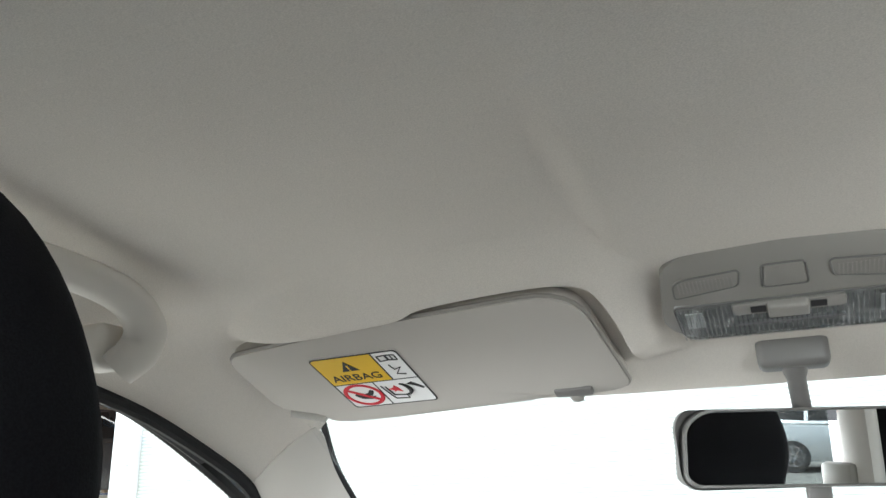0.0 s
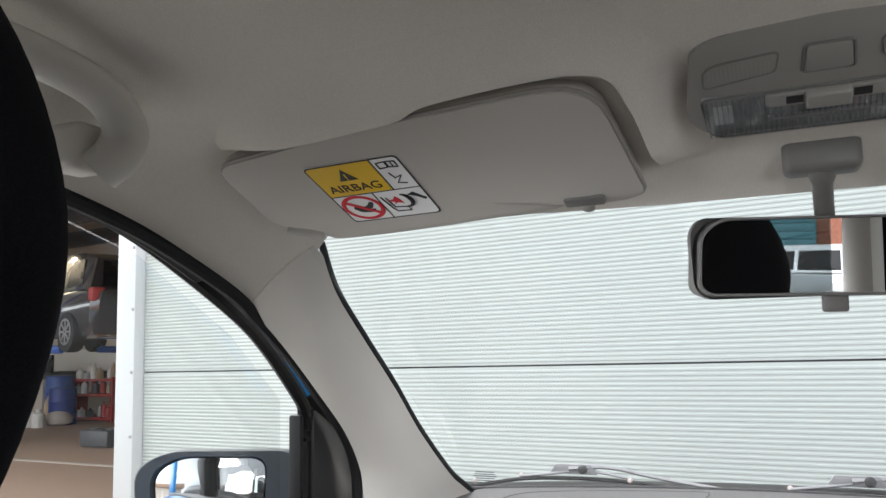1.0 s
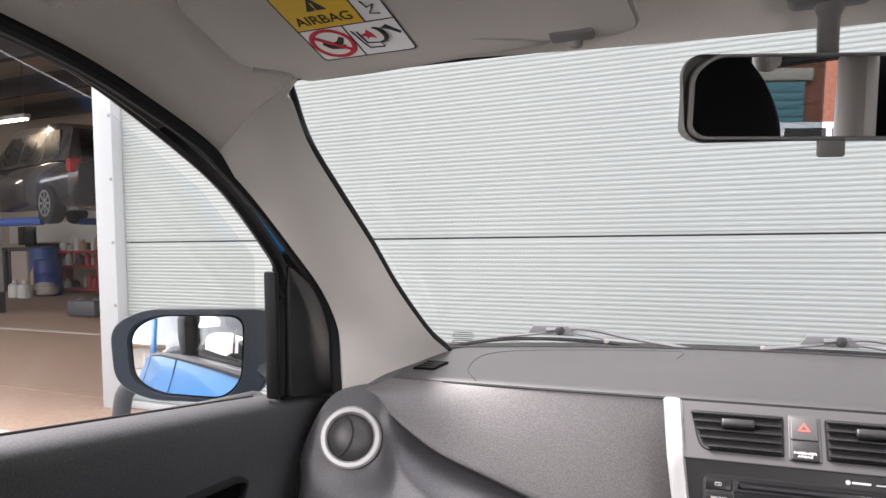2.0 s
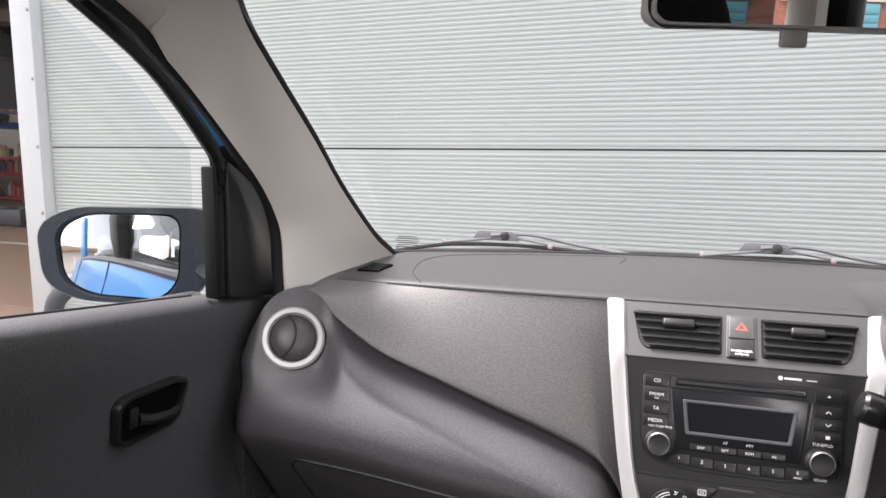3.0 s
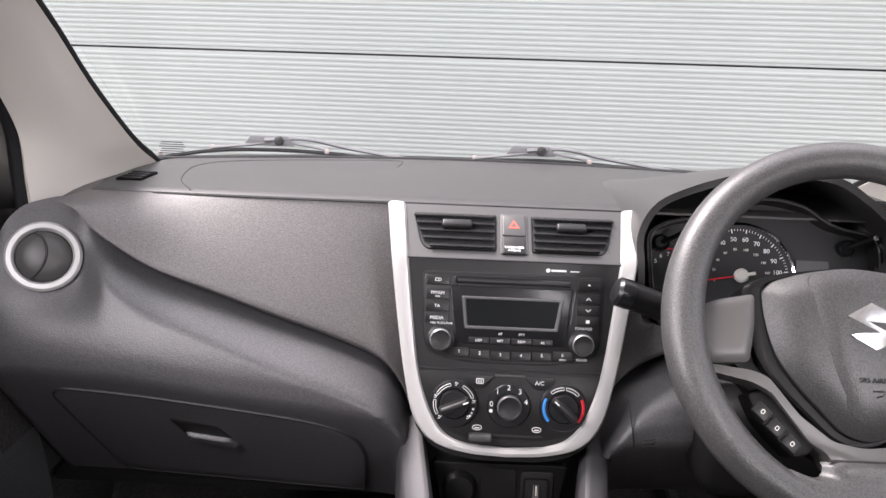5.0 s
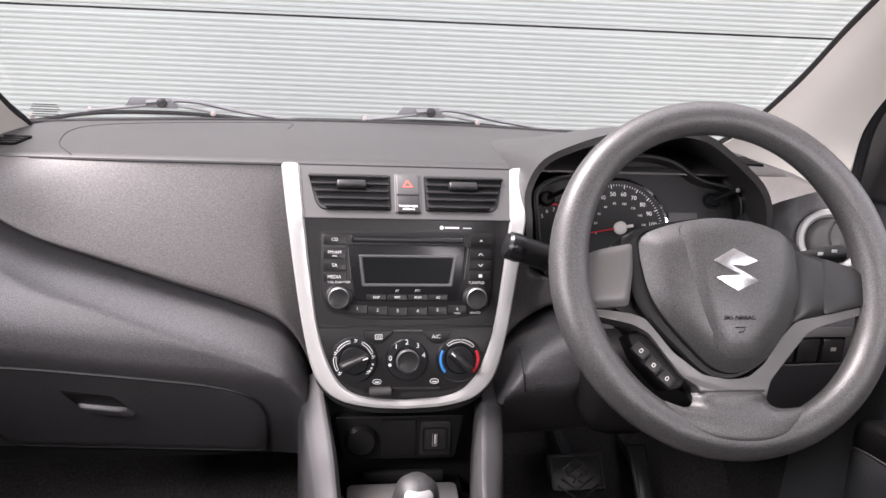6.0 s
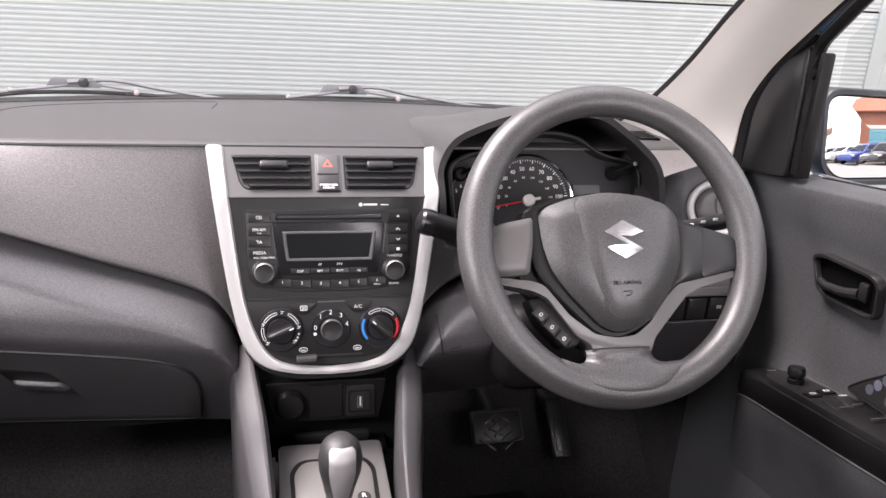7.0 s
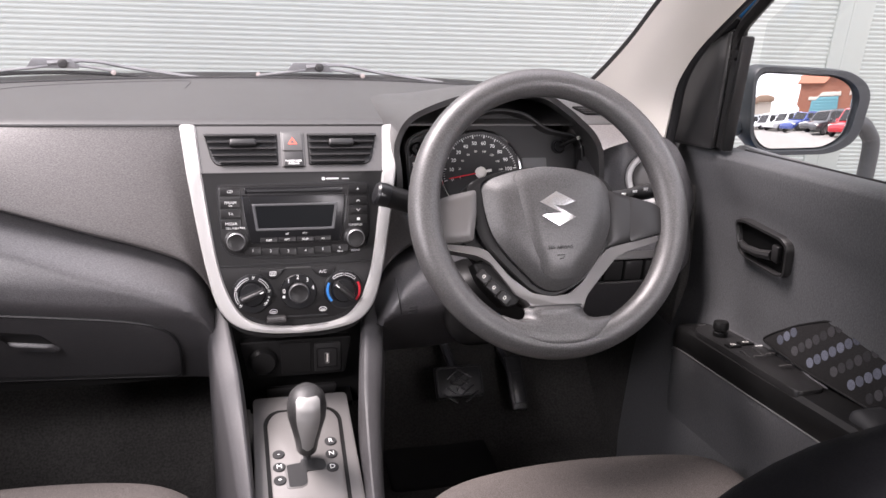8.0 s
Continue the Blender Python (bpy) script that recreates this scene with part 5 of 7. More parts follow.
part("knob_rim", lathe([(0.0137, 0.012), (0.0139, 0.0135), (0.0130, 0.0152), (0.0122, 0.0158)], km, 36, cap=False), M_DISPRIM, d2)
frame_mark(d1, -0.0610, DY, 0.0205, 0.0232, 65, 20)
frame_mark(d1, -0.0610, DY, 0.0205, 0.0232, 150, 102)
frame_mark(d1, -0.0610, DY, 0.0205, 0.0232, 212, 170)
for a in (8, 85, 160, 225, -42):
    r = 0.0222
    m3 = RPM @ Matrix.Translation((-0.0610 + r * math.cos(radians(a)), DY + r * math.sin(radians(a)), 0.0045))
    part("symbol", tube([m3 @ Vector(p) for p in ((-0.0022, -0.001, 0), (0, -0.001, 0), (0.0012, 0.0016, 0), (0.0022, 0.0016, 0))], 0.0004, 5), M_WHITE, d1)
    part("symbol", lathe([(0.0009, 0), (0.0009, 0.0003)], m3 @ Matrix.Translation((-0.0008, 0.0016, 0)), 8), M_WHITE, d1)
for a in (-10, -22, -32):
    arc(d1, -0.0610, DY, 0.0222, a, a - 6, M_WHITE, 0.0012)
for i, a in enumerate((178, 132, 92, 52, 12)):
    r = 0.0196
    words(str(i), 0.0082, RPM @ Matrix.Translation((0.0005 + r * math.cos(radians(a)), DY + 0.001 + r * math.sin(radians(a)), 0.0045)), M_PRINT, d2)
part("symbol", lathe([(0.0020, 0), (0.0020, 0.0003)], RPM @ Matrix.Translation((-0.0195, DY - 0.006, 0.0043)), 8), M_WHITE, d2)
frame_mark(d3, 0.0620, DY, 0.0205, 0.0235, 90, 130)
frame_mark(d3, 0.0620, DY, 0.0205, 0.0235, 84, 44)
arc(d3, 0.0620, DY, 0.0222, 152, 222, M_BLUE, 0.0017)
arc(d3, 0.0620, DY, 0.0222, 28, -42, M_RED, 0.0017)
for x, t in ((-0.0330, ""), (0.0350, "A/C")):
    side = -1 if x < 0 else 1
    k = part("button", prism(roundpoly([(side * 0.016, -0.0385), (side * 0.052, -0.0385), (side * 0.0475, -0.049), (side * 0.038, -0.054), (side * 0.030, -0.0535)], 0.003), RPM, 0.0, 0.0040, 0.001), M_PANEL, heat)
    if t:
        words(t, 0.0062, RPM @ Matrix.Translation((x - 0.001, -0.0455, 0.0042)), M_PRINT, k)
    else:
        part("rear_heat_sign", ring_prism(rrect(0.0085, 0.0060, 0.001, 3, x, -0.0455), rrect(0.0072, 0.0047, 0.001, 3, x, -0.0455), RPM, 0.0038, 0.0043), M_WHITE, k)
        for dx in (-0.0018, 0, 0.0018):
            part("rear_heat_sign", box((x + dx, -0.0455, 0.0042), (0.0006, 0.0035, 0.0004), m=RPM), M_WHITE, k)
part("top_bar", box((0.001, -0.0388, 0.002), (0.034, 0.002, 0.004), 0.0006, m=RPM), M_BEZEL, heat)
for x in (-0.034, 0.033):
    part("recirculation_sign", tube([RPM @ Vector((x + 0.0050 * math.cos(a), -0.0985 + 0.0028 * math.sin(a), 0.0016)) for a in [2 * math.pi * i / 20 for i in range(20)]], 0.0004, 5, closed=True), M_WHITE, heat)
    part("recirculation_sign", box((x, -0.0990, 0.0016), (0.0055, 0.0012, 0.0004), m=RPM), M_WHITE, heat)
part("slider_slot", box((0.006, -0.1065, 0.001), (0.066, 0.0022, 0.002), m=RPM), M_INK, heat)
sl = part("slider", box((-0.0305, -0.1075, 0.008), (0.026, 0.0080, 0.014), 0.0025, 3, m=RPM), M_BEZEL, heat)

# ---- centre console ----
cons = thing("centre_console", (0, 0.5, 0.2), "charcoal centre console with side rails and a grey shift plate", "console")
RAIL = [(0.80, 0.124, 0.094, 0.640), (0.75, 0.119, 0.086, 0.622), (0.69, 0.110, 0.077, 0.600), (0.64, 0.101, 0.072, 0.570), (0.56, 0.090, 0.067, 0.545), (0.48, 0.082, 0.063, 0.528), (0.38, 0.078, 0.060, 0.515), (0.20, 0.076, 0.058, 0.505)]
for side in (-1, 1):
    o = spline([(a[1], a[0], a[3]) for a in RAIL], 40)
    i = spline([(a[2], a[0], a[3] + 0.003) for a in RAIL], 40)
    prof = [(1.0, -0.12), (1.0, -0.034), (0.96, -0.018), (0.88, -0.007), (0.78, -0.001), (0.68, 0.0005), (0.58, 0.0), (0.3, -0.0035), (0.06, -0.008), (0.0, -0.012), (-0.05, -0.03), (-0.12, -0.06), (-0.20, -0.40)]
    bm = bmesh.new()
    rows = [[bm.verts.new((side * (a.x + (b.x - a.x) * t), a.y, max(0.19, a.z + (b.z - a.z) * max(0, t) + h))) for t, h in prof] for a, b in zip(o, i)]
    for a, b in zip(rows, rows[1:]):
        for k in range(len(prof) - 1):
            bm.faces.new((a[k], a[k + 1], b[k + 1], b[k]))
    part("side_rail", thick(bm, 0.004), M_RAIL, cons)
# pocket with the socket panel
part("pocket_back", box((0, 0.795, 0.56), (0.19, 0.02, 0.17), 0.0), M_BLACK, cons)
pm = plane_at((0, 0.765, 0.568), (1, 0, 0), (0, -1, 0.12))
pnl = part("socket_panel", prism(roundpoly([(-0.082, 0.030), (0.076, 0.030), (0.066, -0.026), (-0.070, -0.026)], 0.004), pm, -0.015, 0.0, 0.001), M_BLACK, cons)
part("socket_cap", lathe([(0.0205, 0), (0.0205, 0.003), (0.0185, 0.006), (0.016, 0.010), (0.004, 0.011)], pm @ Matrix.Translation((-0.050, 0.000, 0)), 32), M_BLACK, pnl)
part("blank_cover", prism(rrect(0.042, 0.046, 0.002, 3, -0.004, 0.002), pm, -0.002, 0.002, 0.001), M_BLACK, pnl)
usb = part("usb_socket", prism(rrect(0.038, 0.044, 0.004, 4, 0.041, 0.001), pm, -0.002, 0.0028, 0.001), M_PANEL, pnl)
part("usb_frame", ring_prism(rrect(0.031, 0.031, 0.004, 4, 0.040, 0.0), rrect(0.027, 0.027, 0.003, 4, 0.040, 0.0), pm, 0.002, 0.0045, 0.0006), M_BLACK, usb)
part("usb_port", ring_prism(rrect(0.0068, 0.0170, 0.001, 3, 0.040, 0.0), rrect(0.0045, 0.0140, 0.0006, 3, 0.040, 0.0), pm, 0.002, 0.0050, 0.0004), M_CHROME, usb)
part("usb_tongue", box((0.0405, 0, 0.003), (0.0015, 0.012, 0.003), m=pm), M_OFFWHITE, usb)
part("pocket_tray", box((0.003, 0.772, 0.498), (0.148, 0.055, 0.010), 0.003), M_BLACK, cons)
part("pocket_lip", box((0.003, 0.758, 0.520), (0.100, 0.010, 0.016), 0.004), M_PANEL, cons)
# shift plate
SP = plane_at((-0.001, 0.606, 0.512), (1, 0, 0), (0, -0.10, 1))
po = rrect(0.132, 0.262, 0.008, 5)
part("plate_surround", prism(po, SP, -0.02, 0.0, 0.002), M_SHIFT, cons)
ri = roundpoly([(-0.048, -0.135), (0.048, -0.135), (0.053, 0.08), (0.040, 0.100), (-0.040, 0.100), (-0.053, 0.08)], [0.01, 0.01, 0.03, 0.02, 0.02, 0.03], 5)
part("plate_groove", prism(ri, SP, -0.003, 0.0006), M_BLACK, cons)
ri2 = [(x * 0.90, y * 0.955 - 0.001) for x, y in ri]
plate = part("shift_plate", prism(ri2, SP, -0.002, 0.0022, 0.001), M_PLATE, cons, "brushed grey shift plate with gear letters")
gate = roundpoly([(-0.026, 0.004), (-0.008, 0.006), (-0.008, 0.012), (0.012, 0.012), (0.022, 0.008), (0.024, -0.004), (0.020, -0.009), (-0.002, -0.009), (-0.002, -0.030), (-0.008, -0.034), (-0.024, -0.034)], 0.0035, 4)
part("gate_edge", prism([(x * 1.12, y * 1.10 - 0.014) for x, y in gate], SP, 0.0, 0.0030, 0.0008), M_SHIFT, plate)
part("gate_slot", prism([(x, y - 0.015) for x, y in gate], SP, 0.0, 0.0034), M_INK, plate)
for x, y, t in ((0.033, 0.026, "R"), (0.032, 0.002, "N"), (0.031, -0.022, "D"), (-0.035, 0.010, "-"), (-0.035, -0.013, "M"), (-0.035, -0.036, "+")):
    b = part("letter_disc", lathe([(0.0078, 0.0), (0.0078, 0.0024), (0.0070, 0.0030), (0.001, 0.0030)], SP @ Matrix.Translation((x, y, 0.001)), 24), M_INK, plate)
    words(t, 0.0100, SP @ Matrix.Translation((x, y, 0.0042)), M_WHITE, b)
lever = thing("gear_lever", (-0.002, 0.605, 0.515), "grey grained gear lever with a silver face", "gear lever")
part("shaft", tube([(-0.002, 0.606, 0.510), (-0.002, 0.604, 0.535)], 0.007, 16), M_CHROME, lever)
KM = plane_at((-0.001, 0.602, 0.530), (1, 0, 0), (0, -0.16, 1))
prof = [(0.010, 0.0), (0.0135, 0.004), (0.0150, 0.018), (0.0190, 0.040), (0.0235, 0.062), (0.0245, 0.078), (0.0220, 0.092), (0.0150, 0.101), (0.006, 0.104), (0.0005, 0.1043)]
bm = bmesh.new()
rows = []
for r, z in prof:
    rows.append([bm.verts.new(KM @ Vector((r * math.cos(a) * 0.98, r * math.sin(a) * 1.12 - 0.004 * (z / 0.1), z))) for a in [2 * math.pi * i / 36 for i in range(36)]])
for a, b in zip(rows, rows[1:]):
    for k in range(36):
        bm.faces.new((a[k], a[(k + 1) % 36], b[(k + 1) % 36], b[k]))
part("knob", bm, M_KNOB, lever)


def knob_front(u, v):
    """The silver shield, laid over the knob from its foot to the top."""
    k = 2 + 5.35 * v
    i = min(int(k), 7)
    (r0, z0), (r1, z1) = prof[i], prof[i + 1]
    r, z = r0 + (r1 - r0) * (k - i), z0 + (z1 - z0) * (k - i)
    g = math.hypot(r1 - r0, z1 - z0)
    r, z = r + 0.0022 * (z1 - z0) / g, z - 0.0022 * (r1 - r0) / g
    w = 0.0070 + 0.0072 * ease(v / 0.6)
    w *= math.sqrt(max(0.02, 1 - max(0, (v - 0.86) / 0.145) ** 2)) * math.sqrt(max(0.02, 1 - max(0, (0.06 - v) / 0.062) ** 2))
    x = (2 * u - 1) * min(w, 0.9 * r)
    return KM @ Vector((x, -math.sqrt(r * r - x * x) * 1.12 - 0.004 * (z / 0.1), z))


part("silver_face", thick(grid(knob_front, 14, 24), 0.0015), M_KNOBFACE, lever)

# ---- steering wheel and column ----
SM = plane_at((0.308, 0.626, 0.835), (1, 0, 0), (0, -0.866, 0.5))
wheel = thing("steering_wheel", (0.308, 0.68, 0.80), "dark grey grained three-spoke steering wheel", "steering wheel")
n = 96
pts, rr = [], []
for k in range(n):
    a = 2 * math.pi * k / n
    g = 0.0178 + 0.0018 * max(0, math.cos(2 * (a - 0.05))) ** 2 + 0.001 * max(0, math.cos(a * 2 - 1.2)) ** 4
    R = 0.184 - g
    pts.append(SM @ Vector((R * math.cos(a), R * math.sin(a), 0.0)))
    rr.append(g)
part("rim", tube(pts, rr, 18, closed=True, up=tuple(SM.to_3x3() @ Vector((0, 0, 1)))), M_WHEEL, wheel)


def dome(x, y):
    return 0.016 * max(0, 1 - (x / 0.10) ** 2 - ((y + 0.01) / 0.13) ** 2)


def domed(poly, m, z0, z1, bulge, inset=0.006, rings=7):
    """A cushion over an outline, highest in the middle."""
    bm = bmesh.new()
    cx, cy = sum(p[0] for p in poly) / len(poly), sum(p[1] for p in poly) / len(poly)
    rows = [[bm.verts.new(m @ Vector((p[0], p[1], z0))) for p in poly]]
    for k in range(rings):
        f = k / rings
        s = 1 - f
        h = z1 - inset * (1 - min(1, f * 3.2)) ** 2
        rows.append([bm.verts.new(m @ Vector((cx + (p[0] - cx) * s, cy + (p[1] - cy) * s, h + bulge(cx + (p[0] - cx) * s, cy + (p[1] - cy) * s)))) for p in poly])
    for a, b in zip(rows, rows[1:]):
        for i in range(len(poly)):
            j = (i + 1) % len(poly)
            bm.faces.new((a[i], a[j], b[j], b[i]))
    c = bm.verts.new(m @ Vector((cx, cy, z1 + bulge(cx, cy))))
    for i in range(len(poly)):
        bm.faces.new((rows[-1][i], rows[-1][(i + 1) % len(poly)], c))
    return bm


pad_o = roundpoly([(-0.091, 0.034), (-0.082, 0.041), (-0.054, 0.050), (-0.013, 0.056), (0.028, 0.052), (0.064, 0.042), (0.078, 0.027), (0.078, -0.001), (0.073, -0.027), (0.058, -0.053), (0.042, -0.074), (0.021, -0.092), (-0.006, -0.102), (-0.028, -0.095), (-0.064, -0.055), (-0.081, -0.030), (-0.088, -0.001)], 0.014, 3)
hub = part("airbag_pad", domed(pad_o, SM, -0.035, 0.006, dome, 0.010), M_WHEELPAD, wheel, "grained airbag pad with a chrome badge")
inner = roundpoly([(-0.053, 0.047), (-0.052, 0.027), (-0.047, -0.007), (-0.039, -0.044), (-0.025, -0.080), (-0.012, -0.087), (0.014, -0.086), (0.046, -0.053), (0.060, -0.016), (0.064, 0.023), (0.059, 0.039), (0.028, 0.049), (-0.013, 0.053)], 0.010, 3)
part("pad_shield", domed(inner, SM, -0.02, 0.0102, dome, 0.0055), M_WHEELPAD, hub)
words("SRS AIRBAG", 0.0062, SM @ Matrix.Translation((-0.004, -0.049, 0.0251)), M_BLACK, hub)
part("airbag_mark", tube([SM @ Vector(p) for p in ((-0.009, -0.058, 0.0241), (0.001, -0.058, 0.0241), (-0.001, -0.062, 0.0237), (-0.006, -0.063, 0.0236))], 0.0006, 5), M_BLACK, hub)
part("pad_gap", ring_prism([(p[0] * 1.15 - 0.004, p[1] * 1.05 - 0.001) for p in pad_o], pad_o, SM, -0.04, 0.0005, 0.002), M_BLACK, wheel)
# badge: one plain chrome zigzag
bd = SM @ Matrix.Translation((-0.001, 0.001, 0.0268))
badge = part("badge", prism([(0.0200, 0.0060), (-0.0040, 0.0185), (-0.0262, 0.0060), (0.0010, -0.0080), (-0.0100, -0.0088), (-0.0252, -0.0110), (-0.0040, -0.0240), (0.0192, -0.0140), (-0.0085, 0.0020), (0.0060, 0.0008)], bd, -0.006, 0.002, 0.0005), M_BADGE, hub, "plain chrome badge")
# spokes
part("spoke", domed(roundpoly([(-0.156, 0.014), (-0.132, 0.023), (-0.098, 0.029), (-0.100, 0.0), (-0.106, -0.034), (-0.144, -0.036), (-0.156, -0.020)], 0.005, 4), SM, -0.028, 0.004, lambda x, y: 0.003 * (1 - (y / 0.05) ** 2) - 0.006 * max(0, (abs(x) - 0.11)) / 0.05, 0.004), M_SPOKE, wheel, "satin grey spoke plate")
part("side_spoke", domed(roundpoly([(0.070, 0.027), (0.101, 0.018), (0.140, 0.008), (0.156, -0.002), (0.156, -0.034), (0.093, -0.047), (0.066, -0.052)], 0.006, 4), SM, -0.028, 0.003, lambda x, y: 0.003 * (1 - (y / 0.05) ** 2) - 0.008 * max(0, (abs(x) - 0.09)) / 0.06, 0.005), M_PANEL, wheel)
part("spoke_insert", prism(roundpoly([(0.103, 0.016), (0.138, 0.006), (0.150, -0.004), (0.150, -0.032), (0.098, -0.044)], 0.006, 4), SM, -0.02, 0.0042, 0.0015), M_PANEL, wheel)
lower_y = roundpoly([(-0.144, -0.036), (-0.104, -0.041), (-0.090, -0.046), (-0.064, -0.080), (-0.036, -0.102), (-0.010, -0.107), (0.012, -0.105), (0.030, -0.092), (0.055, -0.062), (0.070, -0.049), (0.085, -0.046), (0.152, -0.033), (0.152, -0.040), (0.098, -0.053), (0.080, -0.061), (0.052, -0.090), (0.035, -0.108), (0.027, -0.128), (-0.036, -0.127), (-0.042, -0.112), (-0.057, -0.103), (-0.088, -0.060), (-0.105, -0.051), (-0.142, -0.043)], 0.004, 2)
part("lower_spoke", prism(lower_y, SM, -0.03, 0.001, 0.0012), M_SPOKE, wheel, "satin grey lower spoke")
part("spoke_back", prism(roundpoly([(-0.15, 0.0), (-0.10, -0.05), (-0.06, -0.10), (-0.03, -0.12), (0.02, -0.12), (0.05, -0.09), (0.09, -0.05), (0.15, -0.01), (0.06, 0.03), (-0.06, 0.03)], 0.01, 3), SM, -0.05, -0.012, 0.002), M_BLACK, wheel)
GRIP_L = [(0.1185, -0.047), (0.126, -0.048), (0.132, -0.0515), (0.137, -0.059), (0.141, -0.070), (0.150, -0.080), (0.166, -0.084), (0.181, -0.070)]
GRIP_R = [(0.1185, 0.028), (0.126, 0.029), (0.132, 0.033), (0.137, 0.041), (0.141, 0.053), (0.150, 0.064), (0.166, 0.068), (0.181, 0.055)]


def grip(u, v):
    """The grained bridge between the lower spoke and the rim."""
    d = 0.1185 + 0.0625 * v
    a, b = curve1(GRIP_L, d), curve1(GRIP_R, d)
    q = 2 * u - 1
    top = 0.0075 + 0.0045 * ease((d - 0.1185) / 0.004) + 0.0065 * ease((d - 0.126) / 0.03) - 0.020 * max(0, (d - 0.160) / 0.021) ** 2
    z = top - 0.012 * abs(q) ** 4
    x = a + (b - a) * u
    bend = (d - math.sqrt(d * d - x * x)) * ease((d - 0.128) / 0.022)
    return SM @ Vector((x, bend - d, z))


part("lower_grip", thick(grid(grip, 40, 40), 0.003), M_WHEEL, wheel)
part("grip_seam", tube([SM @ Vector((-0.044 + 0.069 * k / 10, -0.1180, 0.0042)) for k in range(11)], 0.0011, 6), M_INK, wheel)
# phone keys on the lower spoke
pod = roundpoly([(-0.108, -0.060), (-0.091, -0.059), (-0.050, -0.104), (-0.054, -0.113), (-0.070, -0.117), (-0.098, -0.086)], 0.006, 4)
kp = part("key_pod", prism(pod, SM, -0.03, -0.004, 0.003), M_BLACK, wheel)
for x, y in ((-0.0955, -0.0775), (-0.0840, -0.0915), (-0.0715, -0.1045)):
    kmn = SM @ Matrix.Translation((x, y, -0.005)) @ pose(0, 0, 0, 0, 0, -46)
    kk = part("key", box((0, 0, 0.001), (0.0165, 0.0125, 0.006), 0.002, m=kmn), M_PANEL, kp)
    part("key_sign", ring_prism(rrect(0.0034, 0.0044, 0.0015, 3), rrect(0.0022, 0.0030, 0.0010, 3), kmn, 0.0035, 0.0042), M_OFFWHITE, kk)

col = thing("steering_column", (0.308, 0.76, 0.70), "black steering column shroud with two control stalks", "steering column")
cm = plane_at((0.308, 0.705, 0.79), (1, 0, 0), (0, -0.866, 0.5))
part("shroud", lathe([(0.062, -0.10), (0.066, -0.04), (0.060, 0.0), (0.052, 0.012), (0.02, 0.014)], cm, 36), M_BLACK, col)
part("lower_shroud", box((0.29, 0.745, 0.655), (0.16, 0.09, 0.12), 0.03, 3, m=None), M_BLACK, col)
st = part("left_stalk", tube(spline([(0.25, 0.71, 0.800), (0.19, 0.705, 0.812), (0.150, 0.702, 0.822), (0.108, 0.700, 0.836)], 24), [0.007] * 8 + [0.008 + 0.0008 * k for k in range(8)] + [0.0145] * 8, 16), M_BLACK, col)
part("stalk_end", lathe([(0.0150, -0.004), (0.0155, 0.0), (0.0150, 0.010), (0.012, 0.013), (0.003, 0.014)], plane_at((0.108, 0.700, 0.836), (0, 0, 1), (-0.95, -0.05, 0.30)), 20), M_GLOSS, st)
st = part("right_stalk", tube(spline([(0.36, 0.71, 0.806), (0.41, 0.703, 0.820), (0.45, 0.700, 0.828), (0.484, 0.700, 0.834)], 24), [0.007] * 9 + [0.0095] * 8 + [0.0105] * 7, 16), M_PANEL, col)
for x in (0.436, 0.452, 0.468):
    part("stalk_mark", box((x, 0.690, 0.836 + (x - 0.45) * 0.2), (0.006, 0.001, 0.003)), M_WHITE, st)

# ---- instrument cluster ----
IM = plane_at((0.303, 0.860, 0.815), (1, 0, 0), (0, -1, 0.47))
clus = thing("instrument_cluster", (0.303, 0.88, 0.76), "instrument cluster with a large speedometer under a hood", "instrument cluster")
bz = [(-0.141, 0.048), (-0.112, 0.064), (-0.072, 0.070), (-0.030, 0.090), (0.010, 0.098), (0.055, 0.090), (0.088, 0.064), (0.136, 0.055), (0.147, 0.040), (0.145, -0.02), (0.13, -0.07), (-0.13, -0.07), (-0.138, -0.02)]
bo = roundpoly(bz, 0.018, 5)
cx0, cy0 = 0.0, 0.01
bi = [(cx0 + (p[0] - cx0) * 0.945, cy0 + (p[1] - cy0) * 0.93) for p in bo]
part("bezel", ring_prism(bo, bi, IM, -0.02, 0.016, 0.004), M_PANEL, clus)
part("bezel_edge", tube([IM @ Vector((p[0] * 0.96, cy0 + (p[1] - cy0) * 0.95, 0.0165)) for p in bo], 0.0012, 6, closed=True), M_DISPRIM, clus)
part("face", prism(bi, IM, -0.012, -0.004), M_INK, clus)
sc = IM @ Matrix.Translation((-0.020, 0.000, -0.003))
spd = part("speedometer", lathe([(0.0655, 0.0), (0.0655, 0.006), (0.0640, 0.0075), (0.0622, 0.006), (0.0615, 0.001)], sc, 64, cap=False), M_CHROME, clus, "speedometer in miles per hour with a red needle")
part("dial_face", lathe([(0.0615, -0.001), (0.0615, 0.0006), (0.02, 0.0006), (0.001, 0.0006)], sc, 64), M_INK, spd)
for k in range(51):
    a = radians(192 - k * 185 / 50)
    big = k % 5 == 0
    r1, r0 = 0.0585, 0.0535 if big else 0.0560
    part("tick", box((0, 0, 0), (r1 - r0, 0.0012 if big else 0.0006, 0.0004), m=sc @ Matrix.Translation(((r0 + r1) / 2 * math.cos(a), (r0 + r1) / 2 * math.sin(a), 0.0009)) @ Matrix.Rotation(a, 4, "Z")), M_WHITE, spd)
for k in range(11):
    a = radians(192 - k * 185 / 10)
    words(str(k * 10), 0.0078, sc @ Matrix.Translation((0.0455 * math.cos(a), 0.0455 * math.sin(a), 0.001)), M_WHITE, spd)
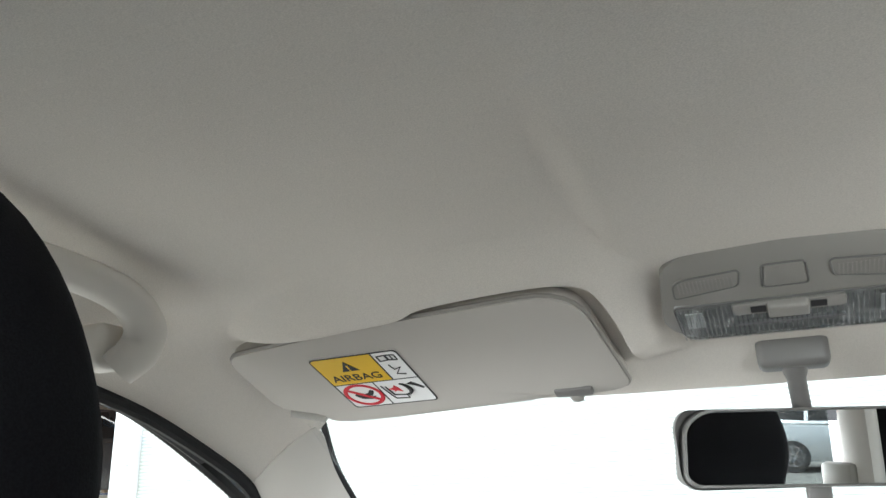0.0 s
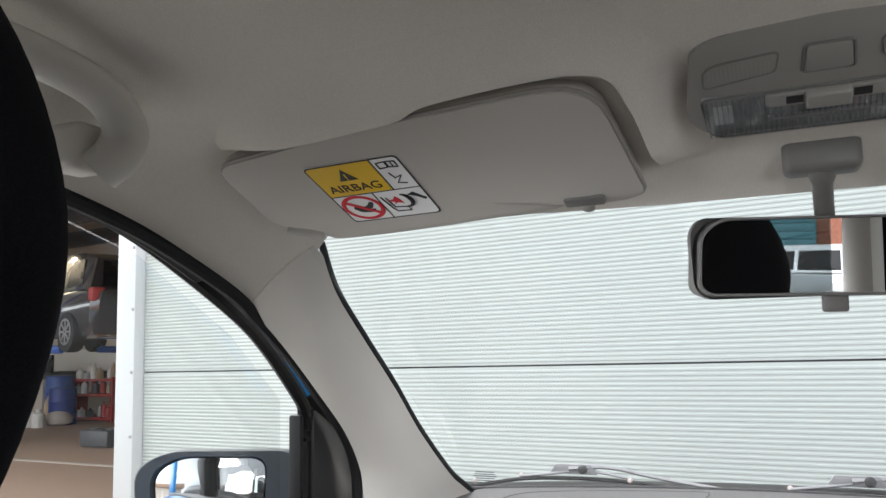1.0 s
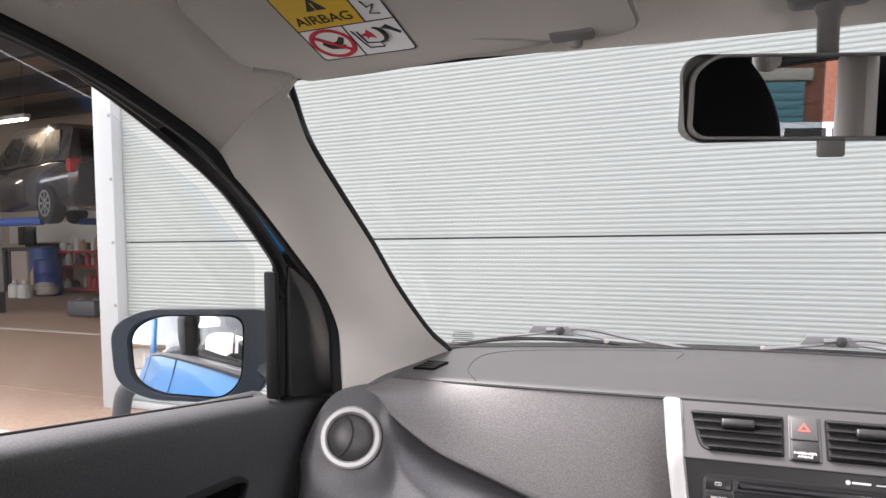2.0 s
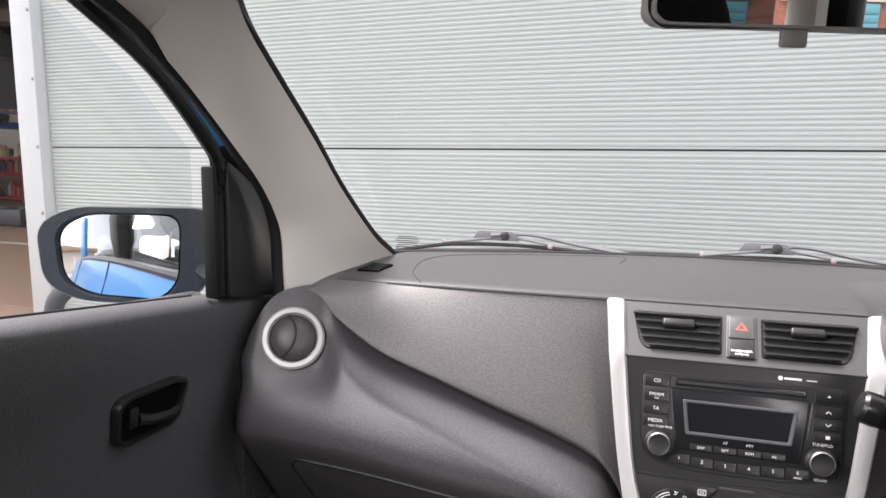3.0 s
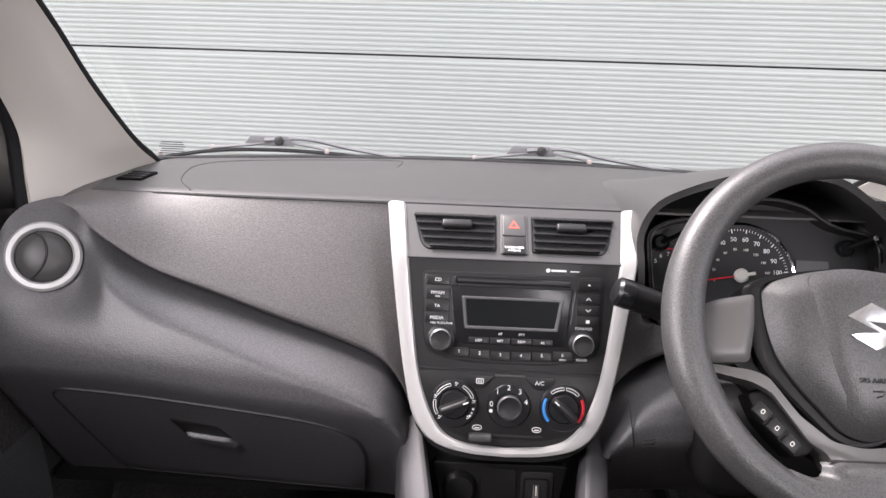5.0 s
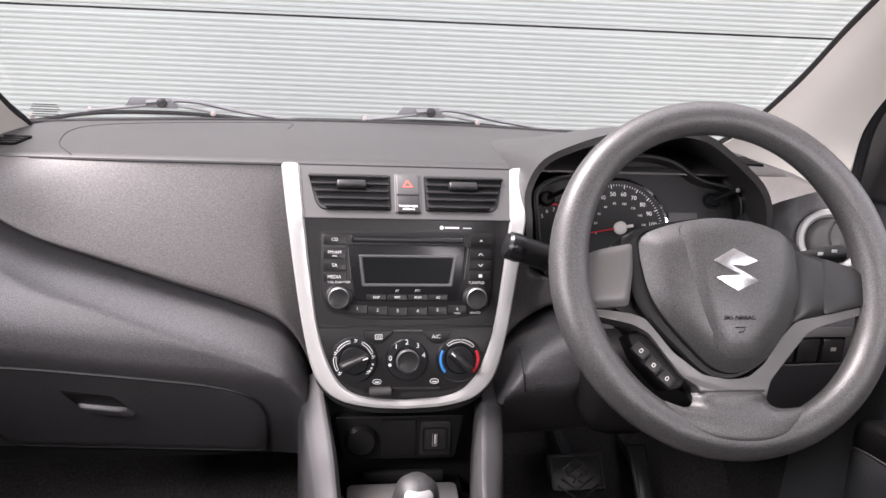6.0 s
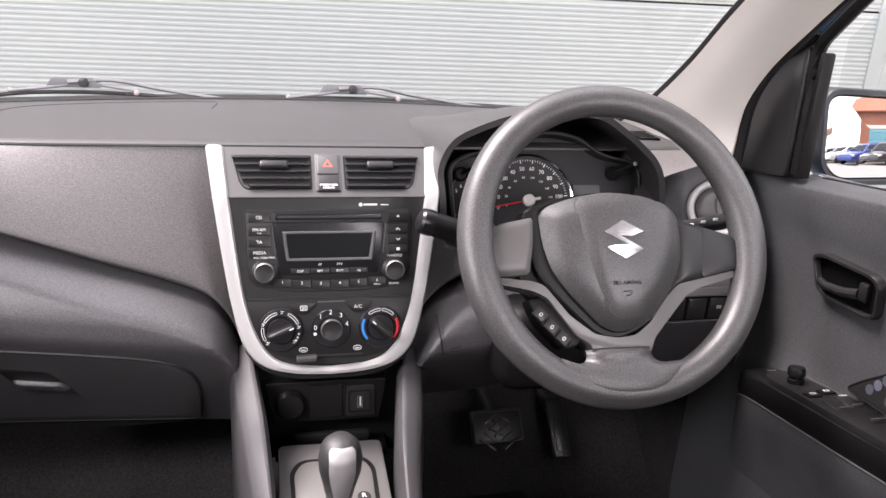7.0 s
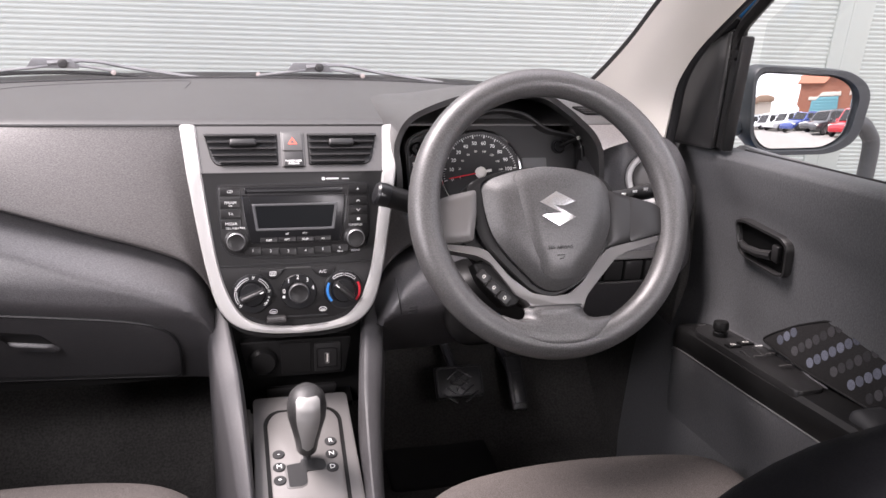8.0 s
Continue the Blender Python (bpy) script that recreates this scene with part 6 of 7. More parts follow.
for k in range(9):
    a = radians(192 - k * 185 / 8.05)
    words(str(k * 20), 0.0044, sc @ Matrix.Translation((0.0330 * math.cos(a), 0.0330 * math.sin(a), 0.001)), M_OFFWHITE, spd)
a = radians(190)
part("needle", box((0.5 * 0.05, 0, 0.004), (0.052, 0.0018, 0.001), 0.0003, m=sc @ Matrix.Rotation(a, 4, "Z")), M_RED, spd)
part("needle_hub", lathe([(0.0085, 0.001), (0.0085, 0.006), (0.006, 0.008), (0.001, 0.008)], sc, 24), M_OFFWHITE, spd)
part("needle_tail", box((-0.008, 0, 0.006), (0.018, 0.004, 0.002), 0.0008, m=sc @ Matrix.Rotation(a, 4, "Z")), M_OFFWHITE, spd)
tc = IM @ Matrix.Translation((-0.108, 0.005, -0.003))
tach = part("rev_counter", lathe([(0.030, 0.0), (0.030, 0.004), (0.0285, 0.005), (0.028, 0.001)], tc, 40, cap=False), M_DISPRIM, clus)
for k, t in enumerate(("5", "6", "7", "8")):
    a = radians(150 - 30 * k)
    words(t, 0.0070, tc @ Matrix.Translation((0.018 * math.cos(a), 0.018 * math.sin(a), 0.001)), M_WHITE, tach)
arc_pts = [tc @ Vector((0.025 * math.cos(radians(120 - 3 * k)), 0.025 * math.sin(radians(120 - 3 * k)), 0.001)) for k in range(20)]
part("red_zone", tube(arc_pts, 0.0012, 6), M_RED, tach)
for x, y in ((-0.118, 0.036), (0.108, 0.038)):
    kn = part("trip_knob", lathe([(0.010, -0.002), (0.010, 0.006), (0.0085, 0.008), (0.007, 0.006)], IM @ Matrix.Translation((x, y, 0)), 24), M_GLOSS, clus)
    part("stem", tube([IM @ Vector((x, y, 0.002)), IM @ Vector((x + 0.02, y + 0.008, 0.03))], 0.0032, 10), M_BLACK, kn)
    part("stem_tip", tube([IM @ Vector((x + 0.02, y + 0.008, 0.028)), IM @ Vector((x + 0.0225, y + 0.009, 0.032))], 0.0030, 10), M_OFFWHITE, kn)
part("trip_display", prism(rrect(0.04, 0.016, 0.002, 3, 0.068, 0.014), IM, -0.004, -0.002), M_DISPRIM, clus)
# hood
HA = [(0.152, 0.79), (0.148, 0.84), (0.144, 0.875), (0.158, 0.906), (0.190, 0.924), (0.236, 0.939), (0.288, 0.946), (0.345, 0.942), (0.382, 0.922), (0.405, 0.905), (0.428, 0.885), (0.441, 0.862), (0.448, 0.825), (0.450, 0.79)]
HB = [(0.138, 0.79), (0.134, 0.84), (0.132, 0.875), (0.150, 0.888), (0.190, 0.891), (0.236, 0.893), (0.288, 0.894), (0.345, 0.894), (0.39, 0.892), (0.425, 0.889), (0.44, 0.884), (0.455, 0.862), (0.460, 0.825), (0.462, 0.79)]


def hood(u, v):
    a = spline([(p[0], 0, p[1]) for p in HA], 60)
    b = spline([(p[0], 0, p[1]) for p in HB], 60)
    k = min(59, round(u * 59))
    t = v
    z = a[k].z + (b[k].z - a[k].z) * t ** 1.6
    x = a[k].x + (b[k].x - a[k].x) * t
    return (x, 0.795 + 0.245 * t, z)


part("hood", thick(grid(hood, 60, 20), -0.008), M_DASHTOP, clus)
# driver's switches, let into the beam under the wheel
sp = thing("switch_panel", (0.482, 0.760, 0.694), "row of black switches in the driver's dashboard beam", "switch panel")
part("housing", box((0.482, 0.756, 0.694), (0.130, 0.030, 0.035), 0.003), M_VOID, sp)
part("upper_lip", prism(roundpoly([(-0.066, -0.004), (0.066, -0.003), (0.072, 0.009), (-0.060, 0.008)], 0.003), plane_at((0.484, 0.742, 0.7155), (1, 0, 0), (0, -1, 0.5)), -0.012, 0.001, 0.001), M_BEZEL, sp)
part("lower_lip", tube([(0.418, 0.7425, 0.6755), (0.48, 0.7405, 0.6750), (0.546, 0.7425, 0.6762)], 0.0016, 8), M_BEZEL, sp)
for k, x in enumerate((0.433, 0.465, 0.497, 0.530)):
    sk = part("switch", box((x, 0.745, 0.6945), (0.0285, 0.012, 0.0310), 0.0020), M_PANEL, sp)
    if k == 0:
        part("switch_sign", tube([(x + 0.0055 * math.cos(a), 0.7384, 0.697 + 0.0045 * math.sin(a)) for a in [-1.0 + 5.2 * q / 12 for q in range(13)]], 0.0006, 5), M_OFFWHITE, sk)
        part("switch_sign", box((x, 0.7385, 0.6845), (0.012, 0.0008, 0.0010)), M_OFFWHITE, sk)
    if k == 3:
        part("switch_sign", box((x, 0.7385, 0.697), (0.007, 0.0008, 0.0045)), M_GREYDK, sk)


def pedal(x, w, h, m, label):
    p = thing("pedal", m.translation, label, "pedal", "pedals")
    part("pad", box((0, 0, 0), (w, h, 0.014), 0.005, 3, m=m), M_PEDAL, p)
    if w > 0.06:  # crossed bars in a rim
        part("tread_rim", ring_prism(rrect(w * 0.96, h * 0.94, 0.008), rrect(w * 0.88, h * 0.82, 0.006), m, 0.006, 0.0095, 0.001), M_PEDAL, p)
        for k in range(-2, 3):
            part("rib", box((k * w * 0.15 - w * 0.10, 0, 0.0085), (0.004, h * 0.52, 0.004), 0.001, m=m @ pose(0, 0, 0, 0, 0, 55)), M_PEDAL, p)
            part("rib", box((k * w * 0.15 + w * 0.10, 0, 0.0085), (0.004, h * 0.52, 0.004), 0.001, m=m @ pose(0, 0, 0, 0, 0, -55)), M_PEDAL, p)
    else:
        part("tread", box((0, -h * 0.1, 0.0085), (w * 0.62, h * 0.55, 0.003), 0.001, m=m), M_PEDAL, p)
    part("arm", tube([m @ Vector((0, 0, 0)), m @ Vector((-0.01, 0.10, -0.06)), m @ Vector((-0.01, 0.22, -0.05))], 0.009, 8), M_DKGREY, p)


pedal(0, 0.094, 0.062, plane_at((0.314, 1.0, 0.354), (1, 0, 0.02), (0, -0.75, 0.65)), "ribbed black brake pedal")
pedal(0, 0.034, 0.110, plane_at((0.439, 1.02, 0.328), (1, 0, 0.02), (0, -0.75, 0.65)), "narrow black accelerator pedal beside the brake")
solo("heel_mat", box((0.268, 0.925, 0.218), (0.205, 0.12, 0.022), 0.006), M_RUBBER, "black rubber heel pad on the carpet", "mat")

# ---- sun visor with its airbag label ----
VM = plane_at((-0.3, 0.45, 1.266), (1, 0, 0), (0, -0.4, -1))
VO = roundpoly([(-0.180, 0.038), (-0.02, 0.062), (0.157, 0.074), (0.172, -0.068), (0.150, -0.075), (0.142, -0.066), (0.108, -0.066), (0.100, -0.077), (-0.064, -0.094), (-0.132, -0.097), (-0.146, -0.076), (-0.182, -0.062)], [0.022, 0.05, 0.04, 0.022, 0.006, 0.004, 0.004, 0.006, 0.05, 0.008, 0.006, 0.03], 6)


def visor(side, with_label):
    flipm = Matrix.Diagonal((side * -1, 1, 1, 1)) if side > 0 else Matrix.Identity(4)
    m = flipm @ VM
    v = thing("sun_visor", (flipm @ Vector((-0.3, 0.45, 1.29))), "warm grey vinyl sun visor folded up against the headliner", "sun visor", "sun visors")
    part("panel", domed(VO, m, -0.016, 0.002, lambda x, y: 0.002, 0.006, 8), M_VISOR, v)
    # dark rim tube, drawn for the shade in the gap round the visor
    part("welt", tube([m @ Vector((x * 1.004, y * 1.006, -0.0050)) for x, y in VO], 0.0020, 6, closed=True), M_GREYDK, v)
    # the pocket of the headliner that takes the visor
    path = spline([(-0.172, 0.0425, 0), (-0.15, 0.0460, 0), (-0.10, 0.0540, 0), (-0.02, 0.0640, 0), (0.012, 0.0685, 0), (0.037, 0.0795, 0), (0.075, 0.085, 0), (0.115, 0.0885, 0), (0.150, 0.0880, 0), (0.171, 0.0776, 0), (0.1795, 0.041, 0), (0.183, 0.0, 0), (0.186, -0.045, 0), (0.188, -0.075, 0)], 75)
    bm = bmesh.new()
    rows = []
    for i, p in enumerate(path):
        t = path[min(i + 1, 74)] - path[max(i - 1, 0)]
        o = Vector((-t.y, t.x, 0)).normalized()
        amp = ease(i / 14) * min(1, (74 - i) / 10)
        wide = 1.0 if i < 40 else min(1, max(0.42, 1 - 0.58 * (i - 44) / 10))
        row = []
        for off, h in ((0, None), (0.0, 0.02), (0.0012, 0.0), (0.010, 0.02), (0.022, 0.10), (0.036, 0.26), (0.052, 0.46), (0.068, 0.67), (0.084, 0.85), (0.10, 0.96), (0.115, 1.0)):
            off *= wide * (0.15 + 0.85 * ease(i / 26))
            q = m @ (p + o * off)
            up = ceiling_z(q.x, q.y) + (0.004 if h is None else 0.0006) - q.z
            row.append(bm.verts.new((q.x, q.y, q.z + (up if h is None else up * (1 - amp * (1 - h)) - 0.0015 * amp * (1 - h)))))
        rows.append(row)
    for a, b in zip(rows, rows[1:]):
        for k in range(len(a) - 1):
            bm.faces.new((a[k], a[k + 1], b[k + 1], b[k]))
    solo("headliner_pocket", bm, M_HEAD, "fabric headliner lip of the visor pocket", "headliner", "visor pockets", "structure")
    part("pivot", tube([m @ Vector((-0.172, -0.070, -0.004)), m @ Vector((-0.140, -0.086, -0.004))], 0.0065, 12), M_GREYPL, v)
    cl = part("clip", box((0.124, -0.060, 0.000), (0.034, 0.013, 0.013), 0.003, m=m), M_MIRFRAME, v)
    part("clip_pin", lathe([(0.006, -0.01), (0.006, 0.006), (0.003, 0.008)], m @ Matrix.Translation((0.125, -0.069, 0)), 14), M_LAMP, cl)
    return v, m


vis, vm = visor(-1, True)
visor(1, False)
LM = vm @ Matrix.Translation((-0.0465, -0.0125, 0.0042)) @ pose(0, 0, 0, 0, 0, 2.5)
lab = tagged(part("airbag_label", prism(rrect(0.088, 0.088, 0.005), LM, -0.001, 0.0003), M_WHITE, None), "yellow and white airbag warning label on the sun visor", "label")
part("edge", ring_prism(rrect(0.0885, 0.0885, 0.005), rrect(0.0865, 0.0865, 0.005), LM, 0.0, 0.0006), M_INK, lab)
yel = part("yellow_field", prism(roundpoly([(-0.0430, -0.0005), (0.0180, -0.0005), (0.0180, 0.0430), (-0.0430, 0.0430)], [0.0005, 0.0005, 0.0005, 0.004]), LM, 0.0, 0.0006), M_YELLOW, lab)
for a, b in (((-0.043, -0.0015), (0.043, -0.0015)), ((0.019, 0.043), (0.019, -0.0015)), ((-0.003, -0.0015), (-0.003, -0.043))):
    c = ((a[0] + b[0]) / 2, (a[1] + b[1]) / 2, 0.0005)
    part("rule", box(c, (abs(a[0] - b[0]) + 0.001, abs(a[1] - b[1]) + 0.001, 0.0003), m=LM), M_INK, lab)
words("AIRBAG", 0.0148, LM @ Matrix.Translation((-0.0125, 0.0095, 0.0008)), M_INK, lab, depth=0.0002)
part("warning_triangle", prism([(-0.0205, 0.0210), (-0.0030, 0.0210), (-0.0118, 0.0370)], LM, 0.0004, 0.0009), M_INK, lab)
part("warning_mark", box((-0.0118, 0.0275, 0.0010), (0.0014, 0.0060, 0.0003), m=LM), M_YELLOW, lab)
part("warning_mark", box((-0.0118, 0.0226, 0.0010), (0.0014, 0.0014, 0.0003), m=LM), M_YELLOW, lab)
part("prohibition_ring", tube([LM @ Vector((-0.0230 + 0.0178 * math.cos(a), -0.0222 + 0.0178 * math.sin(a), 0.0006)) for a in [2 * math.pi * i / 40 for i in range(40)]], 0.0021, 6, closed=True, flat=0.2, up=tuple(LM.to_3x3() @ Vector((0, 0, 1)))), M_RED, lab)
part("prohibition_bar", box((0, 0, 0.0008), (0.034, 0.0036, 0.0004), m=LM @ Matrix.Translation((-0.0230, -0.0222, 0)) @ pose(0, 0, 0, 0, 0, -40)), M_RED, lab)
part("seat_sign", prism(roundpoly([(-0.033, -0.022), (-0.028, -0.029), (-0.016, -0.031), (-0.012, -0.026), (-0.024, -0.0255), (-0.030, -0.018)], 0.002), LM, 0.0003, 0.0007), M_INK, lab)
part("seat_sign", prism(roundpoly([(-0.024, -0.022), (-0.015, -0.025), (-0.010, -0.017), (-0.013, -0.014), (-0.018, -0.020)], 0.002), LM, 0.0003, 0.0007), M_INK, lab)
for s in (-1, 1):
    part("manual_sign", ring_prism(roundpoly([(0.0310, 0.0300), (0.0310 + s * 0.0090, 0.0290), (0.0310 + s * 0.0090, 0.0380), (0.0310, 0.0390)], 0.001), roundpoly([(0.0310 + s * 0.0010, 0.0312), (0.0310 + s * 0.0078, 0.0303), (0.0310 + s * 0.0078, 0.0368), (0.0310 + s * 0.0010, 0.0378)], 0.001), LM, 0.0003, 0.0007), M_INK, lab)
part("manual_mark", box((0.0355, 0.0340, 0.0006), (0.0012, 0.0050, 0.0003), m=LM), M_INK, lab)
part("belt_sign", tube([LM @ Vector(p) for p in ((0.0270, 0.0230, 0.0006), (0.0290, 0.0150, 0.0006), (0.0360, 0.0180, 0.0006), (0.0280, 0.0080, 0.0006), (0.0360, 0.0060, 0.0006))], 0.0006, 5), M_INK, lab)
part("seat_outline", tube([LM @ Vector(p) for p in ((0.0010, -0.0100, 0.0006), (0.0040, -0.0280, 0.0006), (0.0060, -0.0340, 0.0006), (0.0190, -0.0350, 0.0006), (0.0190, -0.0290, 0.0006), (0.0070, -0.0270, 0.0006), (0.0050, -0.0120, 0.0006))], 0.0006, 5), M_INK, lab)
part("airbag_sign", tube([LM @ Vector((0.0195 + 0.0075 * math.cos(a), -0.0190 + 0.0095 * math.sin(a), 0.0006)) for a in [-1.7 + 3.2 * i / 14 for i in range(15)]], [0.0006 + 0.0015 * math.sin(math.pi * i / 14) for i in range(15)], 6), M_INK, lab)
part("impact_sign", prism([(0.0060, -0.0170), (0.0110, -0.0150), (0.0140, -0.0110), (0.0165, -0.0160), (0.0180, -0.0230), (0.0130, -0.0205), (0.0100, -0.0225), (0.0105, -0.0195)], LM, 0.0003, 0.0007), M_RED, lab)
part("dash_sign", prism([(0.0270, -0.0110), (0.0330, -0.0080), (0.0420, -0.0190), (0.0400, -0.0210), (0.0340, -0.0150)], LM, 0.0003, 0.0007), M_INK, lab)

# ---- roof lamp ----
DM = plane_at((0, 0.4125, 1.2800), (1, 0, 0), (0, -0.42, -1))
lamp = thing("roof_lamp", (0, 0.43, 1.30), "grey roof console with a ribbed clear lamp lens, switched off", "roof lamp")
part("surround", domed(roundpoly([(-0.078, 0.044), (-0.066, 0.056), (0.0, 0.069), (0.066, 0.056), (0.078, 0.044), (0.086, -0.018), (0.074, -0.037), (0, -0.040), (-0.074, -0.037), (-0.086, -0.018)], 0.012, 5), DM, -0.02, 0.003, lambda x, y: 0.0, 0.005), M_LAMP, lamp)
for s in (-1, 1):
    part("grille", prism(roundpoly([(s * 0.072, 0.018), (s * 0.029, 0.026), (s * 0.027, 0.043), (s * 0.064, 0.039), (s * 0.071, 0.034)], 0.004), DM, 0.0, 0.0036, 0.0004), M_LAMP, lamp)
    part("grille_edge", tube([DM @ Vector((x, y, 0.0034)) for x, y in roundpoly([(s * 0.072, 0.018), (s * 0.029, 0.026), (s * 0.027, 0.043), (s * 0.064, 0.039), (s * 0.071, 0.034)], 0.004)], 0.0008, 6, closed=True), M_MIRFRAME, lamp)
    for k in range(15):
        x = s * (0.0325 + 0.0025 * k)
        part("grille_rib", box((x, 0.0305, 0.0037), (0.0009, 0.013, 0.0004), m=DM), M_GREYDK, lamp)
part("button", prism(roundpoly([(-0.0135, 0.022), (0.0135, 0.022), (0.0120, 0.044), (-0.0120, 0.044)], 0.003), DM, 0.0, 0.0042, 0.001), M_LAMP, lamp)
part("button_edge", tube([DM @ Vector((x, y, 0.0032)) for x, y in roundpoly([(-0.0145, 0.021), (0.0145, 0.021), (0.0130, 0.045), (-0.0130, 0.045)], 0.003)], 0.0009, 6, closed=True), M_MIRFRAME, lamp)
lens_o = roundpoly([(-0.075, 0.008), (0.075, 0.008), (0.073, -0.026), (0.066, -0.033), (-0.066, -0.033), (-0.073, -0.026)], 0.005, 4)
part("lamp_well", prism(lens_o, DM, 0.0, 0.0034), M_LAMPWELL, lamp)
part("lens_edge", tube([DM @ Vector((x, y, 0.0036)) for x, y in lens_o], 0.0008, 6, closed=True), M_MIRFRAME, lamp)
ln = part("lens", prism(lens_o, DM, 0.0044, 0.0056, 0.0005), M_LENS, lamp, "ribbed clear plastic lens")
for k in range(46):
    x = -0.0715 + k * 0.00318
    part("lens_rib", tube([DM @ Vector((x, 0.006, 0.0056)), DM @ Vector((x, -0.031, 0.0056))], 0.0006, 5), M_LENS, ln)
part("bulb", tube([DM @ Vector((-0.035, -0.018, 0.0036)), DM @ Vector((0.035, -0.018, 0.0036))], 0.0022, 8), M_SATIN, lamp)
for s in (-1, 1):
    part("bulb_clip", box((s * 0.062, -0.010, 0.0038), (0.012, 0.018, 0.0008), m=DM), M_WHITE, lamp)
sw = part("switch_track", prism(rrect(0.072, 0.0120, 0.004, 4, 0.0, 0.001), DM, 0.003, 0.0066, 0.001), M_LAMP, lamp)
part("switch", box((0.0, 0.001, 0.008), (0.026, 0.013, 0.007), 0.002, 3, m=DM), M_LAMP, sw)
for s in (-1, 1):
    part("switch_slot", box((s * 0.019, 0.001, 0.0066), (0.010, 0.007, 0.0008), m=DM), M_INK, sw)

# ---- room mirror ----
rmir = thing("room_mirror", (0, 0.565, 1.26), "grey framed room mirror on a ceiling stem", "mirror")
part("bracket", box((0, 0.527, 1.2615), (0.054, 0.032, 0.027), 0.006, 3), M_MIRFRAME, rmir)
part("stem", tube(spline([(0, 0.520, 1.266), (0, 0.530, 1.246), (0.001, 0.556, 1.226), (0.003, 0.582, 1.198)], 16), [0.0095] * 6 + [0.0075] * 10, 14), M_MIRFRAME, rmir)
MM = plane_at((0.006, 0.556, 1.1885), (math.cos(radians(23)), math.sin(radians(23)), 0.0), (math.sin(radians(23)), -math.cos(radians(23)), -0.055))
mo = roundpoly([(-0.108, -0.024), (-0.100, -0.0305), (0.100, -0.0325), (0.110, -0.024), (0.112, 0.020), (0.104, 0.031), (-0.090, 0.031), (-0.106, 0.018)], 0.010, 6)
mi = [(x * 0.972, y * 0.915) for x, y in mo]
part("frame", ring_prism(mo, mi, MM, -0.022, 0.004, 0.003), M_MIRFRAME, rmir)
part("shell", domed(mo, MM @ pose(0, 0, 0, 0, 180, 0), 0.0, 0.014, lambda x, y: 0.008 * (1 - (x / 0.12) ** 2), 0.008), M_MIRFRAME, rmir)
part("glass", prism(mi, MM, -0.004, 0.0012), M_MIRROR, rmir, smooth=0)
part("night_tab", box((0.000, -0.037, -0.004), (0.020, 0.014, 0.006), 0.002, m=MM), M_MIRFRAME, rmir)

# ---- grab handles ----
for s, y0 in ((-1, 0.0), (1, 0.0), (1, -0.75), (-1, -0.75)):
    g = thing("grab_handle", (s * 0.48, 0.15 + y0, 1.28), "light grey folding grab handle above the door", "grab handle", "grab handles")
    pts = spline([(s * 0.500, 0.012 + y0, 1.268), (s * 0.482, 0.025 + y0, 1.280), (s * 0.460, 0.055 + y0, 1.297), (s * 0.450, 0.13 + y0, 1.308), (s * 0.449, 0.20 + y0, 1.310), (s * 0.452, 0.262 + y0, 1.304), (s * 0.461, 0.296 + y0, 1.288), (s * 0.473, 0.303 + y0, 1.270), (s * 0.486, 0.297 + y0, 1.257)], 44)
    rad = [0.0150 + 0.005 * max(0, 1 - k / 6) + 0.006 * min(1, max(0, (k - 31) / 7)) for k in range(44)]
    part("grip", tube(pts, rad, 16, flat=0.62, up=(0.5 * s, 0.0, 0.85)), M_PILLAR, g)
    for yy, zz in ((0.018, 1.282), (0.292, 1.274)):
        part("foot", box((s * 0.500, yy + y0, zz), (0.034, 0.034, 0.036), 0.008, 3), M_PILLAR, g)

# ---- wipers ----
def wiper(x0, label):
    w = thing("wiper", (x0, 1.245, 0.87), label, "wiper", "windscreen wipers")
    bl = spline([(x0 - 0.190, 1.198, 0.876), (x0 - 0.10, 1.222, 0.889), (x0, 1.233, 0.892), (x0 + 0.10, 1.235, 0.889), (x0 + 0.150, 1.233, 0.884)], 24)
    part("blade", tube(bl, 0.0035, 6), M_RUBBER, w)
    part("bridge", tube(spline([(x0 - 0.105, 1.224, 0.893), (x0 - 0.05, 1.230, 0.899), (x0, 1.235, 0.905), (x0 + 0.04, 1.236, 0.902), (x0 + 0.085, 1.236, 0.895)], 20), 0.0042, 8, flat=0.6), M_WIPER, w)
    part("arm", tube(spline([(x0 - 0.02, 1.234, 0.908), (x0 + 0.02, 1.240, 0.911), (x0 + 0.06, 1.250, 0.908), (x0 + 0.12, 1.262, 0.895), (x0 + 0.25, 1.268, 0.876)], 20), [0.0095] * 6 + [0.0065] * 14, 8, flat=0.5), M_WIPER, w)
    part("arm_plate", box((x0 - 0.012, 1.2325, 0.9075), (0.085, 0.004, 0.017), 0.0018, taper=(0.72, 1)), M_WIPER, w)
    for dx in (-0.185, -0.105, 0.085, 0.145):
        part("rivet", lathe([(0.0046, 0), (0.0040, 0.002), (0.001, 0.003)], Matrix.Translation((x0 + dx, 1.226 - (0.020 if dx < -0.15 else 0.0), 0.894 - (0.010 if abs(dx) > 0.13 else 0.0))) @ pose(0, 0, 0, 70, 0, 0), 10), M_RIVET, w)
    part("pivot_cap", lathe([(0.008, 0), (0.008, 0.004), (0.003, 0.006)], Matrix.Translation((x0 + 0.005, 1.229, 0.907)) @ pose(0, 0, 0, 60, 0, 0), 12), M_BLACK, w)


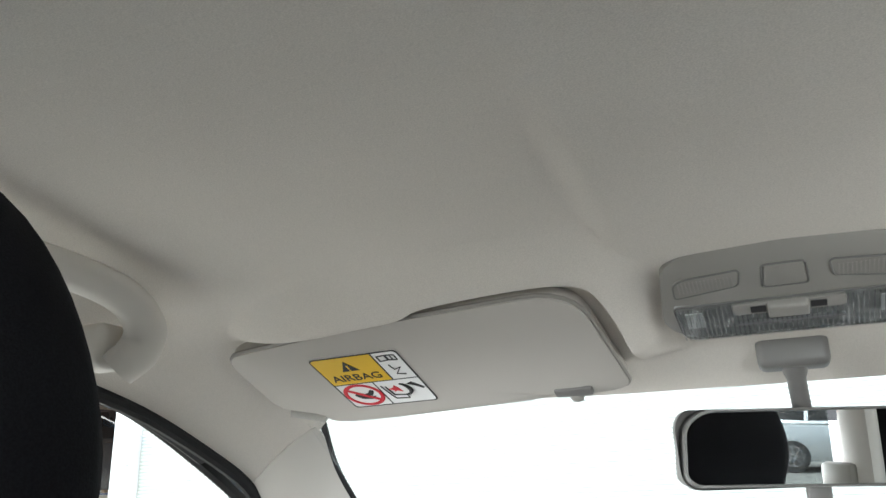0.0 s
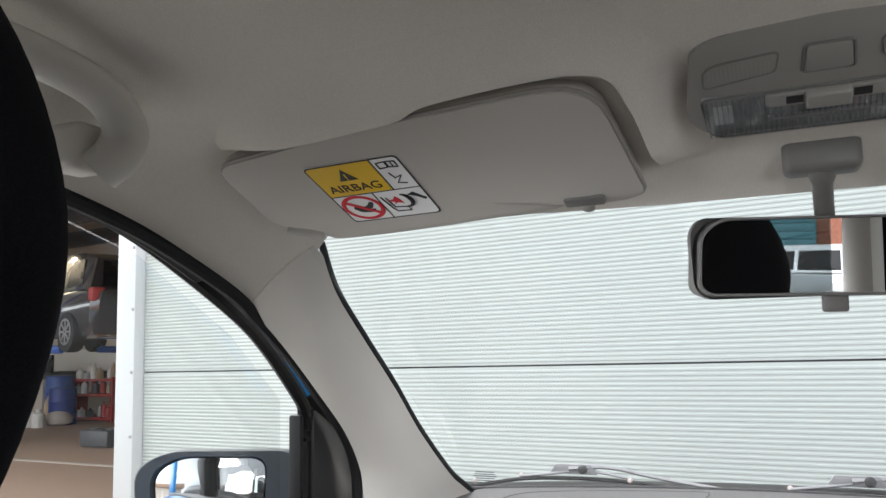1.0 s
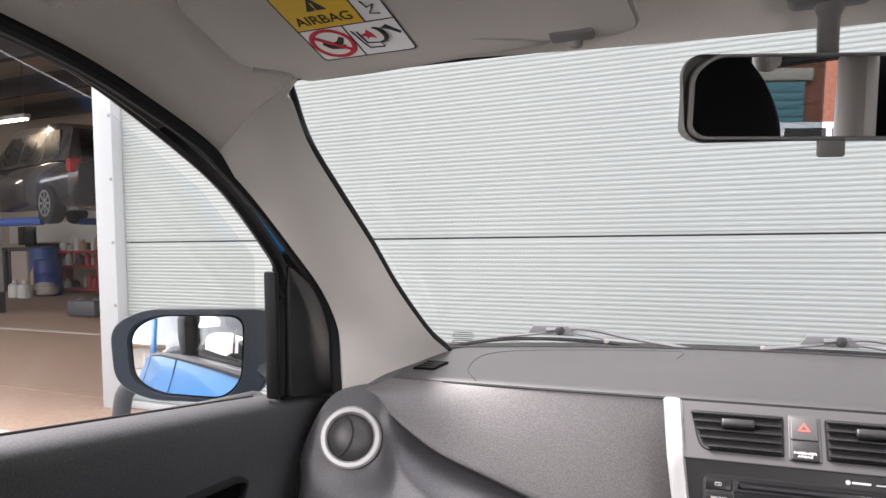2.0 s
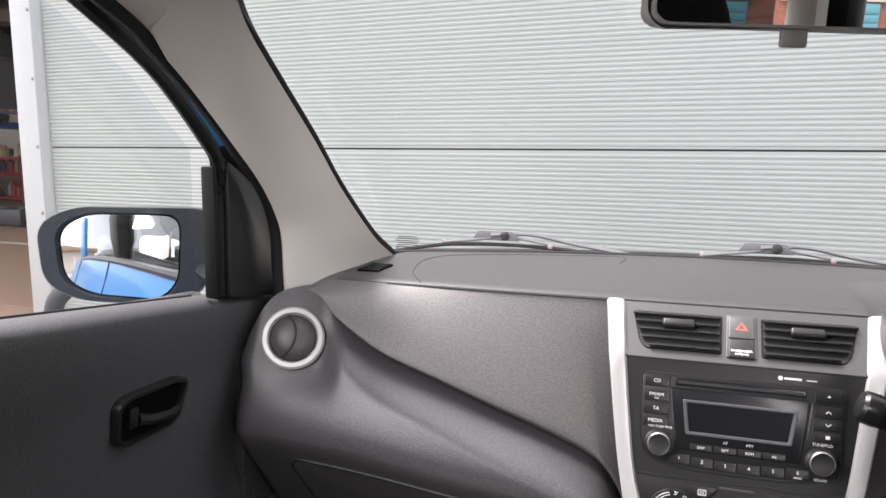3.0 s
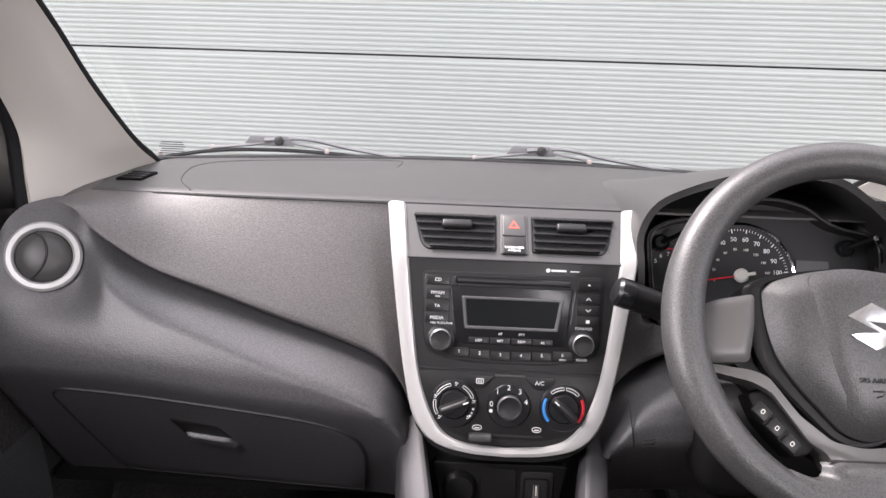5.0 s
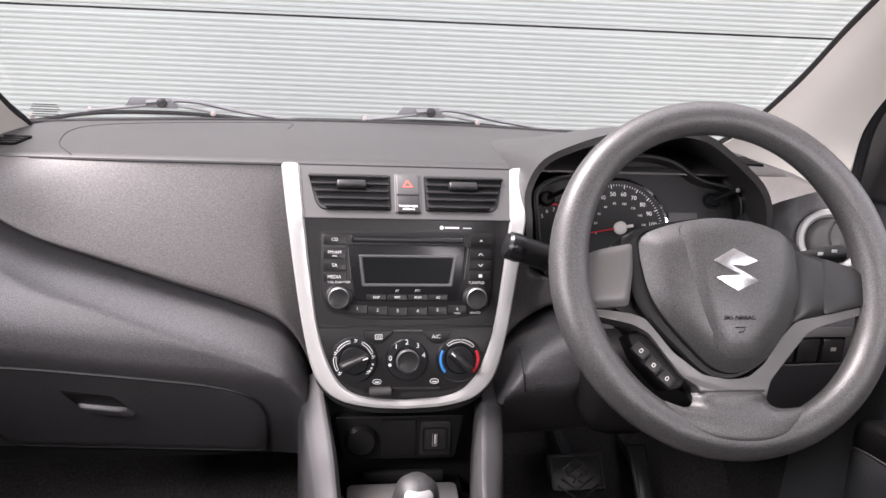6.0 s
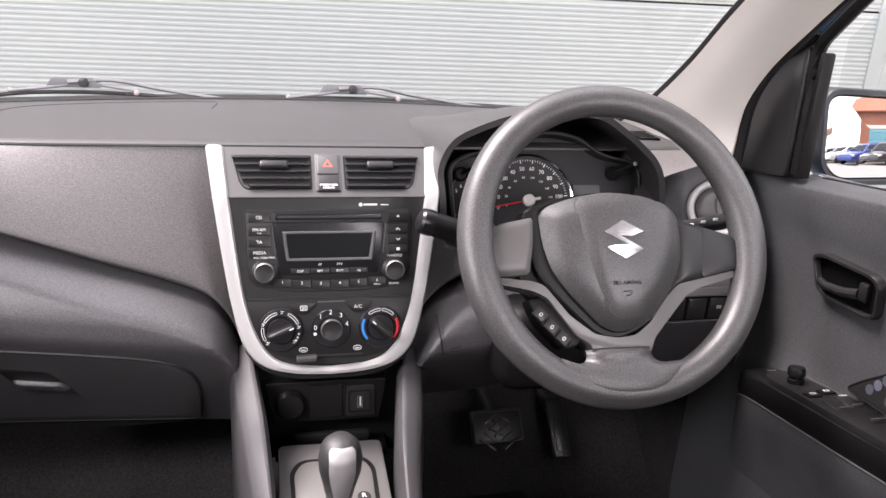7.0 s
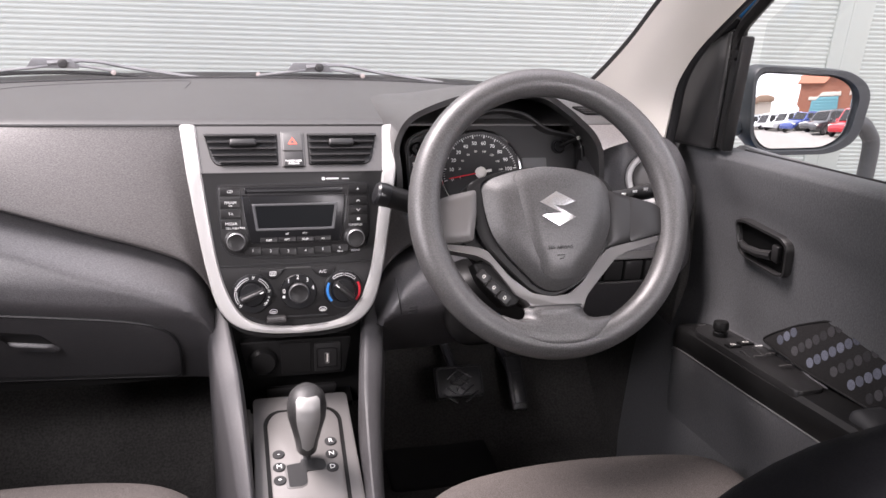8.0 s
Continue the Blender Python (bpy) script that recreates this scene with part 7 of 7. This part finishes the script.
wiper(-0.368, "dark grey windscreen wiper parked at the glass edge")
wiper(0.067, "dark grey windscreen wiper parked at the glass edge")
part_sc = solo("cowl_strip", tube([Vector((-0.5 + 0.02 * k, 1.236 - 0.4 * (-0.5 + 0.02 * k) ** 2 + 0.012, 0.879)) for k in range(51)], 0.005, 6), M_JAMB, "pale edge strip of the scuttle below the wipers", "trim", kind="structure")
bm = bmesh.new()
for k in range(6):
    box((-0.512 + 0.0, 1.148, 0.8925 + k * 0.0035), (0.042 - 0.004 * (k % 3), 0.0006, 0.0013), bm=bm)
solo("glass_mark", bm, M_INK, "small black maker's print on the windscreen corner", "print")

# ---- doors ----
CARD = [(0.20, 0.612), (0.30, 0.604), (0.45, 0.606), (0.56, 0.618), (0.64, 0.634), (0.70, 0.630), (0.76, 0.6235), (0.80, 0.619), (0.85, 0.607), (0.90, 0.600), (0.95, 0.598)]


def top_z(y):
    return 0.868 + (0.85 - y) * 0.125


def door(side):
    d = thing("front_door", (side * 0.66, 0.4, 0.2), "charcoal inner door card with armrest and mirror corner", "car door", "front doors")

    def card(u, v):
        y = 0.885 - 1.02 * u
        zt = top_z(y)
        if v < 0.12:
            a = v / 0.12 * math.pi / 2
            return (side * (curve1(CARD, zt - 0.014) + 0.030 * (1 - math.sin(a))), y, zt - 0.014 * (1 - math.cos(a)))
        z = zt - 0.014 - (zt - 0.014 - 0.205) * (v - 0.12) / 0.88
        return (side * curve1(CARD, z), y, z)
    part("door_card", thick(grid(card, 60, 60), 0.006), M_DOOR, d)
    # mirror corner and upright bar
    sm = plane_at((side * 0.598, 0, 0), (0, -side, 0), (-side, 0, 0))
    sx = -side
    o = [(0.747, 1.048), (0.770, 1.036), (0.80, 1.018), (0.832, 0.996), (0.848, 0.974), (0.857, 0.94), (0.857, 0.862), (0.744, 0.880)]
    part("mirror_corner", prism([(y * sx, z) for y, z in roundpoly(o, [0.004, 0.01, 0.02, 0.02, 0.02, 0.02, 0.006, 0.006], 4)], sm, -0.02, 0.006, 0.004), M_PANEL, d)
    part("corner_seal", tube([Vector((side * 0.596, y, z)) for y, z in [(p.x, p.y) for p in spline([(0.742, 1.074, 0), (0.775, 1.050, 0), (0.808, 1.030, 0), (0.840, 1.008, 0), (0.866, 0.975, 0), (0.878, 0.93, 0), (0.882, 0.865, 0)], 20)]], 0.016, 8), M_RUBBER, d)
    part("glass_guide", box((side * 0.606, 0.727, 0.962), (0.018, 0.009, 0.160), 0.003), M_BLACK, d)
    part("waist_seal", tube([Vector((side * 0.634, 0.72 - 0.04 * k, top_z(0.72 - 0.04 * k) - 0.001)) for k in range(21)], 0.003, 6), M_RUBBER, d)
    # opening handle; a flat black patch stands for the shade in its bowl
    hm = plane_at((side * 0.6205, 0.623, 0.776), (0, -side, 0), (-side, 0, -0.11))

    def hp(pts):
        return [((y - 0.623) * sx, z - 0.776) for y, z in pts]
    ho = roundpoly(hp([(0.681, 0.797), (0.666, 0.753), (0.650, 0.748), (0.575, 0.751), (0.561, 0.758), (0.561, 0.801), (0.575, 0.808), (0.660, 0.804)]), 0.009, 4)
    hi = [(x * 0.90, (y - 0.001) * 0.83) for x, y in ho]
    bez = part("handle_bezel", ring_prism(ho, hi, hm, -0.008, 0.009, 0.003), M_PANEL, d, "black recessed inner door handle")
    part("bowl", prism([(x * 1.05, y * 1.05) for x, y in hi], hm, -0.012, 0.0008), M_VOID, bez)
    lv = part("lever", tube([hm @ Vector(((y - 0.623) * sx, z - 0.776, w)) for y, z, w in ((0.596, 0.774, 0.004), (0.62, 0.768, 0.008), (0.65, 0.764, 0.008), (0.668, 0.765, 0.003))], [0.007, 0.006, 0.0055, 0.004], 10), M_PANEL, bez)
    part("lock_tab", box(((0.588 - 0.623) * sx, 0.004, 0.003), (0.014, 0.024, 0.010), 0.003, m=hm), M_PANEL, bez)
    # cloth insert with dots
    ins = [(0.585, 0.652), (0.565, 0.672), (0.53, 0.702), (0.49, 0.729), (0.44, 0.755), (0.39, 0.772), (0.30, 0.782), (0.10, 0.785), (0.10, 0.700), (0.36, 0.672), (0.50, 0.655)]
    im = plane_at((side * 0.6275, 0, 0.70), (0, -side, 0), (-side, 0, 0.075))
    cl = part("cloth_insert", prism([(y * sx, z - 0.70) for y, z in roundpoly(ins, 0.01, 3)], im, -0.004, 0.0030, 0.002), M_DOTCLOTH, d, "black door cloth with rows of pale dots")
    part("insert_edge", tube([im @ Vector((y * sx, z - 0.70, 0.002)) for y, z in roundpoly(ins, 0.01, 3)], 0.0018, 6, closed=True), M_BLACK, d)
    for r in range(-9, 12):
        for k in range(-8, 16):
            y = 0.49 - 0.030 * r - 0.0092 * k
            z = 0.670 + 0.0106 * k
            if not (0.20 < y < 0.58 and curve1([(0.10, 0.712), (0.36, 0.680), (0.50, 0.668), (0.585, 0.660)], y) < z < curve1([(0.10, 0.778), (0.30, 0.775), (0.39, 0.766), (0.44, 0.750), (0.49, 0.723), (0.53, 0.696), (0.565, 0.667), (0.585, 0.64)], y) - 0.003):
                continue
            part("dot", prism([(a * 0.92, b) for a, b in disc(0.0066, 12)], im @ Matrix.Translation((y * sx, z - 0.70, 0)), 0.002, 0.0034), M_DOT if r % 2 == 0 else M_DOTDIM, cl)
    # armrest
    A = [(0.755, 0.600, 0.622, 0.582), (0.735, 0.585, 0.632, 0.598), (0.70, 0.578, 0.640, 0.610), (0.62, 0.574, 0.644, 0.625), (0.50, 0.571, 0.646, 0.646), (0.35, 0.568, 0.646, 0.672), (0.20, 0.566, 0.646, 0.690), (0.0, 0.566, 0.646, 0.70), (-0.10, 0.566, 0.646, 0.70)]
    keys_i = spline([(a[1], a[0], a[3]) for a in A], 40)
    keys_o = spline([(a[2], a[0], a[3]) for a in A], 40)
    prof = [(0.0, 0.0, 0.0), (0.10, 0.0, 0.0), (0.6, 0, 0.001), (0.90, 0, 0.0), (0.98, 0, -0.005), (1.0, 0, -0.012), (0.99, 0, -0.026), (0.94, 0, -0.040)]
    bm = bmesh.new()
    rows = [[bm.verts.new((side * (b.x + (a.x - b.x) * t), a.y, a.z + h)) for t, _, h in prof] for a, b in zip(keys_i, keys_o)]
    for a, b in zip(rows, rows[1:]):
        for k in range(len(prof) - 1):
            bm.faces.new((a[k], a[k + 1], b[k + 1], b[k]))
    arm = part("armrest", thick(bm, 0.003), M_BLACK, d)
    edge = [Vector((side * (b.x + (a.x - b.x) * 0.945), a.y, a.z - 0.040)) for a, b in zip(keys_i, keys_o)]
    hook = [Vector((side * x, y, z)) for x, y, z in ((0.612, 0.700, 0.6145), (0.604, 0.732, 0.594), (0.600, 0.752, 0.568))]
    part("armrest_edge", tube(spline([tuple(p) for p in hook + edge[1::3]], 60), 0.0013, 6), M_SATIN, d)

    def swell(u, v):
        k = u * 39
        i = min(int(k), 38)
        p = edge[i].lerp(edge[i + 1], k - i)
        z = p.z - 0.17 * v
        wall = side * (curve1(CARD, z) + 0.004)
        return (p.x + (wall - p.x) * (0.25 * v + 0.75 * ease(v)), p.y, z)
    part("armrest_swell", grid(swell, 40, 20), M_DOOR, d)
    if side > 0:
        am = plane_at((0.601, 0.59, 0.632), (1, 0, 0), (0, 0.18, 1))
        part("switch_plate", prism(roundpoly([(-0.030, -0.150), (0.010, -0.150), (0.026, -0.09), (0.030, 0.085), (0.018, 0.108), (-0.010, 0.105), (-0.022, 0.085)], 0.012, 5), am, -0.006, 0.004, 0.002), M_PANEL, arm)
        part("plate_edge", tube([am @ Vector(p) for p in ((0.030, 0.085, 0.004), (0.029, 0.0, 0.004), (0.026, -0.08, 0.004), (0.016, -0.118, 0.004), (0.012, -0.150, 0.004))], 0.0012, 6), M_DISPRIM, arm)
        part("mirror_knob", lathe([(0.0105, 0.0), (0.0110, 0.008), (0.0092, 0.009), (0.0090, 0.012), (0.0112, 0.013), (0.0112, 0.021), (0.0095, 0.024), (0.002, 0.0245)], am @ Matrix.Translation((0.000, 0.056, 0.002)), 28), M_BLACK, arm)
        for x, y in ((-0.010, 0.010), (0.014, 0.016)):
            s = part("window_switch", box((x, y, 0.0045), (0.020, 0.014, 0.005), 0.0016, m=am), M_BLACK, arm)
            part("switch_sign", ring_prism(rrect(0.0080, 0.0052, 0.0008, 2, x, y), rrect(0.0058, 0.0030, 0.0006, 2, x, y), am, 0.0066, 0.0074), M_OFFWHITE, s)
        for x, y in ((-0.004, -0.025), (0.019, -0.020), (0.006, -0.064), (0.029, -0.059)):
            s = part("window_switch", box((x, y, 0.0050), (0.0205, 0.031, 0.007), 0.0022, 3, m=am @ pose(0, 0, 0, 7, 0, 0)), M_PANEL, arm)
            part("switch_lip", box((x, y - 0.0165, 0.0085), (0.0195, 0.0025, 0.0018), 0.0007, m=am), M_BEZEL, s)
        part("plate_end", tube([am @ Vector(p) for p in spline([(0.036, -0.078, 0.004), (0.036, -0.100, 0.004), (0.026, -0.118, 0.003), (0.004, -0.124, 0.001), (-0.016, -0.118, 0.0)], 20)], 0.0012, 6), M_DISPRIM, arm)
        words("AUTO", 0.0045, am @ Matrix.Translation((0.019, -0.007, 0.0088)), M_PRINT, arm)
    part("pull_cup", box((side * 0.61, 0.30, 0.668), (0.055, 0.16, 0.03), 0.012, 3), M_INK, arm)
    # outside mirror on its foot
    dm = thing("door_mirror", (side * 0.70, 0.87, 0.86), "dark grey door mirror housing with bright glass", "door mirror", "door mirrors")
    yaw = 28 if side < 0 else 9
    gw = 1.0 if side < 0 else 0.86
    gn = (-side * math.sin(radians(yaw)), -math.cos(radians(yaw)), 0.095 if side < 0 else 0.105)
    gm2 = plane_at((-0.815 if side < 0 else 0.808, 0.832, 0.906 if side < 0 else 0.913), (1, 0, 0), gn)
    shell = [(-0.098, 0.062), (0.060, 0.058), (0.098, 0.035), (0.088, -0.034), (0.050, -0.054), (-0.064, -0.058), (-0.090, -0.036)]
    face = [(-0.066, 0.060), (0.060, 0.058), (0.096, 0.035), (0.086, -0.034), (0.050, -0.054), (-0.042, -0.060), (-0.066, -0.034)] if side < 0 else shell
    bend = [0.024, 0.05, 0.03, 0.04, 0.04, 0.03, 0.03]
    gl = [(-x * sx * gw, y) for x, y in roundpoly(face, bend, 6)]
    ho2 = [(-x * sx * gw * 1.20 - 0.006 * sx, y * 1.17) for x, y in roundpoly(shell, bend, 6)]
    gl, ho2 = gl[::-1], ho2[::-1]
    bm = bmesh.new()
    rows = []
    rows.append([bm.verts.new(gm2 @ Vector((x * 1.03, y * 1.03, -0.006))) for x, y in gl])
    rows.append([bm.verts.new(gm2 @ Vector((x * 1.06, y * 1.06, 0.004))) for x, y in gl])
    for z, f in ((0.004, 1.0), (0.0, 1.02), (-0.03, 1.03), (-0.07, 0.93), (-0.10, 0.70), (-0.112, 0.35)):
        rows.append([bm.verts.new(gm2 @ Vector((x * f, y * f, z))) for x, y in ho2])
    for a, b in zip(rows, rows[1:]):
        for k in range(len(gl)):
            bm.faces.new((a[k], a[(k + 1) % len(gl)], b[(k + 1) % len(gl)], b[k]))
    bm.faces.new(rows[-1])
    part("housing", bm, material("mirror_housing", (0.018, 0.022, 0.025), 0.45, bump=0.2) if side < 0 else bpy.data.materials["mirror_housing"], dm)
    part("glass", domed(gl, gm2, -0.012, -0.002, lambda x, y: -(x * x + y * y) / 2.3, 0.0, 14), M_MIRROR, dm, smooth=60)
    part("foot", tube(spline([(side * 0.630, 0.845, 0.878), (side * 0.670, 0.870, 0.876), (side * 0.720, 0.895, 0.882), (side * 0.76, 0.905, 0.895)], 12), [0.032, 0.032, 0.032, 0.032, 0.032, 0.032, 0.032, 0.03, 0.03, 0.03, 0.03, 0.03], 12, flat=0.6), bpy.data.materials["mirror_housing"], dm)
    part("outer_corner", prism([(y * sx, z) for y, z in roundpoly([(0.775, 1.020), (0.80, 1.01), (0.89, 0.93), (0.90, 0.88), (0.775, 0.88)], 0.01, 3)], plane_at((side * 0.634, 0, 0), (0, -side, 0), (-side, 0, 0)), -0.004, 0.004), M_BLACK, dm)


door(-1)
door(1)

# ---- seats ----
def seat(side):
    cx = side * 0.355
    s = thing("front_seat", (cx, 0.3, 0.22), "front seat with grey-brown cloth cushion and black bolsters", "car seat", "front seats")
    front = 0.60 if side > 0 else 0.668

    def cushion(u, v):
        x = (2 * u - 1)
        y = 0.06 + (front - 0.06) * v
        hw = 0.245 - 0.03 * max(0, v - 0.8) / 0.2 * x * x
        z = 0.455 + 0.035 * v - 0.02 * (1 - x * x) * (1 - v) + 0.018 * abs(x) ** 2.5 * (1 - v * 0.8) - 0.10 * abs(x) ** 9 - 0.16 * max(0, (v - 0.86) / 0.14) ** 2.2
        return (cx + x * hw, y - 0.05 * x * x * v, z)
    part("cushion", thick(grid(cushion, 40, 44), -0.03), M_SEAT, s, "grey-brown cloth seat cushion")
    for k in (-1, 1):
        line = [Vector(cushion(0.5 + k * 0.36, 0.1 + 0.88 * i / 20)) + Vector((0, 0, 0.0006)) for i in range(21)]
        part("seam", tube(line, 0.0013, 5), M_SEATDK, s)
    part("seat_base", box((cx, 0.30, 0.33), (0.42, 0.44, 0.20), 0.03), M_BLACK, s)

    def back(u, v):
        a = 2 * math.pi * u
        z = 0.44 + 0.485 * v
        hw = curve1([(0, 0.18), (0.3, 0.19), (0.6, 0.19), (0.8, 0.178), (0.9, 0.150), (0.96, 0.115), (1.0, 0.05)], v)
        ht = curve1([(0, 0.07), (0.5, 0.065), (0.85, 0.05), (0.95, 0.035), (1.0, 0.012)], v)
        c, sn = math.cos(a), math.sin(a)
        ex = lambda t: math.copysign(abs(t) ** 0.65, t)
        x = hw * ex(c)
        y = ht * ex(sn) + (0.03 * (abs(x) / 0.23) ** 3 if sn > 0 else 0)
        return (cx + side * 0.008 + x, 0.125 - 0.085 * v + y, z + (0.012 if v > 0.99 else 0))
    bm = grid(back, 40, 30, closed_u=True)
    bmesh.ops.holes_fill(bm, edges=[e for e in bm.edges if e.is_boundary])
    part("backrest", bm, M_SEATDK, s, "black cloth backrest")

    def rest(u, v):
        a = 2 * math.pi * u
        hw = 0.118 * math.sin(math.pi * (0.05 + 0.93 * v)) ** 0.55
        ht = 0.038 * math.sin(math.pi * (0.04 + 0.92 * v)) ** 0.5
        hw *= curve1([(0, 0.62), (0.3, 0.86), (0.6, 1.0), (1, 1.0)], v)
        ex = lambda t: math.copysign(abs(t) ** 0.7, t)
        return (cx + (0.002 if side > 0 else -0.016) + hw * ex(math.cos(a)), 0.068 - 0.010 * v + ht * ex(math.sin(a)), 1.005 + (0.282 if side > 0 else 0.30) * v)
    bm = grid(rest, 36, 24, closed_u=True)
    bmesh.ops.holes_fill(bm, edges=[e for e in bm.edges if e.is_boundary])
    part("headrest", bm, M_SEATDK, s, "black cloth headrest")
    for k in (-1, 1):
        part("headrest_post", tube([(cx + k * 0.06, 0.07, 0.93), (cx + k * 0.06, 0.085, 1.05)], 0.006, 8), M_CHROME, s)


seat(-1)
seat(1)
bench_s = thing("rear_seat", (0, -0.9, 0.2), "dark cloth rear bench seat", "car seat")
part("cushion", box((0, -0.85, 0.40), (1.16, 0.50, 0.18), 0.06, 4), M_SEATDK, bench_s)
part("backrest", box((0, -1.18, 0.68), (1.16, 0.14, 0.56), 0.05, 4), M_SEATDK, bench_s)
for x in (-0.34, 0.34):
    part("headrest", box((x, -1.22, 1.02), (0.24, 0.09, 0.15), 0.04, 4), M_SEATDK, bench_s)
